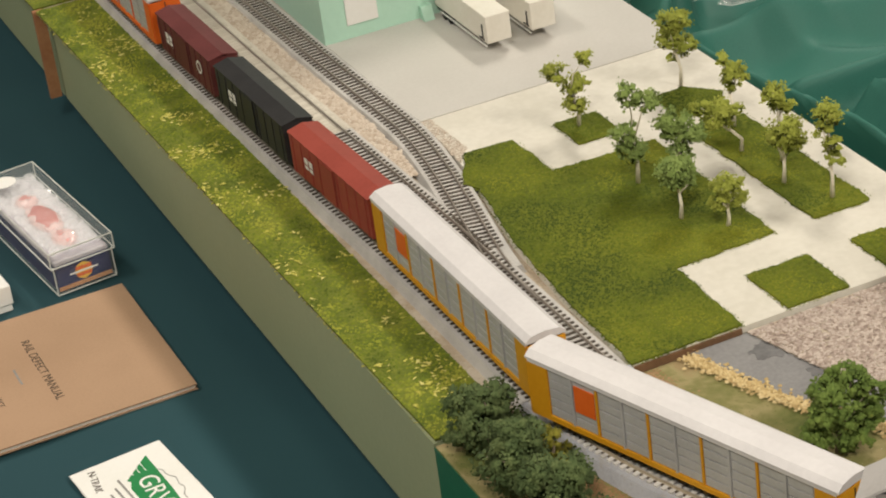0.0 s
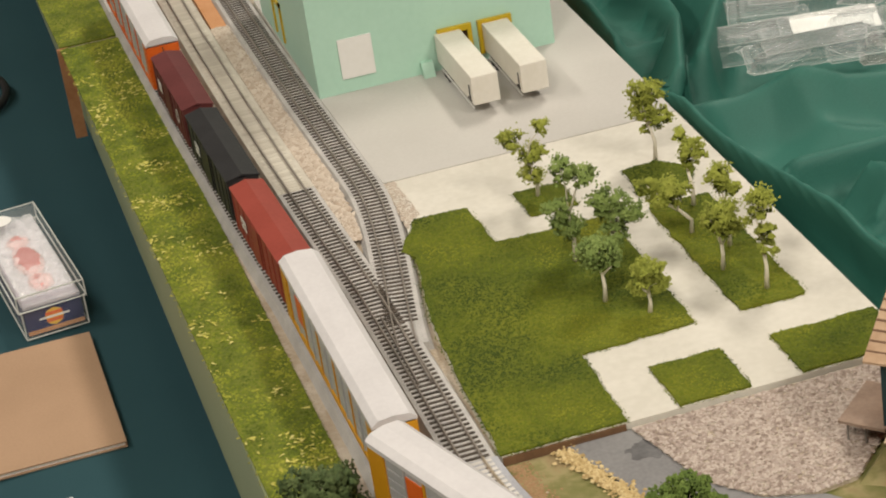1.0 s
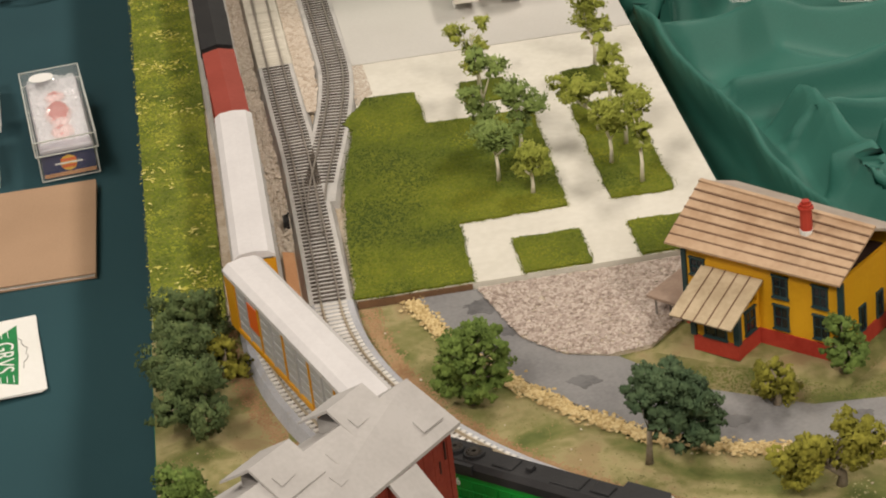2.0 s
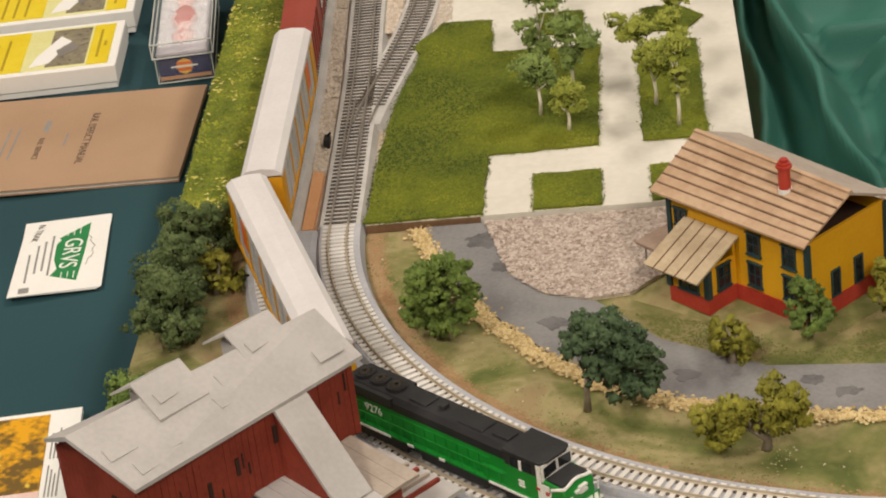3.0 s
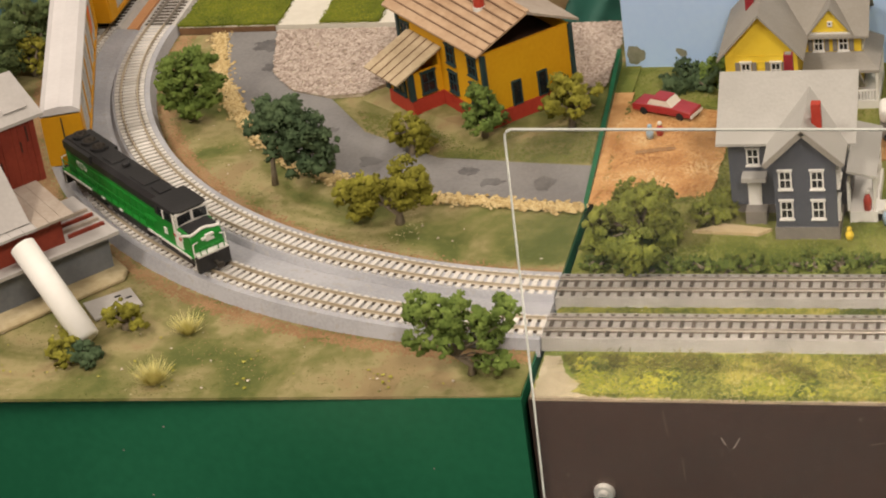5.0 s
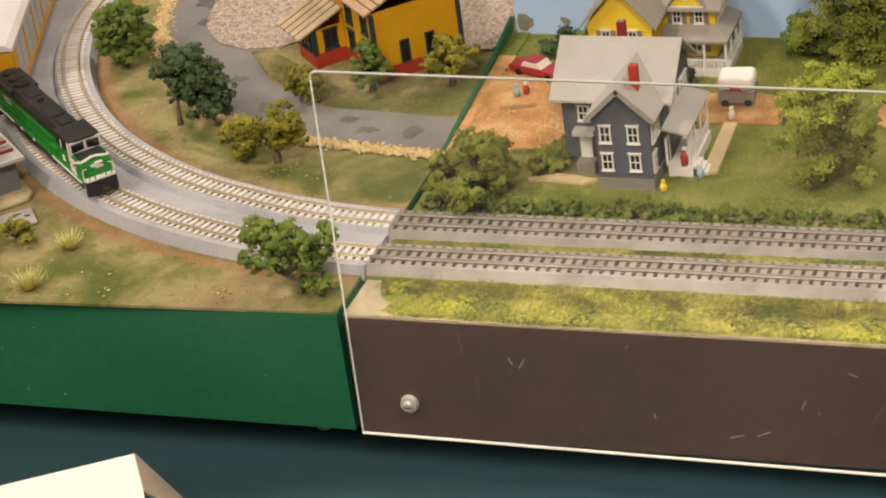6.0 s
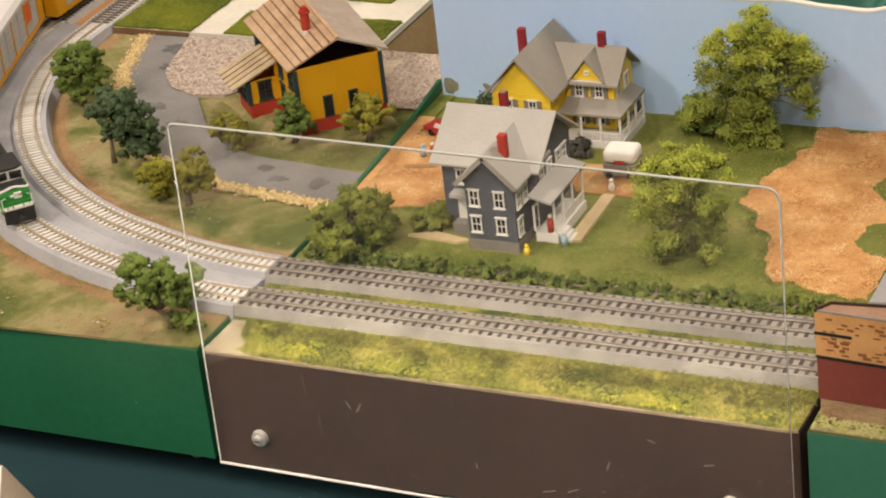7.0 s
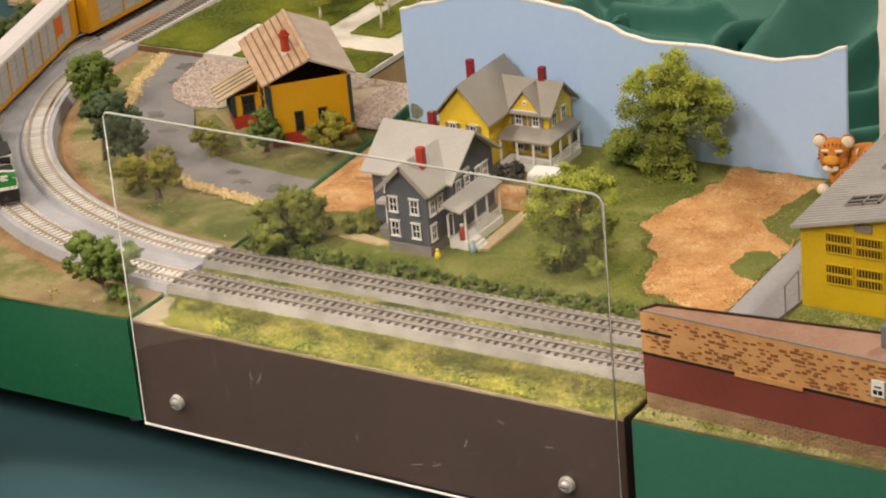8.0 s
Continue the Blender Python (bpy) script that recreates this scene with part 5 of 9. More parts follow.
prism(bm, [(LX1 + 0.001 - gx, PY0 - gy), (PX1 - gx, PY0 - gy), (PX1 - gx, -0.067 - gy), (RX1 + 0.001 - gx, -0.067 - gy), (RX1 + 0.001 - gx, RY0 - 0.001 - gy), (LX1 + 0.001 - gx, RY0 - 0.001 - gy)], 0.0196, 0.0210)
pr = part("porch_roof", bm, SHINGLE_DK, yh, "taupe wrap-round porch roof")
for v in pr.data.vertices:
    if abs(v.co.x - (RX1 + 0.001 - gx)) < 1e-4 or abs(v.co.y - (RY0 - 0.001 - gy)) < 1e-4:
        v.co.z += 0.0032
bm = bmesh.new()
prism(bm, [(LX1 + 0.001 - gx, PY0 + 0.0006 - gy), (PX1 - 0.0006 - gx, PY0 + 0.0006 - gy), (PX1 - 0.0006 - gx, -0.0675 - gy), (RX1 + 0.0005 - gx, -0.0675 - gy), (RX1 + 0.0005 - gx, RY0 - 0.0005 - gy), (LX1 + 0.001 - gx, RY0 - 0.0005 - gy)], 0, 0.0045)
part("porch_floor", bm, TRIM_WHITE, yh, "white porch base")
for x, y in ((0.0925, PY0 + 0.0015), (0.1040, PY0 + 0.0015), (0.1155, PY0 + 0.0015), (0.1272, PY0 + 0.0015), (0.1272, -0.092), (0.1272, -0.080), (0.1272, -0.0685)):
    bm = bmesh.new()
    tube(bm, [(x - gx, y - gy, 0.0045), (x - gx, y - gy, 0.0200)], 0.0008, 6)
    part("porch_post", bm, TRIM_WHITE, yh)
for b in ((0.1269, 0.1275, -0.105, -0.0685), (0.1045, 0.1272, PY0 + 0.0012, PY0 + 0.0018)):
    part("porch_rail", bbox(b[0] - gx, b[1] - gx, b[2] - gy, b[3] - gy, 0.0092, 0.0100), TRIM_WHITE, yh)
    long_x = b[1] - b[0] > b[3] - b[2]
    for k in range(15):
        f = (k + 0.5) / 15
        x, y = (b[0] + (b[1] - b[0]) * f, b[2]) if long_x else (b[0], b[2] + (b[3] - b[2]) * f)
        part("baluster", bbox(x - gx, x + 0.0005 - gx, y - gy, y + 0.0005 - gy, 0.0045, 0.0092), TRIM_WHITE, yh)
part("foundation", bbox(LX0 - 0.0006 - gx, LX1 + 0.0006 - gx, LY - 0.0007 - gy, -0.062 - gy, 0, 0.005), SHUTTER, yh)
part("foundation", bbox(LX1 + 0.0006 - gx, RX1 + 0.0004 - gx, RY0 - 0.0004 - gy, -0.0605 - gy, 0, 0.005), SHUTTER, yh)

# ---- factory ----
fx = thing("factory_building", "pale mint green factory with yellow dock doors", "model building", -0.1735, 0.50, BOARD)


def fbox(x0, x1, y0, y1, z0, z1):
    return bbox(x0 + 0.1735, x1 + 0.1735, y0 - 0.5, y1 - 0.5, z0 - BOARD, z1 - BOARD)


part("wall", fbox(-0.2475, -0.1005, 0.4285, 0.59, BOARD, 0.160), MINT, fx, "pale mint green wall")
part("parapet", fbox(-0.2485, -0.0995, 0.4275, 0.591, 0.160, 0.164), MINT, fx)
part("wall_plate", fbox(-0.232, -0.2115, 0.4274, 0.4283, 0.0885, 0.1135), WHITE, fx, "blank pale wall plate")
for x in (-0.1615, -0.1365):
    bm = bmesh.new()
    for b in ((-0.0105, -0.0080, 0, 0.021), (0.0080, 0.0105, 0, 0.021), (-0.0080, 0.0080, 0.0175, 0.021)):
        box(bm, x + b[0] + 0.1735, x + b[1] + 0.1735, 0.4258 - 0.5, 0.4283 - 0.5, 0.0055 + b[2], 0.0055 + b[3])
    part("dock_door", bm, OCHRE, fx, "yellow dock door surround")
    part("dock_shadow", fbox(x - 0.008, x + 0.008, 0.4278, 0.4284, BOARD + 0.0058, BOARD + 0.023), DARK, fx)
bm = bmesh.new()
prism(bm, [(-0.008, 0), (0.0, 0), (0.0, 0.009), (-0.004, 0.009)], -0.1845 + 0.1735, -0.1775 + 0.1735)
o = part("dock_step", bm, MINT, fx)
o.matrix_local = pose(0, 0.4284 - 0.5, 0) @ Matrix(((0, 0, 1, 0), (1, 0, 0, 0), (0, 1, 0, 0), (0, 0, 0, 1)))
bm = bmesh.new()
for b in ((0.514, 0.517, 0.006, 0.032), (0.536, 0.539, 0.006, 0.032), (0.514, 0.539, 0.029, 0.032)):
    box(bm, -0.2486 + 0.1735, -0.2474 + 0.1735, b[0] - 0.5, b[1] - 0.5, b[2], b[3])
part("side_door", bm, OCHRE, fx, "yellow side door frame")

# ---- trailers ----
TRAILER = mat("cream_trailer", (0.70, 0.66, 0.58), (0.76, 0.72, 0.65), rough=0.5, big=40, fine=400, bump=0.08)
RUBBER = mat("black_rubber", (0.012, 0.012, 0.012), (0.02, 0.02, 0.02), rough=0.8, big=80, fine=600)
tr = thing("semi_trailer", "cream white box trailer backed to the dock", "trailer", -0.1660, 0.390, BOARD + 0.0006, group="trailers at the dock")
bm = bevelled(bbox(-0.008, 0.008, -0.0385, 0.0370, 0.0065, 0.0240), 0.0004)
part("body", bm, TRAILER, tr)
part("chassis_beam", bbox(-0.006, -0.0045, -0.0340, 0.035, 0.0050, 0.0065), SHUTTER, tr)
part("chassis_beam", bbox(0.0045, 0.006, -0.0340, 0.035, 0.0050, 0.0065), SHUTTER, tr)
part("skirt_rail", bbox(-0.0079, -0.0072, -0.036, 0.030, 0.0038, 0.0046), TRIM_WHITE, tr)
for y in (0.018, 0.026):
    for s in (-1, 1):
        bm = bmesh.new()
        tube(bm, [(s * 0.0045, y, 0.0030), (s * 0.0072, y, 0.0030)], 0.0030, 12)
        part("wheel", bm, RUBBER, tr)
for s in (-1, 1):
    part("landing_leg", bbox(s * 0.0045 - 0.0005, s * 0.0045 + 0.0005, -0.022, -0.0205, 0.0, 0.0052), SHUTTER, tr)
bm = bmesh.new()
box(bm, -0.0085, -0.0080, -0.0335, -0.0325, 0.0085, 0.0175)
box(bm, -0.0085, -0.0080, -0.0350, -0.0280, 0.0080, 0.0088)
part("side_mark", bm, BLACK, tr, "black arrow mark")
copy_thing(tr, pose(-0.1365, 0.3905, BOARD + 0.0006))

# ---- warehouse and low building on the right module ----
wh = thing("warehouse", "ochre yellow warehouse with grey corrugated roof", "model building", 0.3385, -0.2155, DECK)
part("wall", bbox(0, 0.150, 0, 0.130, 0.0, 0.0475), OCHRE, wh, "ochre yellow walls")
bm = bmesh.new()
gable_wall(bm, 0.0, 0.150, 0.0, 0.130, 0.0475, 0.0476, 0.0650, axis="y")
part("gable", bm, OCHRE, wh)
CORR = mat("grey_corrugated", (0.30, 0.29, 0.285), (0.36, 0.35, 0.34), rough=0.6, big=30, fine=300, bump=0.2)
for side in (0, 1):
    bm = bmesh.new()
    n, y0, y1 = 76, -0.004, 0.134
    run, rise = 0.079, 0.0185
    prof = []
    for i in range(2 * n + 1):
        f = i // 4 * 4 + (0.0, 0.3, 1.9, 2.2)[i % 4]
        prof.append((y0 + (y1 - y0) * f / (2 * n), (0.0, 0.0011, 0.0011, 0.0)[i % 4]))
    top = [[bm.verts.new(((-0.004 + run * f) if side == 0 else (0.154 - run * f), y, 0.0468 + rise * f + dz)) for y, dz in prof] for f in (0, 1)]
    low = [[bm.verts.new(((-0.004 + run * f) if side == 0 else (0.154 - run * f), y, 0.0456 + rise * f)) for y, dz in prof] for f in (0, 1)]
    for i in range(2 * n):
        bm.faces.new((top[0][i], top[0][i + 1], top[1][i + 1], top[1][i]))
        bm.faces.new((low[0][i], low[0][i + 1], low[1][i + 1], low[1][i]))
        for k in (0, 1):
            bm.faces.new((top[k][i], top[k][i + 1], low[k][i + 1], low[k][i]))
    for k in (0, 2 * n):
        bm.faces.new((top[0][k], top[1][k], low[1][k], low[0][k]))
    part("roof", bm, CORR, wh, "grey corrugated roof slope")
for px, py in ((0.028, 0.022), (0.044, 0.050), (0.028, 0.075), (0.050, 0.100)):
    m = pose(px, py, 0.0478 + 0.0185 * (px + 0.004) / 0.079, 0, -math.degrees(math.atan2(0.0185, 0.079)), 0)
    bm = bmesh.new()
    for a in (-0.010, 0.0, 0.009):
        box(bm, a, a + 0.001, -0.006, 0.006, -0.0006, 0.0016, m)
    for b in (-0.006, -0.001, 0.005):
        box(bm, -0.009, 0.010, b, b + 0.001, -0.0006, 0.0014, m)
    sk = part("skylight", bm, SHUTTER, wh, "dark framed skylight")
    part("pane", bbox(-0.0092, 0.0092, -0.0055, 0.0055, -0.0004, 0.0008, m), PANE, sk)
BROWN_PANE = mat("dark_brown_pane", (0.035, 0.014, 0.008), (0.055, 0.025, 0.014), rough=0.3, big=60, fine=500, bump=0.0)
for z in (0.0155, 0.0335):
    for k in range(5):
        x = 0.0138 + 0.0168 * k
        wn = window(wh, face(x + 0.0078, -0.0001, z), 0.0156, 0.0118, OCHRE, muntin=0, sill=False, pane_mat=BROWN_PANE)
        bm = bmesh.new()
        for j in range(8):
            box(bm, x + 0.0015 + 0.00175 * j, x + 0.0019 + 0.00175 * j, -0.0006, -0.0003, z + 0.0007, z + 0.0111)
        box(bm, x + 0.0007, x + 0.0149, -0.0010, -0.0003, z + 0.0053, z + 0.0066)
        part("glazing_bar", bm, OCHRE, wn)
part("vent", bbox(0.0300, 0.0400, -0.0008, 0.0003, 0.0480, 0.0525), SHUTTER, wh)

SHAKE = mat("tan_shake_band", (0.46, 0.23, 0.085), (0.55, 0.30, 0.12), rough=0.8, big=60, fine=500, bump=0.2)
SHAKE_DK = mat("dark_shake_mark", (0.17, 0.066, 0.024), (0.24, 0.10, 0.038), rough=0.8, big=60, fine=500, bump=0.2)
MAROON = mat("maroon_card", (0.155, 0.034, 0.025), (0.185, 0.044, 0.033), rough=0.6, big=30, fine=400, bump=0.08)
STONE = mat("sand_stone_base", (0.25, 0.155, 0.085), (0.36, 0.25, 0.15), rough=0.9, big=60, fine=500, bump=0.3)
ROOF_BR = mat("brown_flat_roof", (0.26, 0.145, 0.10), (0.33, 0.20, 0.14), rough=0.9, big=40, fine=500, bump=0.3)
lb = thing("card_station", "long low card building with maroon wall and shake band", "model building", 0.3125, -0.3495, DECK, -3.8)
LB = 0.165


def plan(grow):
    """The tapering plan of the building, moved out by grow."""
    return [(-grow, -grow), (LB, -grow), (LB, 0.034 + grow), (0.0045 - grow * 0.5, 0.0075 + grow)]


def layer(name, grow, z0, z1, material, label=""):
    bm = bmesh.new()
    prism(bm, plan(grow), z0, z1)
    return part(name, bm, material, lb, label)


layer("base_wall", -0.0006, 0.0, 0.0098, STONE, "sand coloured stone base")
layer("maroon_wall", 0.0, 0.0098, 0.0305, MAROON, "plain maroon wall")
# black layer standing in for the shadow below the overhanging band
layer("dark_gap", 0.0002, 0.0305, 0.0322, BLACK)
layer("shake_band", 0.0003, 0.0322, 0.0540, SHAKE, "tan shake band with dark marks")
layer("roof", -0.0006, 0.0540, 0.0546, ROOF_BR, "brown flat roof")
q = plan(0.0004)
for a, b, m_edge, label in ((q[2], q[3], DARK, "dark roof edging"), (q[3], q[0], DARK, ""), (q[0], q[1], SHUTTER, "thin grey front edging")):
    bm = bmesh.new()
    d = (Vector(b) - Vector(a)).normalized() * 0.0011
    n = Vector((-d.y, d.x))
    prism(bm, [a, b, tuple(Vector(b) + n), tuple(Vector(a) + n)], 0.0541, 0.0556 if m_edge is DARK else 0.0549)
    part("roof_edge", bm, m_edge, lb, label)
part("nameboard", bbox(0.051, 0.087, -0.0010, -0.0001, 0.0302, 0.0326), SHAKE, lb)
rg = random.Random(11)
cells = [(i, j) for i in range(34) for j in range(10)]
rg.shuffle(cells)
MARKS = [mesh("shake_mark", bbox(0, 0.0018 + 0.0005 * k, -0.0006, -0.0001, 0, 0.0006 + 0.00035 * (k * 2 % 3)), SHAKE_DK) for k in range(5)]
for i, j in cells[:200]:
    x, z = 0.002 + i * 0.0048 + 0.0022 * rg.random() + (0.0024 if j % 2 else 0), 0.0332 + j * 0.0019 + 0.0005 * rg.random()
    if x < LB - 0.005:
        o = new("shake_mark", rg.choice(MARKS))
        o.parent = lb
        o.matrix_local = pose(x, 0, z, 0, rg.uniform(-4, 4), 0)
part("dark_slot", bbox(-0.0006, 0.0165, -0.0006, 0.0006, 0.0428, 0.0442), BLACK, lb)
bm = bmesh.new()
for row in range(7):
    for k in range(40):
        x = 0.001 + k * 0.004 + (0.002 if row % 2 else 0)
        if x + 0.0036 < LB and rg.random() > 0.12:
            box(bm, x, x + 0.0036, 0.0, 0.0010, 0.0004 + row * 0.00134, 0.0015 + row * 0.00134)
tagged(part("stone_coursing", bm, STONE, lb), kind="stuff")
sg = part("clock_sign", bbox(0.1225, 0.1290, -0.0016, -0.0005, 0.0365, 0.0450), TRIM_WHITE, lb, "small white wall sign")
bm = bmesh.new()
for b in ((0.0010, 0.0030, 0.0015, 0.0036), (0.0036, 0.0056, 0.0015, 0.0036), (0.0015, 0.005, 0.0050, 0.0056)):
    box(bm, 0.1225 + b[0], 0.1225 + b[1], -0.0019, -0.0015, 0.0365 + b[2], 0.0365 + b[3])
part("sign_mark", bm, BLACK, sg)
part("roof_stack", bevelled(bbox(0.121, 0.127, 0.012, 0.018, 0.0546, 0.0660), 0.0004), CON_DARK, lb)

# ---- backdrop with a wavy top ----
bd = thing("backdrop_board", "pale blue sky board with wavy white edged top", "backdrop board", 0.145, -0.0535, DECK)
top_line = [(-0.15, 0.076), (-0.13, 0.082), (-0.10, 0.090), (-0.075, 0.0925), (-0.055, 0.0915), (-0.025, 0.0885), (-0.003, 0.0815), (0.013, 0.0755), (0.028, 0.0730), (0.063, 0.0740), (0.090, 0.0715), (0.109, 0.0705), (0.130, 0.0745), (0.154, 0.0835)]
smooth_top = []
for (x0, z0), (x1, z1) in zip(top_line, top_line[1:]):
    for i in range(4):
        f = i / 4
        g = f * f * (3 - 2 * f)
        smooth_top.append((x0 + (x1 - x0) * f, z0 + (z1 - z0) * g))
smooth_top.append(top_line[-1])
bm = bmesh.new()
poly = [(-0.15, -0.001), (0.154, -0.001)] + smooth_top[::-1]
lo = [bm.verts.new((x, -0.0015, z)) for x, z in poly]
hi = [bm.verts.new((x, 0.0015, z)) for x, z in poly]
bm.faces.new(lo), bm.faces.new(hi[::-1])
for i in range(len(poly)):
    j = (i + 1) % len(poly)
    bm.faces.new((lo[i], lo[j], hi[j], hi[i]))
part("panel", bm, SKY, bd)
bm = bmesh.new()
line = smooth_top
for (x0, z0), (x1, z1) in zip(line, line[1:]):
    vs = [bm.verts.new(c) for c in ((x0, -0.0018, z0), (x1, -0.0018, z1), (x1, 0.0018, z1), (x0, 0.0018, z0), (x0, -0.0018, z0 + 0.0012), (x1, -0.0018, z1 + 0.0012), (x1, 0.0018, z1 + 0.0012), (x0, 0.0018, z0 + 0.0012))]
    for f in ((0, 1, 5, 4), (3, 7, 6, 2), (4, 5, 6, 7), (0, 3, 2, 1), (0, 4, 7, 3), (1, 2, 6, 5)):
        bm.faces.new([vs[i] for i in f])
part("edge_strip", bm, WHITE, bd, "white raw top edge")
PAINTED_OLIVE = mat("painted_olive", (0.19, 0.20, 0.14), (0.26, 0.26, 0.20), rough=0.8, big=200, fine=500, bump=0.1)
for x, z, w, h, turn in ((-0.1445, 0.0072, 0.0048, 0.0052, 10), (-0.1205, 0.0082, 0.0032, 0.0020, -35)):
    bm = bmesh.new()
    ring = []
    for k in range(22):
        a = 2 * math.pi * k / 22
        q = 1 + 0.10 * math.sin(3 * a + x * 900) + 0.07 * math.sin(7 * a)
        c, d = w * q * math.cos(a), h * q * math.sin(a)
        t = radians(turn)
        ring.append(bm.verts.new((max(-0.1498, x + c * math.cos(t) - d * math.sin(t)), -0.00172, z + c * math.sin(t) + d * math.cos(t))))
    f = bm.faces.new(ring)
    f.normal_update()
    if f.normal.y > 0:
        f.normal_flip()
    part("painted_bush", bm, PAINTED_OLIVE, bd, "small olive bush painted on the board")

# ---- clear acrylic guard ----
ACRYL = glass("clear_acrylic", (1.0, 1.0, 0.995), 0.01, 1.40)
nt = ACRYL.node_tree
# faint uneven white mixed in to imitate the pane's hazy reflection
veil_white, veil = nt.nodes.new("ShaderNodeBsdfDiffuse"), nt.nodes.new("ShaderNodeMixShader")
veil_noise, veil_range, veil_co = nt.nodes.new("ShaderNodeTexNoise"), nt.nodes.new("ShaderNodeMapRange"), nt.nodes.new("ShaderNodeTexCoord")
veil_noise.inputs["Scale"].default_value, veil_noise.inputs["Detail"].default_value = 14, 4
veil_range.inputs["To Min"].default_value, veil_range.inputs["To Max"].default_value = 0.0, 0.006
veil_white.inputs[0].default_value = (0.85, 0.84, 0.80, 1)
nt.links.new(veil_co.outputs["Object"], veil_noise.inputs["Vector"])
nt.links.new(veil_noise.outputs[0], veil_range.inputs[0])
nt.links.new(veil_range.outputs[0], veil.inputs[0])
nt.links.new(nt.nodes["Principled BSDF"].outputs[0], veil.inputs[1])
nt.links.new(veil_white.outputs[0], veil.inputs[2])
nt.links.new(veil.outputs[0], nt.nodes["Material Output"].inputs[0])
EDGE = mat("frosted_acrylic_edge", (0.52, 0.54, 0.51), (0.62, 0.64, 0.61), rough=0.4, big=50, fine=500, bump=0.05)
EDGE_PALE = mat("pale_acrylic_edge", (0.62, 0.58, 0.55), (0.72, 0.68, 0.65), rough=0.4, big=50, fine=500, bump=0.05)
STEEL = mat("zinc_steel", (0.62, 0.61, 0.58), (0.74, 0.73, 0.70), rough=0.3, metal=0.5, big=150, fine=600, bump=0.1)
pg = thing("acrylic_guard", "clear acrylic guard sheet bolted on the module front", "guard panel", 0.155, -0.3665, 0.105)
px0, px1, pz0, pz1 = 0.0035 - 0.155, 0.3045 - 0.155, 0.0095 - 0.105, 0.2005 - 0.105
cr = 0.006
px2, pz2 = px0 + 0.0030, pz1 - 0.0042
pts = [(px0, pz0 + 0.0025), (px1, pz0)] + [(px1 - cr + cr * math.cos(a), pz2 - cr + cr * math.sin(a)) for a in (0, 0.4, 0.8, 1.2, 1.57)] + [(px2 + cr * 0.5 + cr * 0.5 * math.cos(a), pz1 - cr * 0.5 + cr * 0.5 * math.sin(a)) for a in (1.57, 1.97, 2.37, 2.77, 3.14)]
bm = bmesh.new()
lo = [bm.verts.new((x, -0.001, z)) for x, z in pts]
hi = [bm.verts.new((x, 0.001, z)) for x, z in pts]
bm.faces.new(lo), bm.faces.new(hi[::-1])
for i in range(len(pts)):
    j = (i + 1) % len(pts)
    bm.faces.new((lo[i], lo[j], hi[j], hi[i]))
sheet_ob = part("sheet", bm, ACRYL, pg)
sheet_ob.visible_shadow = False
bm = bmesh.new()
ring = [(x, 0, z) for x, z in pts]
tube(bm, ring + ring[:1], 0.00055, 6, caps=False)
part("edge", bm, EDGE, pg, "frosted cut edge")
bm = bmesh.new()
tube(bm, [(px0, -0.0006, pz0 + 0.0022), (px1, -0.0006, pz0 - 0.0003)], 0.0006, 6)
part("lower_edge", bm, EDGE_PALE, pg, "whitish lower cut edge")
for x, z in ((0.030, 0.031), (0.275, 0.0335)):
    bm = bmesh.new()
    tube(bm, [(x - 0.155, -0.0035, z - 0.105), (x - 0.155, -0.0012, z - 0.105)], [0.0040, 0.0046], 16)
    tube(bm, [(x - 0.155, -0.0055, z - 0.105), (x - 0.155, -0.0030, z - 0.105)], [0.0020, 0.0028], 10)
    b = part("bolt", bm, STEEL, pg, "zinc pan head bolt with washer")
    bm = bbox(x - 0.155 - 0.0018, x - 0.155 + 0.0018, -0.0058, -0.0054, z - 0.105 - 0.0003, z - 0.105 + 0.0003)
    part("bolt_slot", bm, BLACK, b)

# ---- train on the outer track ----
RAIL_TOP = TIE_Z + 0.0014
LOCO_GREEN = mat("loco_green", (0.008, 0.20, 0.022), (0.011, 0.24, 0.03), rough=0.4, big=60, fine=500, bump=0.08)
LOCO_BLACK = mat("loco_black", (0.018, 0.018, 0.020), (0.028, 0.028, 0.030), rough=0.5, big=60, fine=700, bump=0.2)
STEEL_DK = mat("dark_steel", (0.05, 0.045, 0.04), (0.08, 0.07, 0.06), rough=0.5, metal=0.5, big=80, fine=600, bump=0.1)
SILVER = mat("silver_panel", (0.46, 0.46, 0.47), (0.52, 0.52, 0.53), rough=0.45, metal=0.2, big=60, fine=600, bump=0.1)
RACK_ROOF = mat("white_grey_roof", (0.62, 0.60, 0.61), (0.68, 0.66, 0.67), rough=0.5, big=30, fine=400, bump=0.05)
RACK_YEL = mat("rack_yellow", (0.58, 0.27, 0.008), (0.64, 0.31, 0.012), rough=0.45, big=40, fine=400, bump=0.05)
ORANGE = mat("safety_orange", (0.66, 0.11, 0.012), (0.72, 0.14, 0.018), rough=0.45, big=40, fine=400, bump=0.05)
CAR_RED = mat("boxcar_red", (0.26, 0.045, 0.03), (0.30, 0.055, 0.038), rough=0.6, big=40, fine=400, bump=0.1)
CAR_MAROON = mat("boxcar_maroon", (0.10, 0.022, 0.022), (0.125, 0.03, 0.03), rough=0.6, big=40, fine=400, bump=0.1)


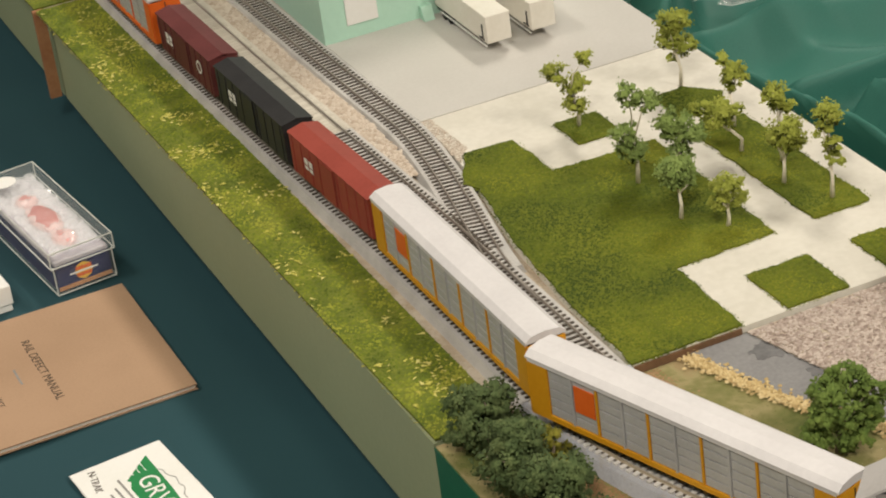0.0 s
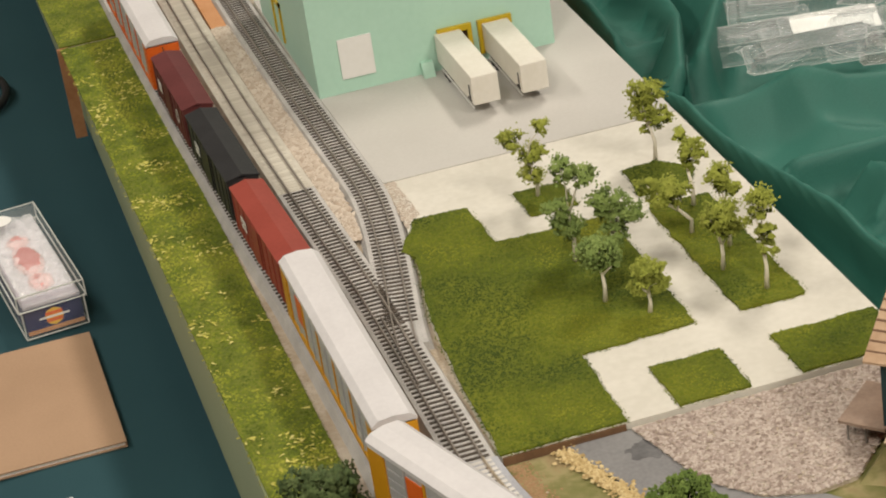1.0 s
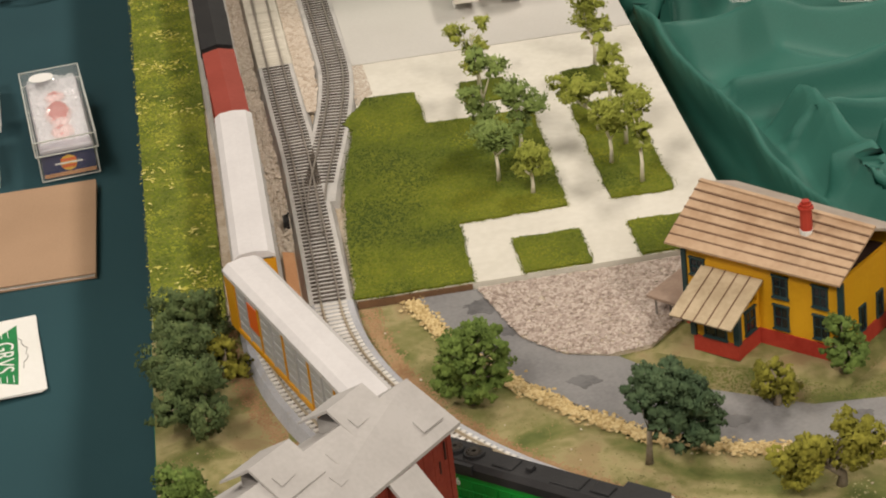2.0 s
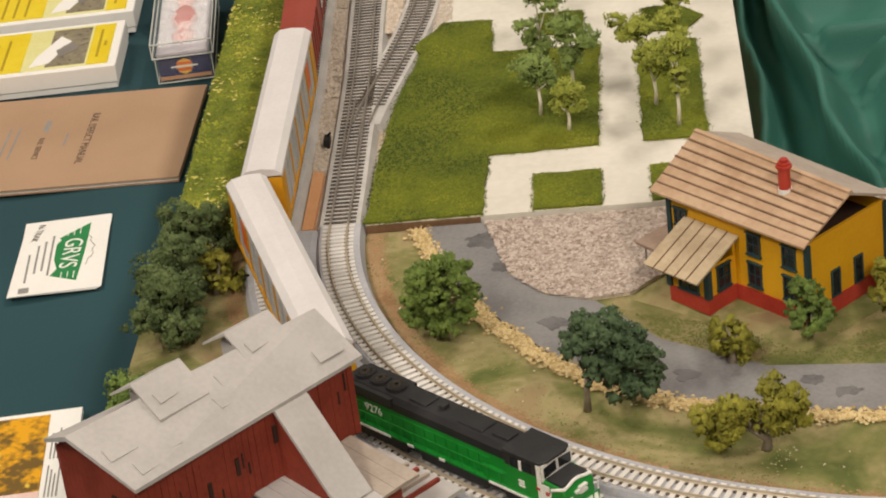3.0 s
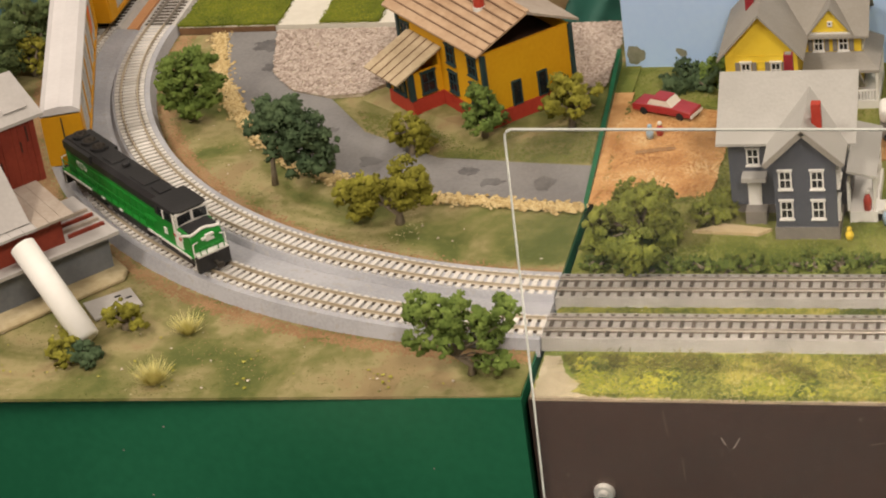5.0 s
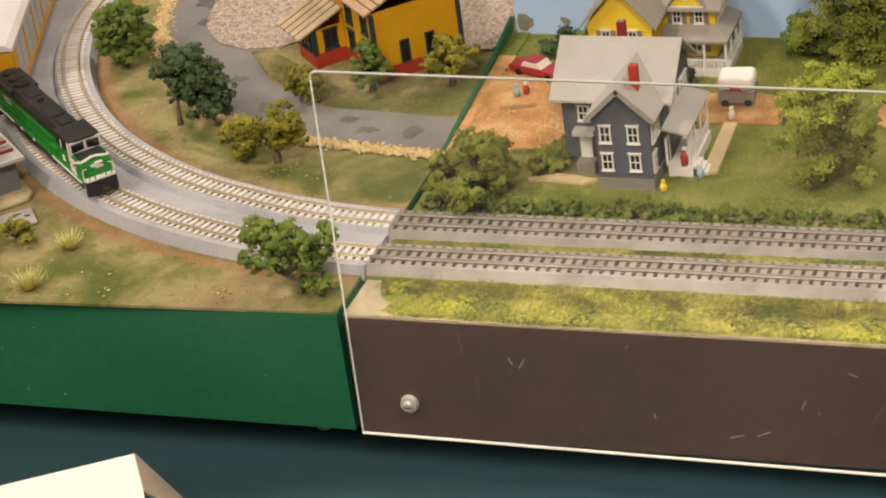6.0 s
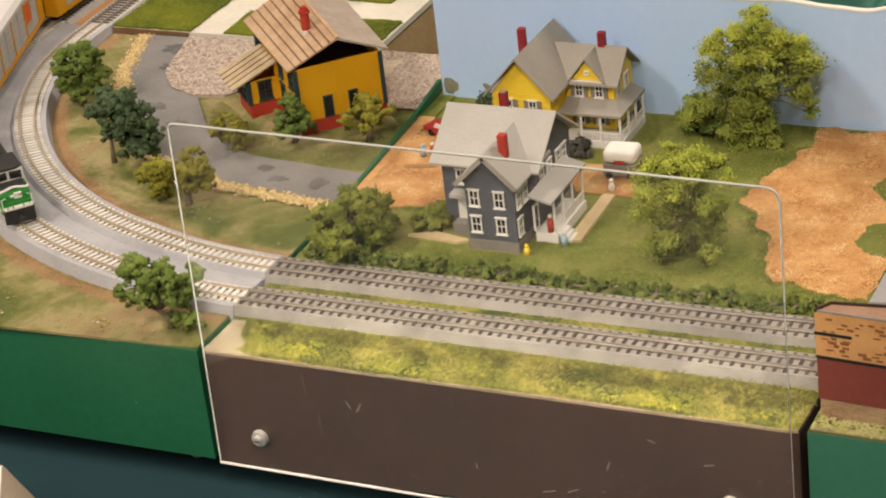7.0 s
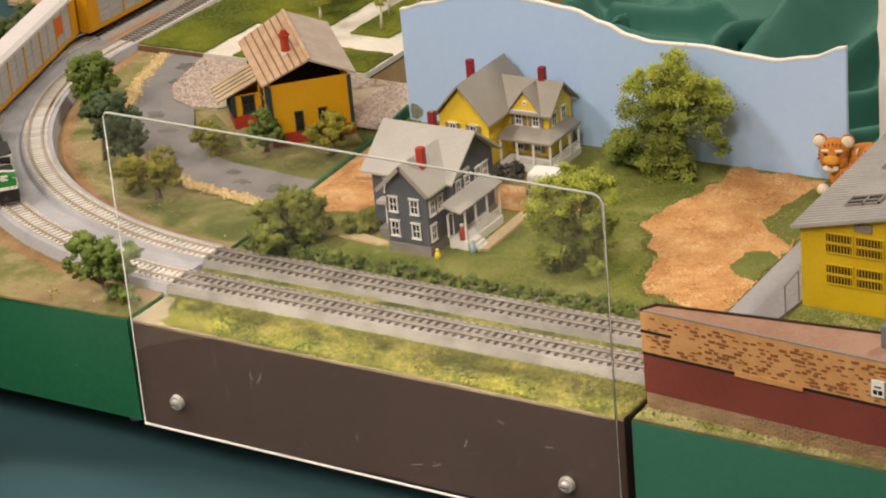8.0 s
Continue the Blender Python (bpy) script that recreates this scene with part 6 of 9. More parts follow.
def on_track(s):
    """A point of the outer track: s metres past the seam of the corner, where the curve begins."""
    arc_len = R_OUT * math.pi / 2
    if s < 0:
        return Vector((-R_OUT + drift(-s), -s, 0))
    if s < arc_len:
        a = math.pi + s / R_OUT
        lift = 0.0020 * min(1.0, 5.0 * min(s / arc_len, 1 - s / arc_len))
        return Vector((R_OUT * math.cos(a), R_OUT * math.sin(a), lift))
    return Vector((s - arc_len, -R_OUT, 0))


def seat(s, half):
    a, b = on_track(s + half), on_track(s - half)
    d = a - b
    c = (a + b) / 2
    return Matrix.Translation((c.x, c.y, RAIL_TOP + c.z)) @ Matrix.Rotation(math.atan2(d.y, d.x), 4, "Z")


def rolling(name, label, s, half):
    t = new(name)
    t.empty_display_size = 0.01
    t.matrix_world = seat(s, half)
    return tagged(t, label, "locomotive" if name == "locomotive" else "railway car", "cars of the train")


def bogie(parent, x, axles, length, material):
    bm = bmesh.new()
    for s in (-1, 1):
        box(bm, x - length / 2, x + length / 2, s * 0.0062 - 0.0006, s * 0.0062 + 0.0006, 0.0018, 0.0042)
    box(bm, x - 0.002, x + 0.002, -0.0060, 0.0060, 0.0030, 0.0050)
    tr = part("truck", bm, material, parent)
    for k in range(axles):
        ax = x + (k - (axles - 1) / 2) * length / axles
        bm = bmesh.new()
        for s in (-1, 1):
            tube(bm, [(ax, s * 0.0036, 0.0029), (ax, s * 0.0054, 0.0029)], 0.0030, 14)
        tube(bm, [(ax, -0.0040, 0.0029), (ax, 0.0040, 0.0029)], 0.0006, 6)
        part("wheelset", bm, STEEL_DK, tr)


def coupler(parent, x, s):
    bm = bmesh.new()
    box(bm, x, x + s * 0.0050, -0.0007, 0.0007, 0.0042, 0.0056) if s > 0 else box(bm, x - 0.0050, x, -0.0007, 0.0007, 0.0042, 0.0056)
    e = x + s * 0.0048
    box(bm, min(e, e + s * 0.0018), max(e, e + s * 0.0018), -0.0014, 0.0014, 0.0038, 0.0060)
    part("coupler", bm, STEEL_DK, parent)


def text_on(parent, words, m, size, material, name="lettering"):
    cu = bpy.data.curves.new(name, "FONT")
    cu.body, cu.size, cu.extrude = words, size, 0.00008
    cu.align_x, cu.align_y = "CENTER", "CENTER"
    cu.materials.append(material)
    ob = new(name, cu)
    ob.parent = parent
    ob.matrix_local = m
    return ob


def side(x, y, z, s):
    """A pose for lettering on a car's side: s = -1 faces -y, 1 faces +y."""
    return pose(x, y, z, 90, 0, 0 if s < 0 else 180)


loco = rolling("locomotive", "green and black diesel locomotive with white striped cab", 0.2634, 0.043)
part("frame", bbox(-0.0655, 0.0645, -0.0088, 0.0088, 0.0062, 0.0085), LOCO_BLACK, loco)
part("fuel_tank", bevelled(bbox(-0.020, 0.018, -0.0075, 0.0075, 0.0015, 0.0062), 0.0010), LOCO_BLACK, loco)
bogie(loco, -0.043, 3, 0.030, LOCO_BLACK)
bogie(loco, 0.043, 3, 0.030, LOCO_BLACK)
part("walkway", bbox(-0.0655, 0.0645, -0.0092, 0.0092, 0.0085, 0.0094), LOCO_GREEN, loco)
part("hood", bbox(-0.0620, 0.0315, -0.0070, 0.0070, 0.0094, 0.0205), LOCO_GREEN, loco, "green long hood")
bm = bmesh.new()
prof = [(-0.0071, 0.0205), (0.0071, 0.0205), (0.0073, 0.0245), (0.0055, 0.0268), (-0.0055, 0.0268), (-0.0073, 0.0245)]
r0 = [bm.verts.new((-0.0622, y, z)) for y, z in prof]
r1 = [bm.verts.new((0.0315, y, z)) for y, z in prof]
bm.faces.new(r0), bm.faces.new(r1)
for i in range(6):
    bm.faces.new((r0[i], r0[(i + 1) % 6], r1[(i + 1) % 6], r1[i]))
part("hood_top", bm, LOCO_BLACK, loco, "black upper hood")
part("radiator", bbox(-0.0615, -0.0335, -0.0080, 0.0080, 0.0222, 0.0262), LOCO_BLACK, loco)
for x in (-0.056, -0.0465, -0.037):
    bm = bmesh.new()
    tube(bm, [(x, 0, 0.0262), (x, 0, 0.0282)], [0.0046, 0.0043], 20)
    fan = part("fan", bm, LOCO_BLACK, loco, "round black roof fan")
    bm = bmesh.new()
    tube(bm, [(x, 0, 0.0282), (x, 0, 0.0284)], 0.0034, 20)
    for k in range(8):
        a = k * math.pi / 8
        box(bm, -0.0032, 0.0032, -0.00025, 0.00025, 0.0284, 0.0287, Matrix.Translation((x, 0, 0)) @ Matrix.Rotation(a, 4, "Z"))
    part("grille", bm, STEEL_DK, fan)
for b in ((-0.026, -0.016, -0.004, 0.004, 0.0268, 0.0276), (-0.011, -0.008, -0.0018, 0.0018, 0.0268, 0.0288), (0.002, 0.016, -0.0045, 0.0045, 0.0268, 0.0275), (0.020, 0.029, -0.0032, 0.0032, 0.0268, 0.0277)):
    part("roof_hatch", bevelled(bbox(*b), 0.0003), LOCO_BLACK, loco)
part("equipment_box", bbox(0.0180, 0.0315, -0.0082, 0.0082, 0.0094, 0.0150), LOCO_GREEN, loco)
for k in range(13):
    x = -0.0585 + 0.0062 * k
    for s in (-1, 1):
        part("hood_door", bbox(x, x + 0.0056, s * 0.0072 - 0.0002, s * 0.0072 + 0.0002, 0.0105, 0.0185), LOCO_GREEN, loco)
bm = bbox(0.0315, 0.0505, -0.0086, 0.0086, 0.0094, 0.0205)
part("cab", bm, LOCO_GREEN, loco, "green cab side")
bm = bmesh.new()
prism(bm, [(0.0315, -0.0086), (0.0490, -0.0086), (0.0505, -0.0050), (0.0505, 0.0050), (0.0490, 0.0086), (0.0315, 0.0086)], 0.0205, 0.0262)
part("cab_top", bm, LOCO_BLACK, loco, "black upper cab")
bm = bmesh.new()
prism(bm, [(0.0305, -0.0090), (0.0500, -0.0090), (0.0522, -0.0052), (0.0522, 0.0052), (0.0500, 0.0090), (0.0305, 0.0090)], 0.0262, 0.0276)
part("cab_roof", bevelled(bm, 0.0003), LOCO_BLACK, loco)
for s in (-1, 1):
    part("side_window", bbox(0.0350, 0.0455, s * 0.0087 - 0.0002, s * 0.0087 + 0.0002, 0.0208, 0.0248), PANE, loco)
    part("window_post", bbox(0.0395, 0.0408, s * 0.0089 - 0.0002, s * 0.0089 + 0.0002, 0.0206, 0.0250), TRIM_WHITE, loco)
# white faced front with two panes, and the nose
bm = bmesh.new()
fr = [(0.0508, -0.0084, 0.0190), (0.0508, 0.0084, 0.0190), (0.0508, 0.0084, 0.0262), (0.0508, 0.0, 0.0268), (0.0508, -0.0084, 0.0262)]
f0, f1 = [bm.verts.new(p) for p in fr], [bm.verts.new((p[0] + 0.0008, p[1], p[2])) for p in fr]
bm.faces.new(f0), bm.faces.new(f1)
for i in range(5):
    bm.faces.new((f0[i], f0[(i + 1) % 5], f1[(i + 1) % 5], f1[i]))
part("front_frame", bm, TRIM_WHITE, loco, "white painted windscreen surround")
for s in (-1, 1):
    bm = bmesh.new()
    q = [(0.0517, s * 0.0008, 0.0213), (0.0517, s * 0.0076, 0.0205), (0.0517, s * 0.0076, 0.0250), (0.0517, s * 0.0008, 0.0256)]
    v0, v1 = [bm.verts.new(p) for p in q], [bm.verts.new((0.0520, p[1], p[2])) for p in q]
    bm.faces.new(v0), bm.faces.new(v1)
    for i in range(4):
        bm.faces.new((v0[i], v0[(i + 1) % 4], v1[(i + 1) % 4], v1[i]))
    part("windscreen", bm, PANE, loco)
    part("white_stripe", bbox(0.0488, 0.0508, s * 0.0088 - 0.0002, s * 0.0088 + 0.0002, 0.0098, 0.0262), TRIM_WHITE, loco, "white cab stripe")
    bm = bbox(0.0482, 0.0502, s * 0.0091 - 0.0001, s * 0.0091 + 0.0001, 0.0150, 0.0162)
    part("flag_decal", bm, BRICK_RED, loco)
bm = bmesh.new()
nose = [(0.0505, 0.0094), (0.0632, 0.0094), (0.0628, 0.0165), (0.0612, 0.0188), (0.0520, 0.0196), (0.0505, 0.0196)]
n0, n1 = [bm.verts.new((x, -0.0083, z)) for x, z in nose], [bm.verts.new((x, 0.0083, z)) for x, z in nose]
bm.faces.new(n0), bm.faces.new(n1)
for i in range(6):
    bm.faces.new((n0[i], n0[(i + 1) % 6], n1[(i + 1) % 6], n1[i]))
part("nose", bevelled(bm, 0.0008, 2), LOCO_GREEN, loco, "green short nose")
bm = bmesh.new()
prism(bm, [(0.0518, -0.0072), (0.0604, -0.0072), (0.0610, 0.0), (0.0604, 0.0072), (0.0518, 0.0072)], 0.0190, 0.0201)
part("nose_top", bm, LOCO_BLACK, loco, "black glare panel")
bm = bmesh.new()
tube(bm, [(0.0548, -0.0086, 0.0140), (0.0560, -0.0085, 0.0172), (0.0598, -0.0083, 0.0186), (0.0618, -0.0076, 0.0190), (0.0614, -0.0044, 0.0193), (0.0612, -0.0015, 0.0201), (0.0612, 0.0015, 0.0201), (0.0614, 0.0044, 0.0193), (0.0618, 0.0076, 0.0190), (0.0598, 0.0083, 0.0186), (0.0560, 0.0085, 0.0172), (0.0548, 0.0086, 0.0140)], 0.0007, 6)
part("nose_stripe", bm, TRIM_WHITE, loco, "white stripe round the nose")
for s in (-1, 1):
    part("nose_side", bbox(0.0508, 0.0546, s * 0.0085 - 0.0003, s * 0.0085 + 0.0003, 0.0092, 0.0180), TRIM_WHITE, loco, "white panel before the cab door")
    part("sand_hatch", bbox(0.0530, 0.0552, s * 0.0089 - 0.0001, s * 0.0089 + 0.0001, 0.0140, 0.0156), BRICK_RED, loco, "small red decal")
bm = bmesh.new()
for z, y0, y1, k in ((0.0170, -0.0008, 0.0034, 0.0005), (0.0159, -0.0030, 0.0016, 0.0005), (0.0148, -0.0010, 0.0034, 0.0005)):
    box(bm, 0.0626, 0.0640, y0, y1, z - k, z + k)
part("nose_emblem", bm, TRIM_WHITE, loco, "white emblem bars on the nose")
for y in (-0.0062, -0.0030, 0.0030, 0.0062):
    bm = bmesh.new()
    tube(bm, [(0.0668, y, 0.0100), (0.0668, y, 0.0138)], 0.00028, 5)
    part("stanchion", bm, LOCO_GREEN, loco)
bm = bmesh.new()
tube(bm, [(0.0668, -0.0066, 0.0138), (0.0668, 0.0066, 0.0138)], 0.00030, 5)
part("handrail", bm, LOCO_GREEN, loco)
part("pilot", bevelled(bbox(0.0640, 0.0668, -0.0086, 0.0086, 0.0010, 0.0094), 0.0004), LOCO_BLACK, loco)
part("anti_climber", bbox(0.0632, 0.0672, -0.0080, 0.0080, 0.0094, 0.0102), TRIM_WHITE, loco)
part("rear_pilot", bbox(-0.0675, -0.0650, -0.0086, 0.0086, 0.0010, 0.0094), LOCO_BLACK, loco)
for x, s in ((0.0662, 1), (-0.0670, -1)):
    coupler(loco, x, s)
for s in (-1, 1):
    for x0, x1 in ((-0.064, -0.0345), (-0.0245, -0.021), (-0.006, -0.003), (0.022, 0.063)):
        part("sill_stripe", bbox(x0, x1, s * 0.0094 - 0.0002, s * 0.0094 + 0.0002, 0.0082, 0.0092), TRIM_WHITE, loco, "white sill stripe")
    bm = bmesh.new()
    tube(bm, [(-0.0640, s * 0.0091, 0.0152), (0.0300, s * 0.0091, 0.0152)], 0.00028, 5)
    part("handrail", bm, LOCO_GREEN, loco)
    for k in range(14):
        x = -0.0630 + 0.0070 * k
        bm = bmesh.new()
        tube(bm, [(x, s * 0.0091, 0.0094), (x, s * 0.0091, 0.0152)], 0.00026, 5)
        part("stanchion", bm, LOCO_GREEN, loco)
    for x in (0.0645, -0.0655):
        bm = bmesh.new()
        tube(bm, [(x, s * 0.0084, 0.0015), (x, s * 0.0084, 0.0155), (x, s * 0.0060, 0.0160)], 0.00035, 5)
        part("grab_iron", bm, TRIM_WHITE, loco)
    text_on(loco, "9276", side(-0.0450, s * 0.0076, 0.0172, s), 0.0052, TRIM_WHITE, "road_number")
    bm = bmesh.new()
    for z, w in ((0.0152, 0.0030), (0.0140, 0.0026), (0.0128, 0.0032)):
        box(bm, 0.0400 - w / 2, 0.0400 + w / 2, s * 0.0088 - 0.0002, s * 0.0088 + 0.0002, z, z + 0.0006)
    part("cab_emblem", bm, TRIM_WHITE, loco)


def autorack(s, end_mat, label):
    c = rolling("autorack", label, s, 0.058)
    h = 0.0850
    part("underframe", bbox(-h, h, -0.0080, 0.0080, 0.0042, 0.0062), STEEL_DK, c)
    part("core", bbox(-h + 0.001, h - 0.001, -0.0088, 0.0088, 0.0062, 0.0330), SILVER, c, "silver inner shell")
    bogie(c, -0.058, 2, 0.020, STEEL_DK)
    bogie(c, 0.058, 2, 0.020, STEEL_DK)
    for sd in (-1, 1):
        part("side_sill", bbox(-h, h, sd * 0.0095 - 0.0006, sd * 0.0095 + 0.0006, 0.0052, 0.0078), end_mat, c)
        part("top_rail", bbox(-h, h, sd * 0.0095 - 0.0006, sd * 0.0095 + 0.0006, 0.0318, 0.0332), RACK_ROOF, c)
        for k in range(10):
            x0 = -0.0740 + 0.0148 * k
            bm = bmesh.new()
            for j in range(5):
                box(bm, x0 + 0.0010, x0 + 0.0138, sd * 0.0091 - 0.0003, sd * 0.0091 + 0.0003, 0.0083 + 0.0047 * j, 0.0122 + 0.0047 * j)
            part("side_panel", bm, SILVER, c)
            part("post", bbox(x0 - 0.0005, x0 + 0.0005, sd * 0.0095 - 0.0005, sd * 0.0095 + 0.0005, 0.0078, 0.0318), end_mat if k % 2 == 0 else SILVER, c)
        for e in (-1, 1):
            x0, x1 = sorted((e * 0.0742, e * h))
            part("corner_panel", bbox(x0, x1, sd * 0.0094 - 0.0007, sd * 0.0094 + 0.0007, 0.0078, 0.0318), end_mat, c, "yellow corner panel")
        x0 = -0.0740 + 0.0148
        part("placard", bbox(x0 + 0.0015, x0 + 0.0135, sd * 0.0097 - 0.0002, sd * 0.0097 + 0.0002, 0.0160, 0.0290), ORANGE, c, "orange placard panel")
    for e in (-1, 1):
        x0, x1 = sorted((e * h, e * (h + 0.0012)))
        dr = part("end_door", bbox(x0, x1, -0.0096, 0.0096, 0.0052, 0.0318), end_mat, c, "flat end doors")
        bm = bmesh.new()
        box(bm, min(e * (h + 0.0012), e * (h + 0.0015)), max(e * (h + 0.0012), e * (h + 0.0015)), -0.0003, 0.0003, 0.006, 0.031)
        part("door_seam", bm, STEEL_DK, dr)
        coupler(c, e * h, e)
    bm = bmesh.new()
    prof = [(-0.0101, 0.0330), (0.0101, 0.0330), (0.0101, 0.0340), (0.0070, 0.0364), (0.0, 0.0372), (-0.0070, 0.0364), (-0.0101, 0.0340)]
    r0, r1 = [bm.verts.new((-h - 0.0012, y, z)) for y, z in prof], [bm.verts.new((h + 0.0012, y, z)) for y, z in prof]
    bm.faces.new(r0), bm.faces.new(r1)
    for i in range(7):
        bm.faces.new((r0[i], r0[(i + 1) % 7], r1[(i + 1) % 7], r1[i]))
    part("roof", bm, RACK_ROOF, c, "smooth white roof")
    return c


def boxcar(s, length, paint, label, emblem=None, height=0.0290):
    h = length / 2
    c = rolling("boxcar", label, s, h - 0.017)
    part("body", bbox(-h, h, -0.0088, 0.0088, 0.0060, height), paint, c)
    part("underframe", bbox(-h, h, -0.0070, 0.0070, 0.0042, 0.0060), STEEL_DK, c)
    bogie(c, -h + 0.017, 2, 0.018, STEEL_DK)
    bogie(c, h - 0.017, 2, 0.018, STEEL_DK)
    bm = bmesh.new()
    gable_slab(bm, -h - 0.0006, h + 0.0006, -0.0093, 0.0093, height, height + 0.0022, 0.0008)
    part("roof", bm, paint, c)
    for sd in (-1, 1):
        for k in range(9):
            x = -h + 0.004 + (length - 0.008) * k / 8
            part("rib", bbox(x - 0.0005, x + 0.0005, sd * 0.0090 - 0.0003, sd * 0.0090 + 0.0003, 0.0062, height), paint, c)
        part("door", bbox(-0.008, 0.008, sd * 0.0094 - 0.0003, sd * 0.0094 + 0.0003, 0.0068, height - 0.0010), paint, c)
        bm = bmesh.new()
        for x in (-0.030, -0.024):
            box(bm, x, x + 0.0042, sd * 0.0095 - 0.0001, sd * 0.0095 + 0.0001, 0.0150, 0.0170)
            box(bm, x, x + 0.0042, sd * 0.0095 - 0.0001, sd * 0.0095 + 0.0001, 0.0180, 0.0215)
        part("lettering_bar", bm, TRIM_WHITE, c)
        if emblem:
            bm = bmesh.new()
            for k in range(16):
                a0, a1 = k * math.pi / 8, (k + 1) * math.pi / 8
                ring = [(0.026 + r * math.cos(a), sd * 0.0095 + d, 0.0185 + r * math.sin(a)) for a in (a0, a1) for r in (0.0028, 0.0042) for d in (-0.0001, 0.0001)]
                v = [bm.verts.new(p) for p in ring]
                for f in ((0, 2, 6, 4), (1, 5, 7, 3)):
                    bm.faces.new([v[i] for i in f])
            part("round_emblem", bm, emblem, c)
    for e in (-1, 1):
        coupler(c, e * h, e)
    return c


autorack(0.1025, RACK_YEL, "silver and yellow autorack with white roof")
autorack(-0.0765, RACK_YEL, "silver and yellow autorack with white roof")
boxcar(-0.2200, 0.100, CAR_RED, "plain red boxcar on the outer track")
boxcar(-0.3280, 0.100, LOCO_BLACK, "black boxcar with white lettering bars")
boxcar(-0.4310, 0.090, CAR_MAROON, "maroon boxcar with pale round emblem", TRIM_WHITE)
autorack(-0.5700, ORANGE, "silver and orange autorack with white roof")

# ---- spur track and turnout details ----
RUBBLE = island_mat("grey_rubble", [(0.20, 0.16, 0.11), (0.32, 0.27, 0.20), (0.46, 0.41, 0.34)], rough=0.95)
SPUR = []
for i in range(29):
    f = i / 28
    p0, p1, p2 = Vector((-0.366, -0.2435)), Vector((-0.305, -0.292)), Vector((-0.2545, -0.3600))
    q = p0 * (1 - f) ** 2 + p1 * 2 * f * (1 - f) + p2 * f * f
    d = (p1 - p0) * (1 - f) + (p2 - p1) * f
    SPUR.append((q.x, q.y, 0, math.atan2(d.y, d.x)))
spur = track("spur_track", "short curved spur with dark ties and bright rails", SPUR, TIE_MESH_G, spacing=0.0038, fill=BED_LIGHT)
for k, (a, turn) in enumerate(((0.0016, 4), (0.0060, -9))):
    x, y, q, h = SPUR[-1]
    o = new("tie", TIE_MESH_G)
    o.parent = spur
    o.matrix_local = Matrix.Translation((x + a * math.cos(h) * 0.5, y + a * math.sin(h) * 0.5, TIE_Z - 0.0002 * k)) @ Matrix.Rotation(h + radians(turn), 4, "Z")
scatter("rubble", [(-0.368, -0.345), (-0.340, -0.330), (-0.322, -0.312), (-0.326, -0.300), (-0.350, -0.290), (-0.368, -0.300)], 520, DECK + 0.0002, 0.0008, RUBBLE, "pale rubble round the pier of the mine", 0.6, clump=0.8, freq=60, cut=0.45)
scatter("rubble", [(-0.300, -0.280), (-0.278, -0.265), (-0.268, -0.275), (-0.286, -0.297)], 350, DECK + 0.0006, 0.0010, RUBBLE, "pale rubble beside the mine wall", 0.7)
ground("cork_strip", [(-0.3015, 0.002), (-0.2955, 0.002), (-0.2955, 0.064), (-0.3015, 0.067)], DECK, DECK + 0.0030, CORK, "bare orange cork strip between the tracks")
ground("cork_strip", rect(-0.2825, -0.2725, 0.585, 0.66), DECK, DECK + 0.0032, CORK, "bare orange cork strip at the far seam")
tm = thing("switch_machine", "small black switch lever beside the turnout", "switch lever", -0.297, 0.100, DECK + 0.0047)
part("base", bbox(-0.0016, 0.0016, -0.004, 0.004, -0.0047, 0.0012), BLACK, tm)
bm = bmesh.new()
tube(bm, [(0, 0.002, 0.001), (0.002, 0.002, 0.003)], 0.0006, 6)
part("lever", bm, BLACK, tm)
bm = bmesh.new()
for s in (-1, 1):
    line = [(-0.2825 + s * 0.0030 + 0.0010 * i / 10, 0.075 + 0.010 * i, TIE_Z + 0.0001, math.pi / 2) for i in range(8)]
    sweep(bm, line, [(-0.0004, 0), (-0.0003, 0.0017), (0.0003, 0.0017), (0.0004, 0)])
tagged(part("guard_rail", bm, RAIL), "steel guard and switch rails of the turnout", "guard rail")
STRIP_POLY = [(-0.3695 + splay(0.002), 0.002), (-0.333, 0.002), (-0.3345, 0.3), (-0.3395, 0.6155), (-0.3695 + splay(0.6155), 0.6155)]
scatter("strip_turf", STRIP_POLY, 12000, DECK + 0.0012, 0.0009, STRIP_BITS, "loose green and yellow turf flock", 0.5)
scatter("straw_flakes", STRIP_POLY, 7000, DECK + 0.0019, 0.0008, STRAW_FLAKE, "yellow straw flakes in patches on the strip", 0.35, clump=1.3, freq=36, cut=1.25, long=2.2)
scatter("strip_turf", [(-0.3695 + splay(0.6205), 0.6205), (-0.3395, 0.6205), (-0.340, 0.90), (-0.3695 + splay(0.90), 0.90)], 3000, DECK + 0.0012, 0.0009, STRIP_BITS, "loose green turf flock on the far strip", 0.5)
scatter("turf_edge", [(-0.371 + splay(0.002), 0.002), (-0.3685 + splay(0.002), 0.002), (-0.3685 + splay(0.6155), 0.6155), (-0.371 + splay(0.6155), 0.6155)], 1200, DECK, 0.0007, YELLOW_BITS, "pale straw crumbs along the board edge", 0.4)
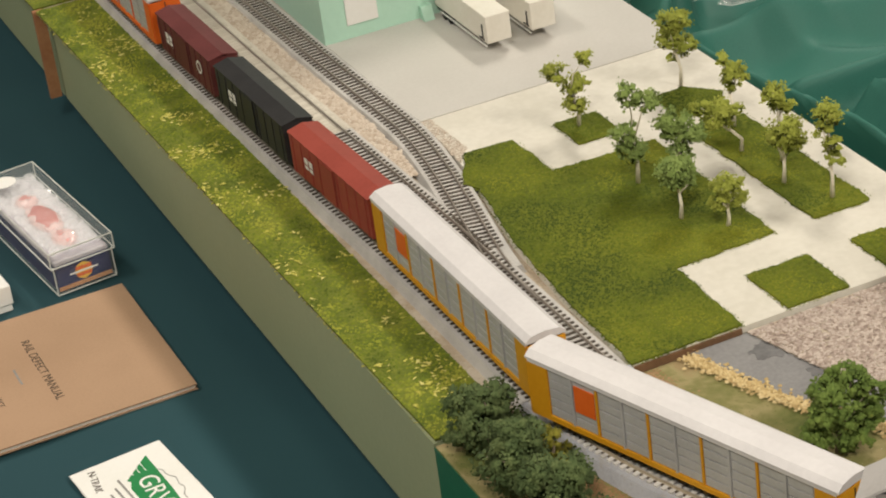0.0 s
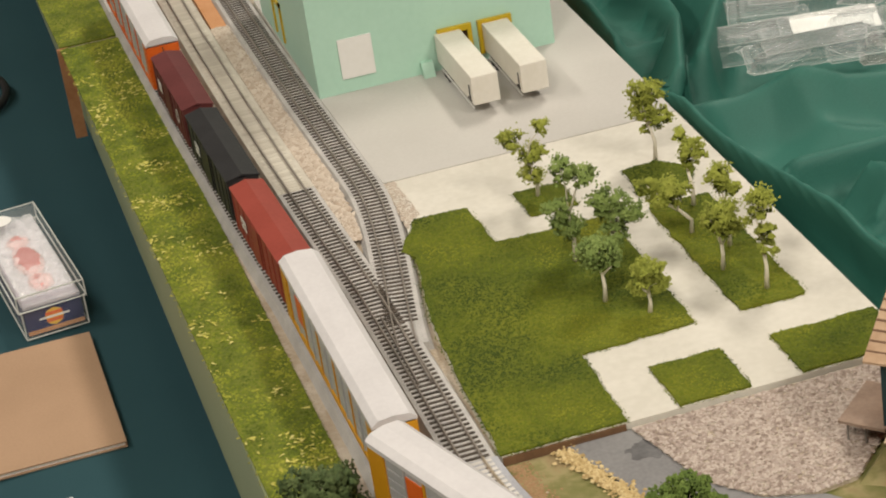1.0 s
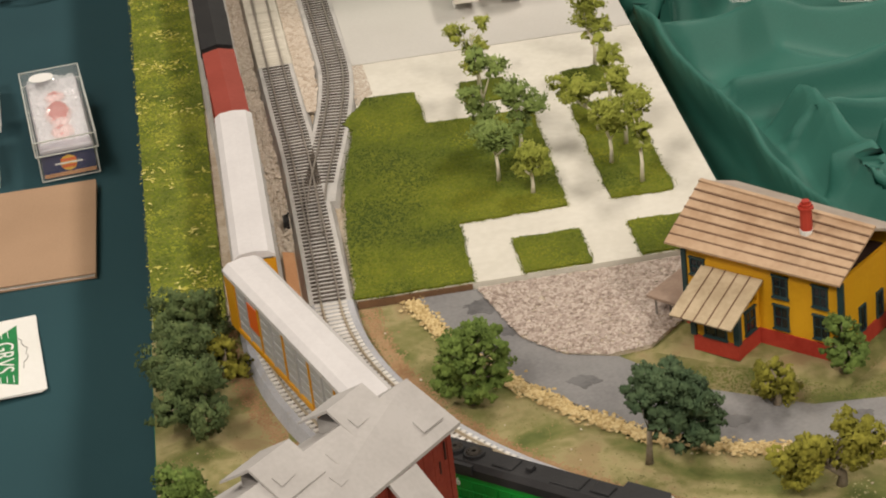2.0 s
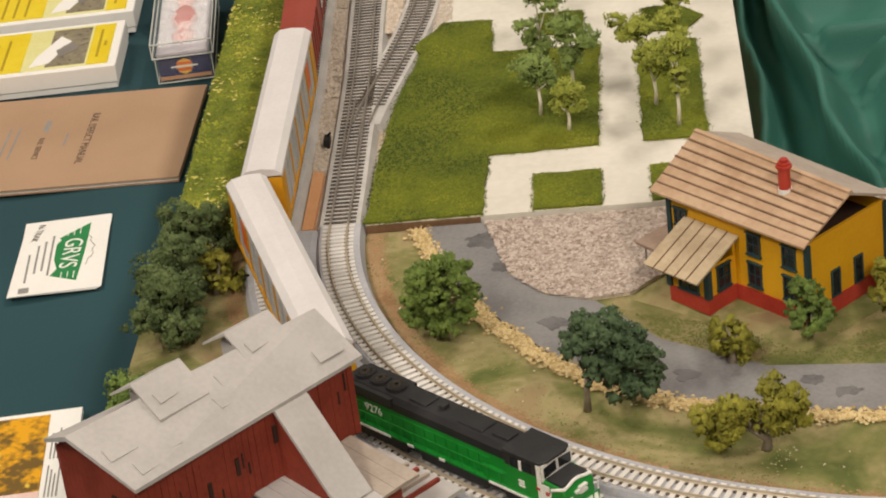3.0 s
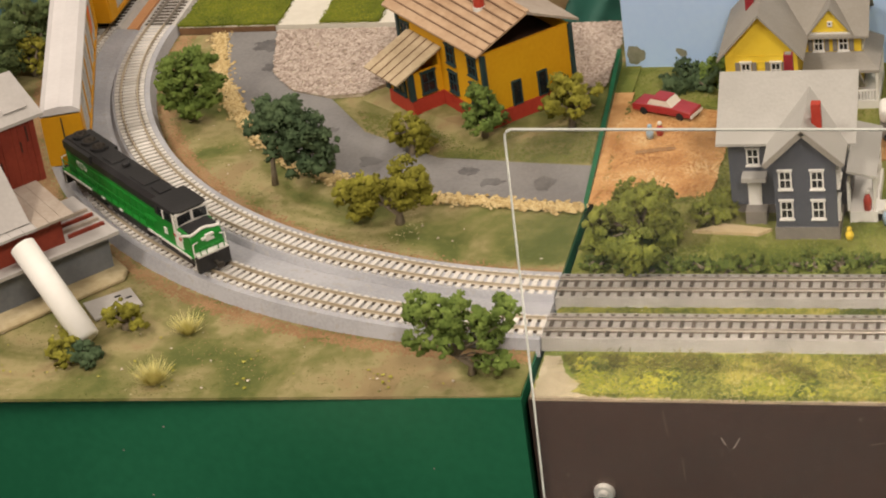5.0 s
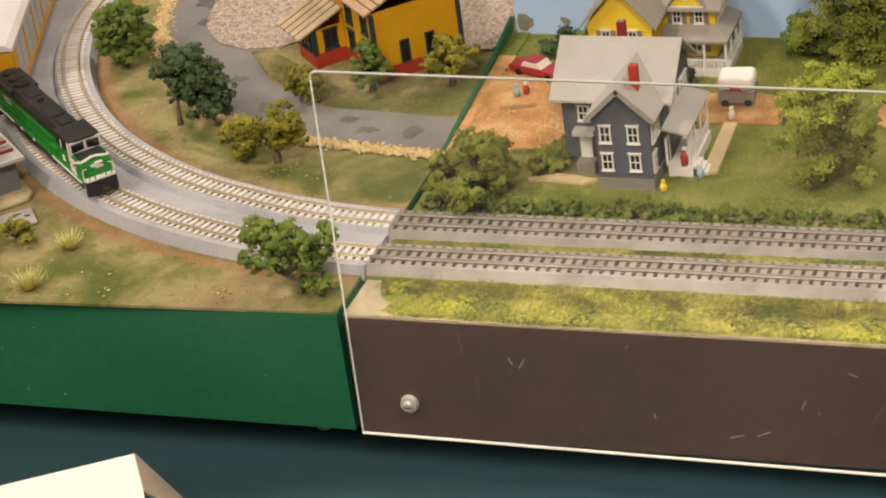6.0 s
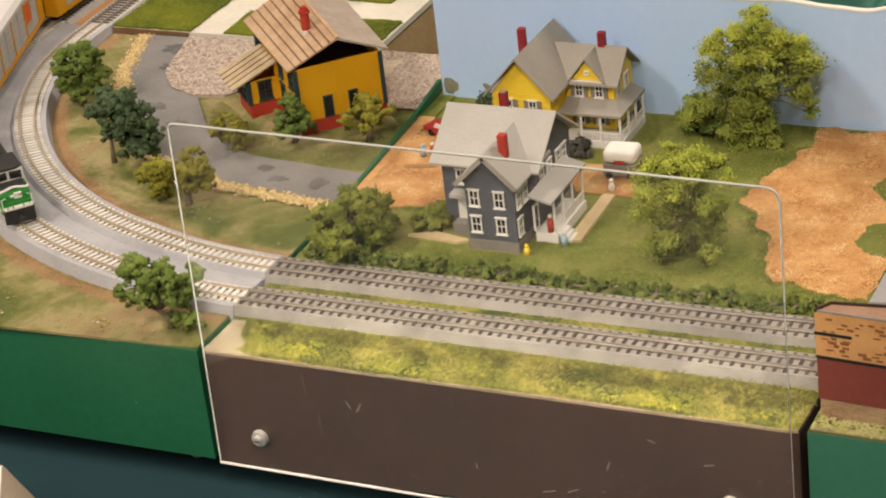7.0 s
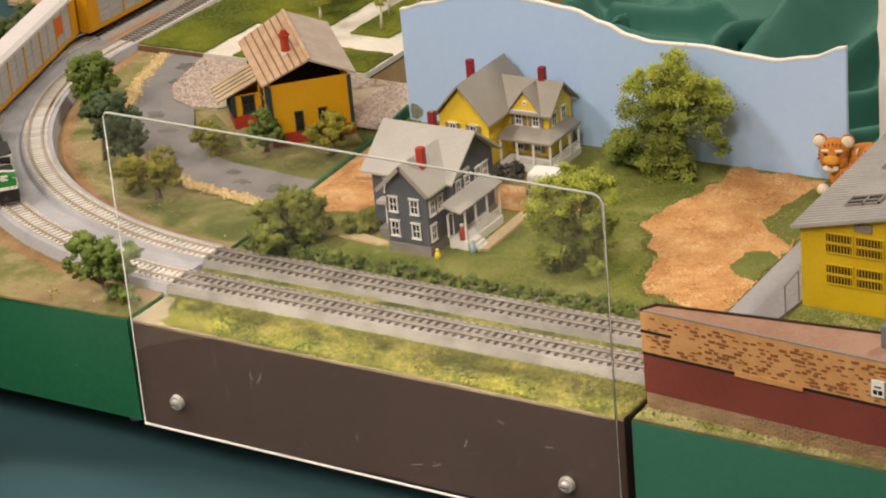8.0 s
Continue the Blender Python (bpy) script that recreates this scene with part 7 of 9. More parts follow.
for p in PATCH:
    q = np.array(p)
    area = float(np.prod(q.max(0) - q.min(0)))
    scatter("turf_flock", p, int(area * 900000), GR, 0.0006, TURF_BITS, "fine green turf flock on a lawn", 0.45)
    pts = []
    for (x0, y0), (x1, y1) in zip(p, p[1:] + p[:1]):
        d = math.hypot(x1 - x0, y1 - y0)
        k = int(d / 0.00035)
        f = RNG.rand(k)[:, None]
        e = np.array((x0, y0)) * (1 - f) + np.array((x1, y1)) * f + RNG.normal(size=(k, 2)) * 0.0009
        pts.append(np.column_stack((e, np.full(k, GR - 0.0005))))
    tagged(new("turf_fringe", bits_mesh("turf_fringe", np.concatenate(pts), 0.0005, TURF_BITS, 0.5)), "ragged turf crumbs along a lawn edge", "turf", kind="stuff")
ys = [0.07, 0.14, 0.20, 0.26, 0.32, 0.40, 0.50, 0.60]
scatter("loose_ballast", [(-0.3030 + drift(y), y) for y in ys] + [(-0.2940 + drift(y), y) for y in ys[::-1]], 8000, DECK + 0.0012, 0.0009, PEBBLE_BUFF, "buff ballast grains between the tracks", 0.7)
ys = [0.24, 0.27, 0.32, 0.40, 0.50, 0.585]
scatter("loose_ballast", [(-0.2715 + drift(y), y) for y in ys] + [(-0.2590 + drift(y) - max(0, 0.30 - y) * 0.11, y) for y in ys[::-1]], 11000, DECK + 0.0026, 0.0010, PEBBLE_BUFF, "buff ballast lumps beside the siding", 0.7)
scatter("ballast_lumps", [(-0.2700 + drift(y), y) for y in ys[1:]] + [(-0.2605 + drift(y), y) for y in ys[:0:-1]], 420, DECK + 0.0030, 0.0022, PEBBLE_BUFF, "coarse buff lumps beside the siding", 0.7)
scatter("plaster_sand", [(-0.2470, 0.235), (-0.236, 0.25), (-0.238, 0.296), (-0.2465, 0.296)], 1500, BOARD, 0.0006, PEBBLE_BUFF, "sandy crumbs where the board meets the siding", 0.4)

# ---- corner scenery ----
scatter("gravel", [(-0.210, -0.003), (-0.197, -0.056), (-0.180, -0.078), (-0.160, -0.086), (-0.140, -0.083), (-0.118, -0.06), (-0.095, -0.045), (-0.06, -0.015), (-0.045, -0.003)], 14000, DECK + 0.002, 0.0010, PEBBLE_PINK, "coarse pinkish gravel pebbles", 0.6, long=1.4)
scatter("gravel", rect(-0.050, -0.012, -0.080, -0.003), 5500, DECK + 0.002, 0.0010, PEBBLE_PINK, "coarse pinkish gravel behind the station", 0.6, long=1.4)
EDGE_LINE = [(-0.2435, -0.004), (-0.2275, -0.055), (-0.206, -0.098), (-0.183, -0.131), (-0.158, -0.158), (-0.128, -0.178), (-0.077, -0.1955), (-0.004, -0.2055)]
pts = []
for (x0, y0), (x1, y1) in zip(EDGE_LINE, EDGE_LINE[1:]):
    k = int(math.hypot(x1 - x0, y1 - y0) / 0.00007)
    f = RNG.rand(k)[:, None]
    e = np.array((x0, y0)) * (1 - f) + np.array((x1, y1)) * f + RNG.normal(size=(k, 2)) * 0.0024
    pts.append(np.column_stack((e, np.full(k, DECK + 0.0009) + 0.0008 * RNG.rand(k))))
tagged(new("gravel_verge", bits_mesh("gravel_verge", np.concatenate(pts), 0.0010, PEBBLE_TAN, 0.7)), "line of tan pebbles along the road edge", "gravel", kind="stuff")
GOLD_BITS = island_mat("gold_bits", [(0.13, 0.14, 0.018), (0.21, 0.21, 0.024), (0.32, 0.30, 0.035)], rough=0.95, patch=70, weight=1.2, share=0.4)
OLIVE_BITS = island_mat("olive_bits", [(0.10, 0.125, 0.026), (0.135, 0.155, 0.035), (0.175, 0.185, 0.05)], rough=0.95, patch=40, share=0.5)
CORNER_IN = [(-0.268, -0.004), (-0.244, -0.004), (-0.228, -0.055), (-0.206, -0.098), (-0.158, -0.160), (-0.077, -0.198), (-0.004, -0.208), (-0.004, -0.268), (-0.08, -0.257), (-0.15, -0.222), (-0.20, -0.178), (-0.245, -0.105)]
scatter("meadow_flock", CORNER_IN, 6000, DECK, 0.0004, SOIL_BITS, "fine olive and tan ground flock", 0.4)
scatter("meadow_flock", [(-0.14, -0.10), (-0.09, -0.12), (-0.004, -0.10), (-0.004, -0.160), (-0.083, -0.153), (-0.128, -0.124)], 3000, DECK + 0.0001, 0.00048, SOIL_BITS, "fine ground flock before the station", 0.4)
OUTER = [(-0.369, -0.010), (-0.350, -0.010), (-0.345, -0.06), (-0.325, -0.13), (-0.29, -0.185), (-0.235, -0.245), (-0.16, -0.300), (-0.08, -0.335), (-0.003, -0.347), (-0.003, -0.361), (-0.369, -0.3755)]
scatter("meadow_flock", OUTER, 16000, DECK, 0.0004, SOIL_BITS, "fine olive and tan ground flock on the corner", 0.4)
PALE_FLOCK = island_mat("pale_flock", [(0.30, 0.26, 0.13), (0.40, 0.35, 0.19), (0.50, 0.46, 0.28)], rough=0.95)
scatter("pale_flock", OUTER, 12000, DECK + 0.0003, 0.0005, PALE_FLOCK, "faded straw patches on the corner ground", 0.4, clump=0.30, freq=34, cut=0.66)
scatter("pale_flock", CORNER_IN, 9000, DECK + 0.0003, 0.0005, PALE_FLOCK, "faded straw patches inside the curve", 0.4, clump=0.10, freq=30, cut=0.62)
scatter("grass_patches", OUTER, 15000, DECK + 0.0001, 0.00042, OLIVE_BITS, "patches of short green grass", 0.5, clump=0.45, freq=26, cut=0.42)
scatter("grass_patches", CORNER_IN, 7000, DECK + 0.0001, 0.00042, OLIVE_BITS, "patches of short green grass inside the curve", 0.5, clump=0.45, freq=26, cut=0.40)
scatter("grass_patches", [(-0.14, -0.10), (-0.09, -0.12), (-0.004, -0.10), (-0.004, -0.160), (-0.083, -0.153), (-0.128, -0.124)], 6000, DECK + 0.0002, 0.0006, OLIVE_BITS, "short green grass before the station", 0.5, clump=0.4, freq=30, cut=0.15)
for rr, lab in ((0.2640, "inside"), (0.3335, "outside")):
    a = math.pi * (1 + 0.5 * RNG.rand(9000))
    r = rr + RNG.normal(size=9000) * 0.0026
    pts = np.column_stack((r * np.cos(a), r * np.sin(a), np.full(9000, DECK + 0.0002)))
    pts = pts[(pts[:, 0] > -0.369) & (pts[:, 1] > -0.362) & (pts[:, 0] < -0.003) & (pts[:, 1] < -0.003)]
    tagged(new("rust_soil", bits_mesh("rust_soil", pts, 0.0007, RUST_BITS, 0.4)), "rusty brown soil along the " + lab + " of the curve", "soil", kind="stuff")
TAR = mat("fresh_tar", (0.10, 0.097, 0.10), (0.16, 0.157, 0.16), rough=0.5, big=60, fine=500, bump=0.2)
for k, (x, y, rx, ry) in enumerate(((-0.206, -0.020, 0.012, 0.008), (-0.196, -0.048, 0.009, 0.006), (-0.176, -0.105, 0.007, 0.005), (-0.150, -0.125, 0.006, 0.004), (-0.118, -0.158, 0.006, 0.004), (-0.065, -0.170, 0.005, 0.0035), (-0.050, -0.180, 0.0055, 0.0035), (-0.025, -0.182, 0.005, 0.007))):
    poly = [(x + rx * (1 + 0.25 * noise.noise((k, i * 0.7, 0))) * math.cos(i * 0.35), y + ry * (1 + 0.25 * noise.noise((k, i * 0.7, 5))) * math.sin(i * 0.35)) for i in range(18)]
    ground("tar_patch", wavy(poly, 0.0035, 0.0012, 230), DECK + 0.0012, DECK + 0.00135, TAR, "dark tar patch on the road")

CT = "trees of the corner"
ROAD_TUFTS = [(-6, 32, 6.6), (6, 34, 7.5), (14, 32, 5.3), (-10, 23, 6.2), (1, 23, 7.7), (13, 22, 6.2), (-10, 12, 6.2), (-1, 10, 6.8), (8, 11, 6.2), (13, 14, 4.6)]
tagged(tree("tree", "bushy mid green tree beside the road", -0.227, -0.107, DECK, spray(ROAD_TUFTS, -2, 6.5, 91, True), LEAF_FRESH, BARK, density=8e6), group=CT)
FORKED_TUFTS = [(4, 39, 7.3), (13, 40, 7.3), (-2, 35, 6.2), (12, 34, 7.3), (19, 32, 7.8), (25, 26, 7.4), (29, 19, 5.4), (14, 13, 6.2), (21, 14, 7.1), (12, 24, 6.2), (4, 28, 5.6), (27, 13, 4.7), (4, 21, 3.8)]
tagged(tree("tree", "tall dark green tree with forked trunk", -0.161, -0.179, DECK, spray(FORKED_TUFTS, -1, 6.0, 94, True), LEAF_DARK, BARK, density=9e6, trunk_r=0.0013), group=CT)
OLIVE_TUFTS = [(-20, 18, 6.9), (-14, 22.5, 6.6), (-9, 19, 5.9), (-25, 16.5, 4.6), (-18, 8, 5.8), (-14, 13, 5.9), (5, 24, 6.6), (10.5, 18.5, 6.9), (12.5, 25, 5.5), (4, 15.5, 6.6), (15, 14, 4.2), (-2, 14, 3.7)]
tagged(tree("tree", "olive yellow tree with two crowns", -0.088, -0.218, DECK, spray(OLIVE_TUFTS, 0, 4.5, 92, True), LEAF_OLIVE, BARK, density=8e6, trunk_r=0.0018), group=CT)
tagged(tree("shrub", "round olive shrub before the station", -0.098, -0.150, DECK, blobs_round(7, 0.008, 0.006, 0.019, 0.0060, 4), LEAF_OLIVE, BARK, density=8e6, category="shrub"), group=CT)
tagged(tree("tree", "small mid green tree at the station corner", -0.064, -0.134, DECK, blobs_round(8, 0.008, 0.010, 0.027, 0.0060, 5), LEAF_MID, BARK, density=8e6), group=CT)
tagged(tree("tree", "low olive green tree beside the station wall", -0.022, -0.122, DECK, blobs_round(9, 0.012, 0.012, 0.024, 0.0060, 6), LEAF_OLIVE, BARK, density=8e6), group=CT)
FRONT_TUFTS = [(-20, 28.5, 5.8), (-13.5, 32.0, 5.5), (-6, 29.5, 6.3), (-14, 19.5, 6.3), (-6, 18.5, 5.5), (-21, 20.5, 4.4), (7.5, 30.5, 5.5), (11, 23.0, 5.5), (5.5, 22.0, 5.0), (19, 33.5, 5.3), (17.5, 28.5, 4.4), (11, 7.5, 4.8), (16.5, 7.5, 3.8), (6, 9, 3.7)]
tagged(tree("tree", "green forked tree beside the front track", -0.026, -0.3465, DECK, spray(FRONT_TUFTS, 1, 5.5, 93, True), LEAF_FRESH, BARK, density=8e6, trunk_r=0.0014, fork=0.28), group=CT)
for k, (x, y, w, h) in enumerate(((-0.352, -0.018, 0.014, 0.028), (-0.352, -0.053, 0.014, 0.032), (-0.351, -0.090, 0.015, 0.030))):
    tagged(tree("bush", "dense dark green bush beside the outer track", x, y, DECK, blobs_round(8, w, 0.007, h, 0.0085, 20 + k), LEAF_MOSS, BARK, density=8e6, category="bush"), group="bushes beside the curve")
tree("bush", "small olive bush among the dark bushes", -0.338, -0.050, DECK, blobs_round(7, 0.008, 0.005, 0.020, 0.006, 31), LEAF_OLIVE, BARK, density=8e6, category="bush")
tree("bush", "green bush behind the mine", -0.358, -0.165, DECK, blobs_round(7, 0.010, 0.005, 0.020, 0.007, 33), LEAF_MID, BARK, density=8e6, category="bush")
tree("bush", "low olive and green bush at the paper pipe", -0.213, -0.337, DECK, blobs_round(6, 0.008, 0.003, 0.008, 0.0050, 34), LEAF_OLIVE, BARK, density=8e6, category="bush")
tree("bush", "low dark green bush at the paper pipe", -0.202, -0.342, DECK, blobs_round(6, 0.007, 0.003, 0.008, 0.0050, 35), LEAF_DARK, BARK, density=8e6, category="bush")
tree("bush", "olive bush beside the metal plate", -0.193, -0.313, DECK, blobs_round(7, 0.008, 0.003, 0.012, 0.0050, 36), LEAF_OLIVE, BARK, density=8e6, category="bush")


def tuft(x, y, n=260, h=0.008, w=0.0060):
    bm = bmesh.new()
    g = random.Random(int(x * 1e5))
    for _ in range(n):
        a, r = g.random() * 6.283, w * g.random()
        b = Vector((0.35 * r * math.cos(a), 0.35 * r * math.sin(a), 0))
        e = Vector((1.7 * r * math.cos(a), 1.7 * r * math.sin(a), h * (0.5 + 0.6 * g.random())))
        u = Vector((-math.sin(a), math.cos(a), 0)) * 0.00022
        v = [bm.verts.new(p) for p in (b - u, b + u, e)]
        bm.faces.new(v)
        v2 = [bm.verts.new(p + Vector((0, 0, 0.0002))) for p in (b + u, b - u, e)]
        bm.faces.new(v2)
    o = part("grass_tuft", bm, YELLOW_TUFT)
    o.matrix_world = pose(x, y, DECK)
    return tagged(o, "pale yellow grass tuft on bare ground", "grass tuft", "grass tufts")


YELLOW_TUFT = mat("pale_straw", (0.62, 0.56, 0.19), (0.76, 0.71, 0.34), rough=0.9, big=300, fine=900)
tuft(-0.162, -0.3165)
tuft(-0.165, -0.3570, 320, 0.009, 0.0070)
scatter("yellow_crumbs", [(-0.25, -0.335), (-0.225, -0.30), (-0.12, -0.33), (-0.02, -0.355), (-0.03, -0.362), (-0.25, -0.362)], 500, DECK + 0.0008, 0.0008, YELLOW_BITS, "scattered pale crumbs on the meadow", 0.4, clump=0.2, freq=90, cut=0.35)
pl = thing("metal_plate", "grey flat plate lying on the grass", "plate", -0.2075, -0.2945, DECK + 0.0007, 38)
part("sheet", bbox(-0.010, 0.013, -0.010, 0.008, 0, 0.0010), CON_LIGHT, pl)
for x, y in ((0.004, 0.003), (0.0, -0.004), (0.008, -0.001)):
    part("slot", bbox(x, x + 0.003, y, y + 0.0011, 0.0010, 0.0013), BLACK, pl)

scatter("pale_specks", CORNER_IN, 110, DECK + 0.0008, 0.0007, PEBBLE_BUFF, "tiny pale stones strewn on the meadow", 0.6)
scatter("pale_specks", OUTER, 130, DECK + 0.0008, 0.0007, PEBBLE_BUFF, "tiny pale stones strewn on the corner", 0.6)

# ---- birches in the park ----
rb = np.random.RandomState(3)
LEAF_BIRCH_DEEP = island_mat("deep_birch_foliage", [(0.13, 0.19, 0.045), (0.19, 0.26, 0.065), (0.26, 0.33, 0.09)], rough=0.9, patch=110, weight=0.9, share=0.4)
BIRCHES = [
    (-0.1755, 0.2335, 0, [(-10, 34, 5.7), (6.8, 41, 4.3), (0.2, 25, 6.1), (-1.9, 16, 5.3)]),
    (-0.182, 0.154, 1, [(-1.8, 52, 6.2), (7.3, 47, 6.2), (-5.4, 32, 6.2), (-1.2, 18, 6.6), (-5, 23, 4.6)]),
    (-0.183, 0.107, 1, [(0.1, 27, 8.0), (-5.6, 31, 5.3), (4.4, 20, 4.6)]),
    (-0.166, 0.137, 1, [(-1.9, 38, 7.3), (8, 27, 6.9), (0.8, 20, 5.8), (-2.1, 30, 4.6)]),
    (-0.168, 0.086, 0, [(1.2, 22, 6.9), (4.7, 16, 4.6), (-3.4, 15, 4.6)]),
    (-0.106, 0.243, 0, [(-5.4, 41, 5.3), (2.3, 39, 6.1), (-4.2, 30, 6.4), (3.9, 24, 6.1), (-3.5, 17, 2.5)]),
    (-0.109, 0.180, 0, [(-3.5, 40, 3.9), (0.9, 33, 6.1), (5.7, 29, 3.6), (0.9, 26, 3.9)]),
    (-0.110, 0.129, 0, [(-2.9, 40, 6.4), (4.1, 33, 4.6), (-1.1, 34, 4.6)]),
    (-0.121, 0.152, 0, [(-20, 30, 4.6), (-9, 24, 7.4), (-15, 22, 4.8), (-2.8, 25, 4.3)]),
    (-0.122, 0.108, 0, [(1, 31, 8.0), (4.5, 24, 5.3), (-3.8, 28, 4.6)]),
    (-0.111, 0.080, 0, [(0.3, 45, 6.6), (-2.5, 38, 3.9), (1.8, 30, 5.0), (2.3, 22, 3.9)]),
]
for k, (x, y, deep, tufts) in enumerate(BIRCHES):
    tagged(tree("birch", "slender birch with pale trunk and green leaf clumps", x, y, GR - 0.0004, spray(tufts, -12, 4.0, 70 + k), LEAF_BIRCH_DEEP if deep else LEAF_BIRCH, BIRCH_BARK, trunk_r=0.0009, bit=0.0012, density=9e6, fork=0.5, ragged=1.22), group="birches of the park")

# ---- village module scenery ----


def fringe(name, poly, gap, z, size, material, label, wide=0.0015):
    """Crumbs strewn along an outline."""
    pts = []
    for (x0, y0), (x1, y1) in zip(poly, poly[1:] + poly[:1]):
        k = max(1, int(math.hypot(x1 - x0, y1 - y0) / gap))
        f = RNG.rand(k)[:, None]
        pts.append(np.array((x0, y0)) * (1 - f) + np.array((x1, y1)) * f + RNG.normal(size=(k, 2)) * wide)
    pts = np.concatenate(pts)
    pts = pts[(pts[:, 0] > 0.003) & (pts[:, 0] < 0.306) & (pts[:, 1] < -0.058)]
    pts = np.column_stack((pts, np.full(len(pts), z)))
    return tagged(new(name, bits_mesh(name, pts, size, material, 0.5)), label, "ground cover", kind="stuff")


fringe("grass_fringe", YARD, 0.00025, DECK + 0.0012, 0.0009, OLIVE_BITS, "ragged grass round the dirt yard", 0.0022)
fringe("grass_fringe", DIRT_ROAD, 0.00025, DECK + 0.0012, 0.0009, OLIVE_BITS, "ragged grass along the dirt road", 0.0022)
scatter("lawn_flock", rect(0.003, 0.3065, -0.268, -0.058), 42000, DECK + 0.0001, 0.0006, island_mat("lawn_bits", [(0.10, 0.135, 0.022), (0.16, 0.19, 0.035), (0.23, 0.25, 0.06), (0.32, 0.31, 0.11)], rough=0.95, patch=32, weight=1.3, share=0.45), "green lawn flock round the houses", 0.45)
scatter("dirt_crumbs", YARD, 6500, DECK + 0.0014, 0.0007, DIRT_BITS, "orange dirt crumbs of the yard", 0.45)
scatter("dirt_crumbs", DIRT_ROAD, 12000, DECK + 0.0014, 0.0007, DIRT_BITS, "orange dirt crumbs of the road", 0.45)
scatter("front_straw", [(0.026, -0.3618), (0.10, -0.3628), (0.20, -0.3616), (0.306, -0.3628), (0.306, -0.3305), (0.15, -0.3298), (0.011, -0.3310)], 60000, DECK + 0.0004, 0.0008, STRAW_BITS, "green and straw ground cover along the front edge", 0.6, clump=1.2, freq=90, cut=0.20, long=2.0)
LIME_BITS = island_mat("lime_bits", [(0.15, 0.17, 0.04), (0.25, 0.27, 0.07), (0.38, 0.37, 0.14), (0.50, 0.46, 0.24)], rough=0.95, patch=60, weight=1.2, share=0.4)
LEMON_BITS = island_mat("lemon_bits", [(0.24, 0.25, 0.025), (0.33, 0.33, 0.03), (0.44, 0.42, 0.05)], rough=0.95)


def grass_mat(poly, n, z, long, material, label, clump=0.0, freq=60.0, cut=0.0):
    """Tangled dry grass: bent ribbons lying over one another."""
    a = spread(poly, n, z, clump, freq, cut)
    k = len(a)
    t = RNG.rand(k) * 6.283
    d0 = np.column_stack((np.cos(t), np.sin(t), 0.08 + 0.22 * RNG.rand(k)))
    t = t + RNG.normal(size=k) * 0.9
    d1 = np.column_stack((np.cos(t), np.sin(t), -0.20 + 0.25 * RNG.rand(k)))
    ln = (long * (0.5 + RNG.rand(k)))[:, None]
    b = a + d0 * ln * 0.5
    c = b + d1 * ln * 0.5
    w = np.column_stack((-np.sin(t), np.cos(t), np.zeros(k))) * 0.00022
    v = np.stack((a - w, a + w, b - w, b + w, c - w * 0.4, c + w * 0.4), 1)
    f = np.array([(0, 2, 3, 1), (2, 4, 5, 3)])[None] + (np.arange(k) * 6)[:, None, None]
    me = bpy.data.meshes.new("dry_grass")
    me.from_pydata(v.reshape(-1, 3).tolist(), [], f.reshape(-1, 4).tolist())
    me.materials.append(material)
    me.normals_split_custom_set_from_vertices([(0, 0, 1)] * (k * 6))
    return tagged(new("dry_grass", me), label, "grass", kind="stuff")


SANDY = patchy("sandy_soil", [(0.26, 0.22, 0.15), (0.34, 0.29, 0.20), (0.42, 0.37, 0.27)], 60, 600)
ground("sandy_corner", wavy([(0.0030, -0.3625), (0.034, -0.3625), (0.026, -0.357), (0.014, -0.345), (0.010, -0.332), (0.0030, -0.332)], 0.0008, 0.0008, 300), DECK, DECK + 0.0006, SANDY, "bare sandy corner of the village module")
FRONT = [(0.027, -0.3612), (0.306, -0.3612), (0.306, -0.3320), (0.011, -0.3325)]
STRAND = island_mat("grass_strand", [(0.065, 0.072, 0.014), (0.12, 0.125, 0.025), (0.18, 0.175, 0.04), (0.26, 0.24, 0.065), (0.36, 0.32, 0.13)], rough=0.9, patch=38, weight=1.2, share=0.8)
grass_mat(FRONT, 7000, DECK + 0.0012, 0.0042, STRAND, "tangled green and straw grass along the front edge")
STRAND_DEEP = island_mat("deep_grass_strand", [(0.045, 0.045, 0.012), (0.085, 0.085, 0.018), (0.13, 0.115, 0.03), (0.22, 0.185, 0.05)], rough=0.9, patch=38, weight=1.0, share=0.6)
grass_mat([(0.015, -0.3420), (0.10, -0.3470), (0.20, -0.3500), (0.306, -0.3500), (0.306, -0.3325), (0.011, -0.3325)], 6500, DECK + 0.0016, 0.0046, STRAND_DEEP, "brown green grass beside the front track", 0.6, 70, 0.25)
scatter("grass_lumps", rect(0.022, 0.306, -0.3605, -0.3325), 9000, DECK + 0.0010, 0.0014, STRAW_BITS, "soft green and straw lumps along the front edge", 0.75, clump=0.7, freq=110, cut=0.42, long=1.6)
scatter("yellow_straw", [(0.027, -0.3612), (0.306, -0.3612), (0.306, -0.3480), (0.20, -0.3470), (0.10, -0.3400), (0.013, -0.3335)], 9000, DECK + 0.0016, 0.0010, GOLD_BITS, "yellow green tints in the front grass", 0.6, clump=0.9, freq=38, cut=0.95, long=1.7)
scatter("yellow_straw", [(0.030, -0.3614), (0.250, -0.3614), (0.245, -0.3560), (0.17, -0.3530), (0.10, -0.3460), (0.020, -0.3400)], 14000, DECK + 0.0015, 0.0006, LEMON_BITS, "lemon yellow patches in the front grass", 0.6, clump=1.0, freq=24, cut=1.28, long=2.6)
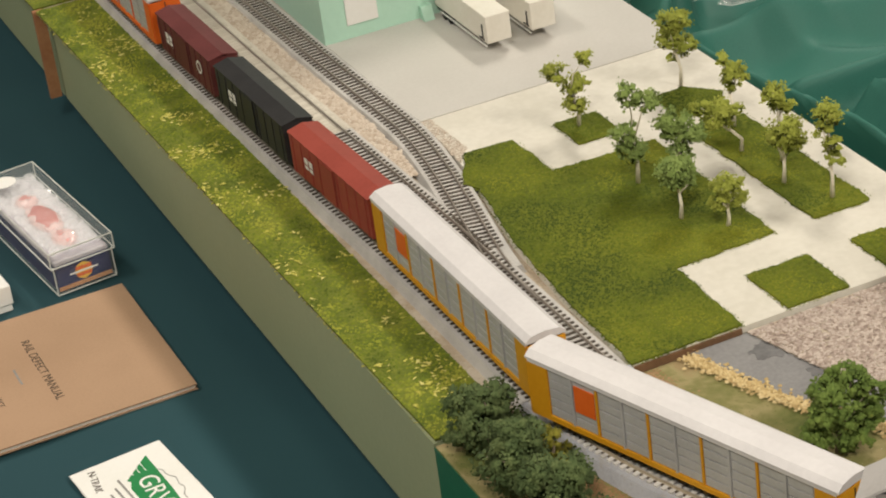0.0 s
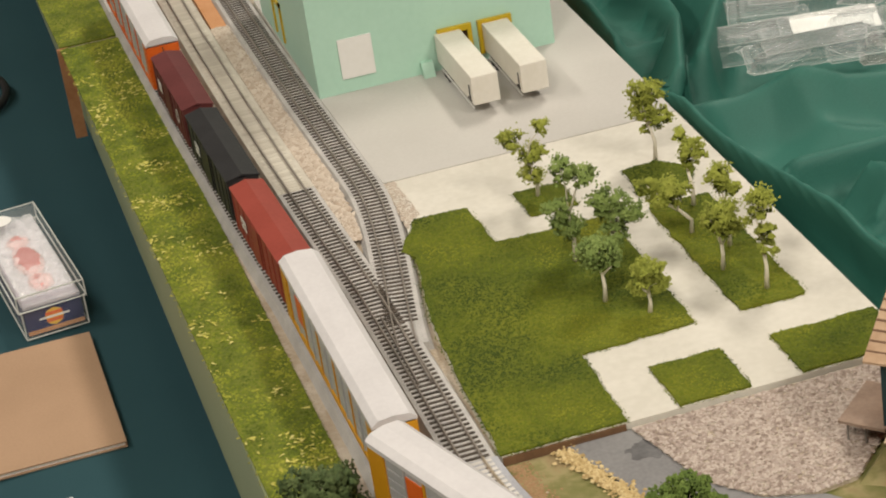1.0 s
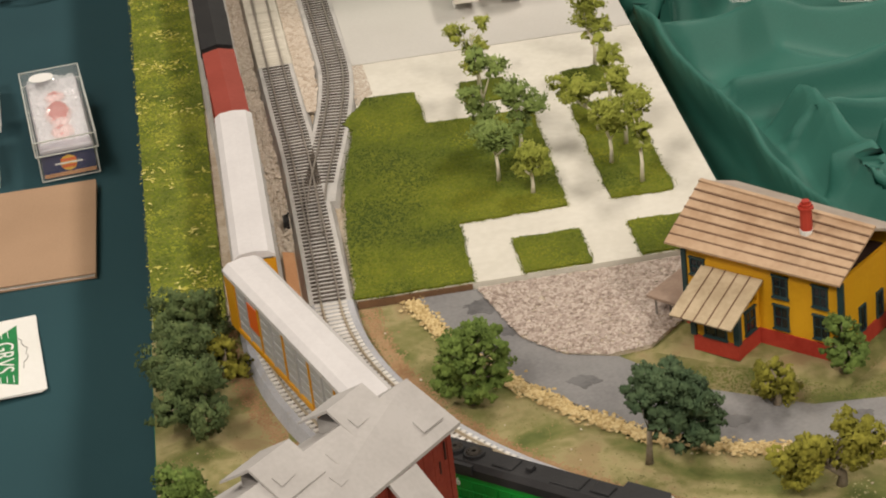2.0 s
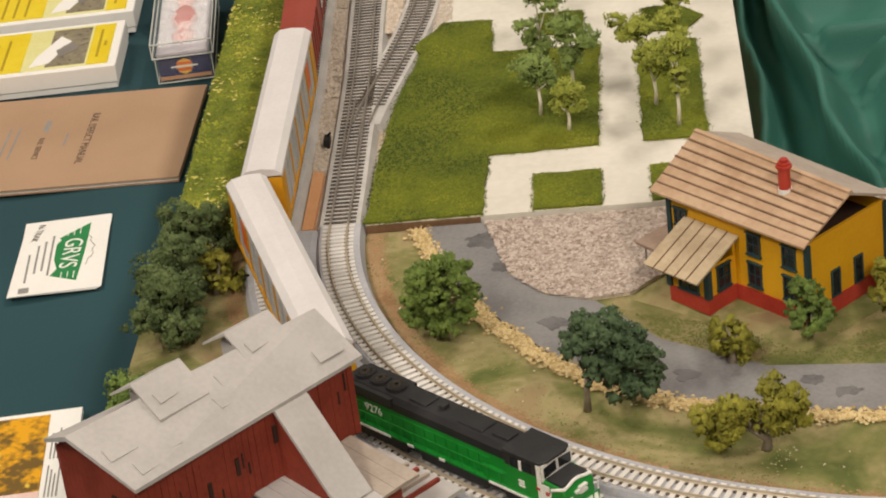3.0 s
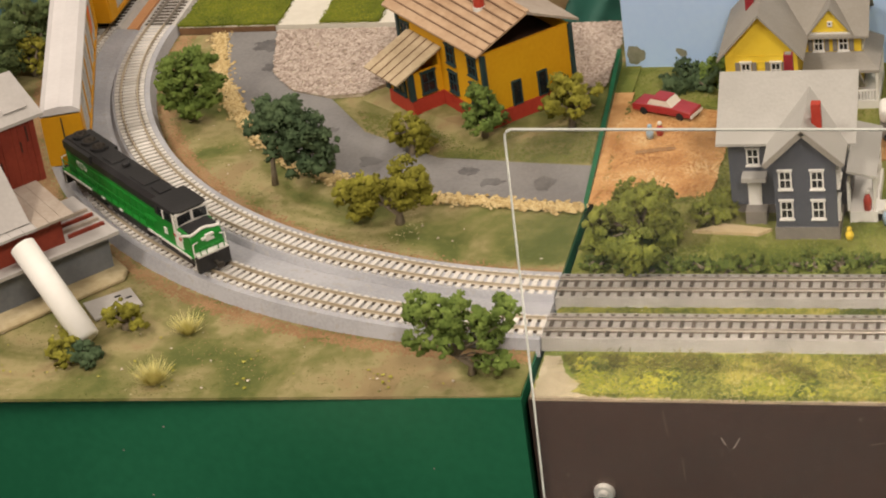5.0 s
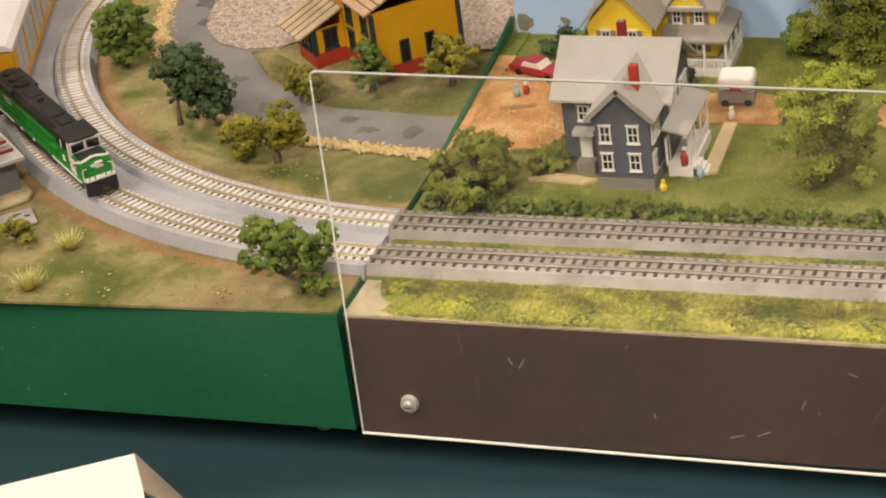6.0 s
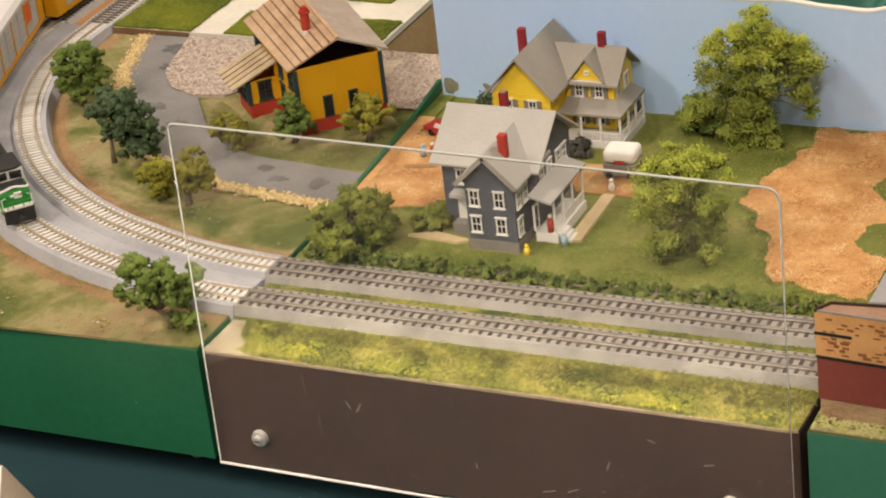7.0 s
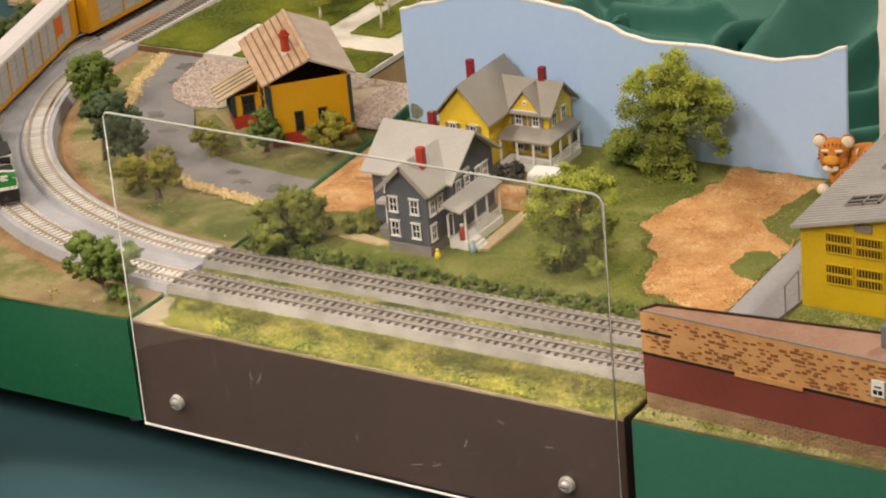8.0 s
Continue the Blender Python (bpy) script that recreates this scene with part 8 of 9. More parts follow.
scatter("front_straw", rect(0.003, 0.306, -0.3045, -0.2925), 9000, DECK + 0.0006, 0.0010, STRAW_BITS, "yellow green straw between the two tracks", 0.6)
scatter("front_straw", rect(0.312, 0.60, -0.361, -0.346), 5000, DECK + 0.0006, 0.0009, LIME_BITS, "straw and lime green grass before the low building", 0.5)
LEAF_GARDEN = island_mat("garden_foliage", [(0.09, 0.11, 0.018), (0.16, 0.185, 0.03), (0.26, 0.28, 0.05)], rough=0.9, patch=90, weight=1.1, share=0.35)
# darker copy of the lime leaves: shade under the lit crown tops as colour
LEAF_SHADE = island_mat("shaded_lime_foliage", [(0.13, 0.17, 0.026), (0.22, 0.265, 0.042), (0.33, 0.36, 0.07)], rough=0.9, patch=70, weight=1.0, share=0.35)
GARDEN_TUFTS = [(-8, 61, 4.6), (-18, 57, 5.6), (0, 55, 5.9), (9, 55, 4.9), (-25, 50, 5.6), (-11, 47, 6.6), (4, 47, 5.9), (18, 51, 4.0), (-24, 37, 5.6), (-9, 34, 6.6), (6, 36, 5.9), (16, 30, 4.9), (-25, 22, 4.9), (-14, 20, 6.3), (1, 20, 6.3), (13, 19, 5.3), (-20, 9, 5.0), (-7, 8, 5.5), (7, 9, 5.3)]
TALL_TUFTS = [(3, 75, 7), (-8, 71, 5.6), (-17, 73, 2.8), (13, 71, 5.6), (-20, 62, 6.3), (-4, 60, 7.5), (10, 58, 7.5), (23, 58, 7), (31, 52, 6.3), (-26, 48, 4.2), (-18, 44, 7), (-4, 44, 7.5), (11, 43, 7.5), (25, 41, 6.3), (32, 31, 4.2), (-21, 29, 5.9), (-30, 24, 5.9), (-36, 18, 5.6), (-11, 27, 7.3), (1, 27, 7.3), (-4, 15, 7), (-14, 13, 5.6), (6, 14, 5.6), (30, 21, 3.5), (1, 6, 7), (11, 4, 4.5), (-9, 4, 6.3)]
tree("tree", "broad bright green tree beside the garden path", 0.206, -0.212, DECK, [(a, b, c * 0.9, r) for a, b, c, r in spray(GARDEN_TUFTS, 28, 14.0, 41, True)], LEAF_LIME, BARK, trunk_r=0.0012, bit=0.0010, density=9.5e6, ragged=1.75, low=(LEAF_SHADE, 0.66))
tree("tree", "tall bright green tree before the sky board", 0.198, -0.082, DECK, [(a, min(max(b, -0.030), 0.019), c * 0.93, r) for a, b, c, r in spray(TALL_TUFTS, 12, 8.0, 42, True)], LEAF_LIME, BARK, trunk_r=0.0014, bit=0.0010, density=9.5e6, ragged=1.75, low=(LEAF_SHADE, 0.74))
tree("bush", "large olive green bush beside the grey house", 0.030, -0.246, DECK, blobs_round(15, 0.020, 0.005, 0.029, 0.0085, 43), LEAF_GARDEN, BARK, bit=0.0014, density=7e6, category="bush")
tree("bush", "green bush in the garden of the grey house", 0.061, -0.213, DECK, blobs_round(7, 0.009, 0.002, 0.009, 0.0058, 44), LEAF_GARDEN, BARK, bit=0.0013, density=7e6, category="bush")
for k, (x, y, w, h) in enumerate(((0.034, -0.079, 0.013, 0.005), (0.046, -0.071, 0.009, 0.009), (0.165, -0.075, 0.012, 0.018))):
    tree("bush", "low dark green bush by the yellow house", x, y, DECK, blobs_round(7, w, 0.003, h, 0.0065, 50 + k), LEAF_MID if k else LEAF_DARK, BARK, bit=0.0013, density=7e6, category="bush")
LEAF_HEDGE = island_mat("hedge_foliage", [(0.065, 0.095, 0.018), (0.115, 0.15, 0.028), (0.18, 0.21, 0.045)], rough=0.9, patch=90, weight=1.3, share=0.4)
for k in range(25):
    x = 0.010 + 0.0119 * k + 0.005 * rb.rand()
    tagged(tree("hedge_bush", "low ragged green hedge bush beside the rear track", x, -0.2630 + 0.005 * rb.rand(), DECK, blobs_round(5, 0.008, 0.000, 0.002 + 0.006 * rb.rand(), 0.0038, 60 + k), LEAF_HEDGE, BARK, bit=0.0011, density=7e6, category="bush"), group="hedge beside the track")
PLANK = mat("tan_path_board", (0.52, 0.40, 0.23), (0.60, 0.48, 0.30), rough=0.85, big=80, fine=400, bump=0.3)
for nm, poly in (("garden_path", [(0.138, -0.217), (0.1455, -0.214), (0.1445, -0.161), (0.1375, -0.160)]), ("door_path", [(0.052, -0.2275), (0.082, -0.2305), (0.088, -0.226), (0.066, -0.221)])):
    bm = bmesh.new()
    prism(bm, poly, DECK, DECK + 0.0016)
    tagged(part(nm, bm, PLANK), "tan board path on the lawn", "path")
ground("lawn_margin", [(-0.0063, -0.0852), (-0.0076, -0.050), (0.0030, -0.050), (0.0030, -0.0852)], DECK, DECK + 0.0008, LAWN, "green grass beside the green board")
ground("dirt_margin", [(-0.0006, -0.200), (-0.0028, -0.150), (-0.0056, -0.095), (-0.0063, -0.086), (0.0040, -0.086), (0.0040, -0.200)], DECK, DECK + 0.0010, DIRT, "brown dirt beside the green board")
ground("gravel_drive", [(0.10, -0.160), (0.165, -0.160), (0.175, -0.135), (0.150, -0.125), (0.10, -0.128)], DECK, DECK + 0.0011, DIRT, "brown driveway between the houses")
scatter("dirt_crumbs", rect(0.101, 0.166, -0.159, -0.129), 3500, DECK + 0.0012, 0.0007, DIRT_BITS, "brown dirt crumbs of the driveway", 0.45)
LEAF_GREY = island_mat("lichen", [(0.04, 0.04, 0.036), (0.075, 0.073, 0.065), (0.12, 0.115, 0.10)], rough=0.9, patch=90, weight=1.1, share=0.4)
tree("bush", "small dark grey lichen bush beside the porch", 0.1026, -0.1156, DECK, blobs_round(6, 0.008, 0.001, 0.006, 0.0048, 47), LEAF_GREY, BARK, bit=0.0011, density=7e6, category="bush")

car = thing("toy_car", "dusty red model sedan parked on the dirt", "car", 0.024, -0.110, DECK + 0.0014, -22)
CARRED = mat("car_red", (0.30, 0.02, 0.025), (0.36, 0.035, 0.04), rough=0.35, big=80, fine=500, bump=0.05)
bm = bmesh.new()
prof = [(-0.0165, 0.0018), (0.0165, 0.0018), (0.0168, 0.0050), (0.0060, 0.0058), (-0.0155, 0.0056), (-0.0168, 0.0045)]
for w in (0.0056,):
    r0, r1 = [bm.verts.new((x, -w, z)) for x, z in prof], [bm.verts.new((x, w, z)) for x, z in prof]
    bm.faces.new(r0), bm.faces.new(r1)
    for i in range(6):
        bm.faces.new((r0[i], r0[(i + 1) % 6], r1[(i + 1) % 6], r1[i]))
part("body", bevelled(bm, 0.0004), CARRED, car)
bm = bmesh.new()
prof = [(-0.0085, 0.0056), (0.0060, 0.0056), (0.0028, 0.0088), (-0.0060, 0.0088)]
r0, r1 = [bm.verts.new((x, -0.0047, z)) for x, z in prof], [bm.verts.new((x, 0.0047, z)) for x, z in prof]
bm.faces.new(r0), bm.faces.new(r1)
for i in range(4):
    bm.faces.new((r0[i], r0[(i + 1) % 4], r1[(i + 1) % 4], r1[i]))
part("cabin", bm, TRAILER, car, "pale window band")
part("roof", bbox(-0.0058, 0.0026, -0.0046, 0.0046, 0.0088, 0.0093), CARRED, car)
part("bumper", bbox(0.0165, 0.0174, -0.0055, 0.0055, 0.0020, 0.0035), TRIM_WHITE, car)
for x in (-0.010, 0.0105):
    for s in (-1, 1):
        bm = bmesh.new()
        tube(bm, [(x, s * 0.0044, 0.0021), (x, s * 0.0058, 0.0021)], 0.0021, 12)
        part("wheel", bm, RUBBER, car)
cmp_ = thing("camper", "white and grey camper van by the garden", "camper", 0.1395, -0.1345, DECK + 0.0011, 5)
bm = bevelled(bbox(-0.0095, 0.0095, -0.0075, 0.0075, 0.0085, 0.0165), 0.0028, 3)
part("upper_body", bm, TRIM_WHITE, cmp_)
part("lower_body", bbox(-0.0093, 0.0093, -0.0073, 0.0073, 0.0020, 0.0085), SHUTTER, cmp_)
part("red_panel", bbox(-0.003, 0.003, -0.0078, -0.0074, 0.0090, 0.0108), BRICK_RED, cmp_)
for x in (-0.006, 0.006):
    for s in (-1, 1):
        bm = bmesh.new()
        tube(bm, [(x, s * 0.0060, 0.0020), (x, s * 0.0076, 0.0020)], 0.0020, 12)
        part("wheel", bm, RUBBER, cmp_)


def figurine(x, y, z, cols, label, h=0.0105):
    """A plain painted pawn: a cone and a ball in one mesh."""
    bm = bmesh.new()
    tube(bm, [(0, 0, 0), (0, 0, h * 0.45), (0, 0, h * 0.75)], [0.0016, 0.0020, 0.0010], 8)
    f1 = len(bm.faces)
    bmesh.ops.create_icosphere(bm, subdivisions=1, radius=0.0014, matrix=Matrix.Translation((0, 0, h * 0.88)))
    bm.faces.ensure_lookup_table()
    for f in bm.faces[f1:]:
        f.material_index = 1
    o = part("figurine", bm, cols, None, smooth=True)
    o.matrix_world = pose(x, y, z)
    return tagged(o, label, "figurine", "figurines")


LTBLUE = mat("pale_blue_paint", (0.32, 0.44, 0.56), (0.36, 0.48, 0.6), rough=0.6, big=100, fine=600, bump=0.0)
figurine(0.1300, -0.2160, DECK + 0.0055, [BRICK_RED, TRIM_WHITE], "tiny red painted toy figurine by the porch")
figurine(0.1385, -0.2195, DECK, [LTBLUE, TRAILER], "tiny pale blue toy figurine by the steps", 0.009)
figurine(0.1230, -0.2330, DECK, [YELLOW, YELLOW], "tiny yellow toy figurine on the lawn", 0.006)
figurine(0.0240, -0.1335, DECK + 0.0014, [BRICK_RED, TRAILER], "tiny red toy figurine beside the sedan", 0.007)
figurine(0.0195, -0.1365, DECK + 0.0014, [LTBLUE, LTBLUE], "tiny pale blue toy figurine on the dirt", 0.007)
figurine(0.1405, -0.1555, DECK, [TRAILER, TRIM_WHITE], "tiny cream toy figurine at the path end", 0.008)
ground("dirt_rut", [(0.014, -0.150), (0.033, -0.146), (0.034, -0.149), (0.015, -0.1535)], DECK + 0.0014, DECK + 0.0019, RUST, "dark rut in the dirt yard")

# ---- warehouse module ground ----
ground("road", [(0.3066, -0.246), (0.3340, -0.240), (0.3370, -0.215), (0.3370, -0.055), (0.3068, -0.055), (0.3066, -0.20)], DECK, DECK + 0.0016, mat("grey_drive", (0.26, 0.26, 0.275), (0.31, 0.31, 0.325), rough=0.75, big=25, fine=400, bump=0.15), "grey concrete drive beside the warehouse")
ground("lawn", rect(0.3385, 0.60, -0.262, -0.217), DECK, DECK + 0.0010, LAWN, "green lawn before the warehouse")
scatter("lawn_flock", rect(0.340, 0.60, -0.262, -0.217), 9000, DECK + 0.001, 0.0007, LIME_BITS, "pale grass flock before the warehouse", 0.45)
scatter("lawn_flock", wavy([(0.282, -0.188), (0.290, -0.197), (0.305, -0.200), (0.306, -0.170), (0.296, -0.162), (0.286, -0.170)], 0.004), 9000, DECK + 0.0015, 0.0008, OLIVE_BITS, "small grass patch in the dirt road", 0.5)
scatter("lawn_flock", wavy([(0.276, -0.125), (0.290, -0.140), (0.304, -0.152), (0.306, -0.06), (0.290, -0.06), (0.282, -0.09)], 0.005), 14000, DECK + 0.0015, 0.0008, OLIVE_BITS, "grass patch beside the sky board", 0.5)
rl = thing("hand_rail", "short grey rail beside the drive", "rail", 0.336, -0.226, DECK)
bm = bmesh.new()
tube(bm, [(0, -0.006, 0.0), (0, -0.006, 0.018), (0, 0.012, 0.019), (0, 0.012, 0.0)], 0.0005, 6)
part("bar", bm, SHUTTER, rl)

# ---- plush tiger behind the board ----
FUR = mat("orange_plush", (0.52, 0.17, 0.03), (0.60, 0.24, 0.05), rough=0.95, big=120, fine=900, bump=0.6)
FUR_GOLD = mat("golden_plush", (0.62, 0.26, 0.03), (0.70, 0.33, 0.05), rough=0.95, big=120, fine=900, bump=0.6)
FUR_BROWN = mat("brown_plush", (0.16, 0.05, 0.02), (0.22, 0.08, 0.03), rough=0.95, big=120, fine=900, bump=0.6)
FUR_PALE = mat("cream_plush", (0.70, 0.60, 0.46), (0.78, 0.70, 0.58), rough=0.95, big=120, fine=900, bump=0.6)
bm = bmesh.new()


def ball(x, y, z, r, mi, sx=1, sy=1, sz=1):
    k = len(bm.faces)
    bmesh.ops.create_icosphere(bm, subdivisions=3, radius=r, matrix=Matrix.Translation((x, y, z)) @ Matrix.Diagonal((sx, sy, sz, 1)))
    bm.faces.ensure_lookup_table()
    for f in bm.faces[k:]:
        f.material_index = mi


ball(0, 0, 0.016, 0.0118, 0, 1, 0.9, 1.0)
ball(-0.0045, -0.004, 0.0105, 0.0062, 0, 0.9, 0.8, 1.0)
ball(0.0060, -0.004, 0.0105, 0.0062, 0, 0.9, 0.8, 1.0)
ball(-0.0005, -0.0098, 0.0130, 0.0056, 3, 1.15, 0.75, 0.8)
ball(-0.0010, -0.0095, 0.0062, 0.0042, 1, 1.5, 0.7, 0.7)
ball(-0.0005, -0.0138, 0.0104, 0.0016, 4, 1.5, 0.7, 0.6)
for side in (-1, 1):
    ball(side * 0.0105, 0.001, 0.0252, 0.0056, 0, 1, 0.5, 1)
    ball(side * 0.0107, -0.0010, 0.0250, 0.0050, 1, 1, 0.5, 1)
    ball(side * 0.0107, 0.0002, 0.0298, 0.0016, 4, 2.0, 0.8, 0.5)
    ball(side * 0.0048, -0.0096, 0.0178, 0.0013, 2, 1.5, 0.7, 0.7)
    ball(side * 0.0052, -0.0090, 0.0205, 0.0022, 1, 1.5, 0.6, 0.55)
    for k in range(3):
        ball(side * (0.0098 + 0.0006 * k), -0.0035, 0.0185 - 0.0034 * k, 0.0014, 4, 0.9, 1.6, 0.3)
for k in range(5):
    ball(-0.006 + 0.003 * k, -0.0072 + 0.0004 * abs(k - 2), 0.0250 - 0.0006 * abs(k - 2), 0.0011, 4, 0.4, 1.4, 1.2)
ball(0.0100, 0.004, -0.004, 0.0150, 0, 1, 0.9, 1)
ball(-0.0070, -0.010, -0.0110, 0.0050, 1, 1, 1, 0.9)
ball(0.0260, 0.010, 0.0080, 0.0150, 0, 1.5, 0.9, 0.8)
for k in range(6):
    ball(0.012 + 0.006 * k, 0.000, 0.0150 + 0.002 * (k % 2), 0.0026, 1 if k % 2 else 4, 0.35, 1.6, 1.1)
tg = part("plush_tiger", bm, [FUR, FUR_PALE, BLACK, FUR_GOLD, FUR_BROWN], None, smooth=True)
tg.matrix_world = pose(0.2990, -0.0750, DECK + 0.0150, 0, 0, 14) @ Matrix.Scale(0.76, 4)
tagged(tg, "orange striped plush tiger resting behind the warehouse", "plush toy")

# ---- things on the table ----
CARD = mat("kraft_card", (0.35, 0.225, 0.14), (0.40, 0.26, 0.165), rough=0.75, big=12, fine=700, bump=0.15)
INK = mat("brown_black_ink", (0.05, 0.035, 0.025), (0.07, 0.05, 0.035), rough=0.8, big=100, fine=900, bump=0.0)
INK_GREY = mat("grey_ink", (0.22, 0.21, 0.20), (0.28, 0.27, 0.26), rough=0.8, big=100, fine=900, bump=0.0)
LOGO_GREEN = mat("logo_green", (0.02, 0.20, 0.06), (0.025, 0.23, 0.075), rough=0.5, big=100, fine=900, bump=0.0)
TT = TABLE + 0.0008
bk = thing("booklet", "tan card booklet with printed title on the table", "booklet", -0.5160, 0.3085, TT)
part("page_block", bbox(-0.0985, 0.1030, -0.0645, 0.0650, 0, 0.0022), WHITE, bk)
part("cover", bbox(-0.1000, 0.1040, -0.0660, 0.0665, 0.0022, 0.0030), CARD, bk, "tan card cover")
part("cover", bbox(-0.1000, 0.1040, -0.0660, 0.0665, -0.0006, 0), CARD, bk)
up = 0.00305
text_on(bk, "RAIL DEFECT MANUAL", pose(0.036, 0.0, up, 0, 0, -90), 0.0072, INK, "title")
text_on(bk, "RAIL SERVICE", pose(0.006, -0.010, up, 0, 0, -90), 0.0052, INK, "subtitle")
bm = bmesh.new()
for x, w in ((0.0215, 0.009), (-0.012, 0.022), (-0.018, 0.022)):
    box(bm, x, x + 0.0012, -w, w, up, up + 0.0001)
box(bm, 0.0045, 0.0080, 0.014, 0.030, up, up + 0.0001)
tagged(part("small_print", bm, INK_GREY, bk), kind="stuff")
bm = bmesh.new()
prism(bm, [(-0.062 + 0.010 * math.cos(a * math.pi / 3), 0.010 * math.sin(a * math.pi / 3)) for a in range(6)], up, up + 0.0001)
part("printed_mark", bm, INK_GREY, bk)

cs = None
for k in range(3):
    cs = thing("business_card", "white business card with green emblem on the table" if k == 2 else "white business card beneath another", "business card", -0.4692 + 0.0006 * k, 0.1575, TT + 0.0004 * k, 3.6 + 1.0 * k, group="stack of cards")
    part("card", bbox(-0.0255, 0.0255, -0.0445, 0.0445, 0, 0.00035), WHITE, cs)
z = 0.00036
bm = bmesh.new()
prism(bm, [(0.0140, 0.036), (0.0128, 0.0), (0.0105, -0.034), (-0.0055, -0.025), (-0.0020, -0.018), (-0.0045, -0.006), (-0.0045, 0.012), (-0.0020, 0.018), (-0.0035, 0.020)], z, z + 0.0001)
part("emblem", bm, LOGO_GREEN, cs, "green winged emblem shape")
text_on(cs, "GRVS", pose(0.0045, 0.0, z + 0.0002, 0, 0, -93), 0.0150, WHITE, "emblem_letters")
for k in range(3):
    for y0, ln in ((0.0225, 0.0075 + 0.0016 * k), (-0.0225 - 0.0062 - 0.001 * k, 0.0062 + 0.001 * k)):
        part("wing_line", bbox(0.0010 + 0.0036 * k, 0.0015 + 0.0036 * k, y0, y0 + ln, z + 0.0001, z + 0.00022), WHITE, cs)
bm = bmesh.new()
tube(bm, [(0.0135 + 0.0042 * math.sin(i * 0.28) + 0.0009 * math.sin(i * 1.9), 0.020 - 0.0033 * i, z + 0.0001) for i in range(12)], 0.00022, 5)
part("cloud_outline", bm, INK_GREY, cs)
text_on(cs, "N-TRAK", pose(-0.017, 0.030, z + 0.0001, 0, 0, -100), 0.0058, INK, "corner_text")
bm = bmesh.new()
for x, y0, y1 in ((-0.0075, -0.024, 0.024), (-0.0115, -0.018, 0.018), (-0.0155, -0.020, 0.014), (-0.020, -0.030, 0.004)):
    box(bm, x, x + 0.0012, y0, y1, z, z + 0.0001)
box(bm, -0.022, -0.016, -0.042, -0.036, z, z + 0.0001)
tagged(part("small_print", bm, INK_GREY, cs), kind="stuff")

NAVY = mat("navy_card", (0.008, 0.013, 0.075), (0.012, 0.018, 0.095), rough=0.5, big=60, fine=600, bump=0.0)
PINKRED = mat("pink_red_inlay", (0.50, 0.20, 0.19), (0.58, 0.33, 0.32), rough=0.4, big=70, fine=300, bump=0.0)
FOAM = mat("grey_tray_film", (0.36, 0.34, 0.38), (0.50, 0.47, 0.51), rough=0.35, big=60, fine=250)
YEL_EMBLEM = mat("emblem_yellow", (0.72, 0.42, 0.03), (0.78, 0.48, 0.05), rough=0.5, bump=0.0)
LID = bpy.data.materials.new("clear_lid")
LID.use_nodes = True
for key, value in (("Base Color", (0.80, 0.82, 0.84, 1)), ("Roughness", 0.08), ("Alpha", 0.045), ("Specular IOR Level", 0.7)):
    LID.node_tree.nodes["Principled BSDF"].inputs[key].default_value = value
bx = thing("model_case", "clear plastic model case with navy inlay card", "plastic case", -0.4345, 0.4520, TT, 6.0)
CH = 0.0605
part("inlay", bbox(-0.0170, 0.0170, -CH + 0.0015, CH - 0.0015, 0.0006, 0.0172), NAVY, bx, "navy printed inlay card")
part("tray", bevelled(bbox(-0.0172, 0.0172, -CH + 0.0012, CH - 0.0012, 0.0172, 0.0205), 0.0008), FOAM, bx, "lavender grey vacuum formed tray")
bm = bmesh.new()
for y0, y1, w, h in ((-0.046, -0.024, 0.0075, 0.0030), (-0.026, 0.018, 0.0088, 0.0042), (0.016, 0.034, 0.0070, 0.0032)):
    bmesh.ops.create_icosphere(bm, subdivisions=3, radius=1.0, matrix=Matrix.Translation((0, (y0 + y1) / 2, 0.0208)) @ Matrix.Diagonal((w, (y1 - y0) / 2, h, 1)))
for v in bm.verts:
    v.co += 0.0010 * noise.noise_vector(v.co * 260)
part("wrapped_model", bm, PINKRED, bx, "pinkish model in crumpled film", smooth=True)
bm = sheet(-0.0160, 0.0160, -CH + 0.004, CH - 0.004, 28, 90, lambda a, b: 0.0236 + 0.0022 * noise.noise((a * 170, b * 120, 1.0)) + 0.0010 * noise.noise((a * 420, b * 300, 4.0)))
part("inner_film", bm, BLISTER, bx, "crumpled clear film over the model").visible_shadow = False
bm = bmesh.new()
prism(bm, [(-0.006 + 0.0085 * math.cos(i * math.pi / 10), 0.046 + 0.0078 * math.sin(i * math.pi / 10)) for i in range(20)], 0.0284, 0.0286)
part("round_sticker", bm, WHITE, bx, "white oval sticker")
YF = -CH + 0.0015
bm = bmesh.new()
tube(bm, [(0, YF - 0.0004, 0.0095), (0, YF - 0.0001, 0.0095)], 0.0056, 8)
em = part("end_emblem", bm, YEL_EMBLEM, bx, "yellow and orange octagonal emblem")
part("emblem_bar", bbox(-0.0090, 0.0090, YF - 0.0008, YF - 0.0005, 0.0092, 0.0102), TRIM_WHITE, em)
bm = bmesh.new()
box(bm, -0.0050, 0.0050, YF - 0.0007, YF - 0.0005, 0.0108, 0.0128)
box(bm, -0.0046, 0.0046, YF - 0.0007, YF - 0.0005, 0.0064, 0.0084)
part("emblem_band", bm, ORANGE, em)
part("end_stripe", bbox(-0.0168, 0.0168, YF - 0.0004, YF - 0.0001, 0.0010, 0.0034), CORK, bx)
bm = open_box(bmesh.new(), -0.0185, 0.0185, -CH, CH, -0.0006, 0.0215, 0.0007)
part("case_base", bm, LID, bx, "clear plastic base").visible_shadow = False
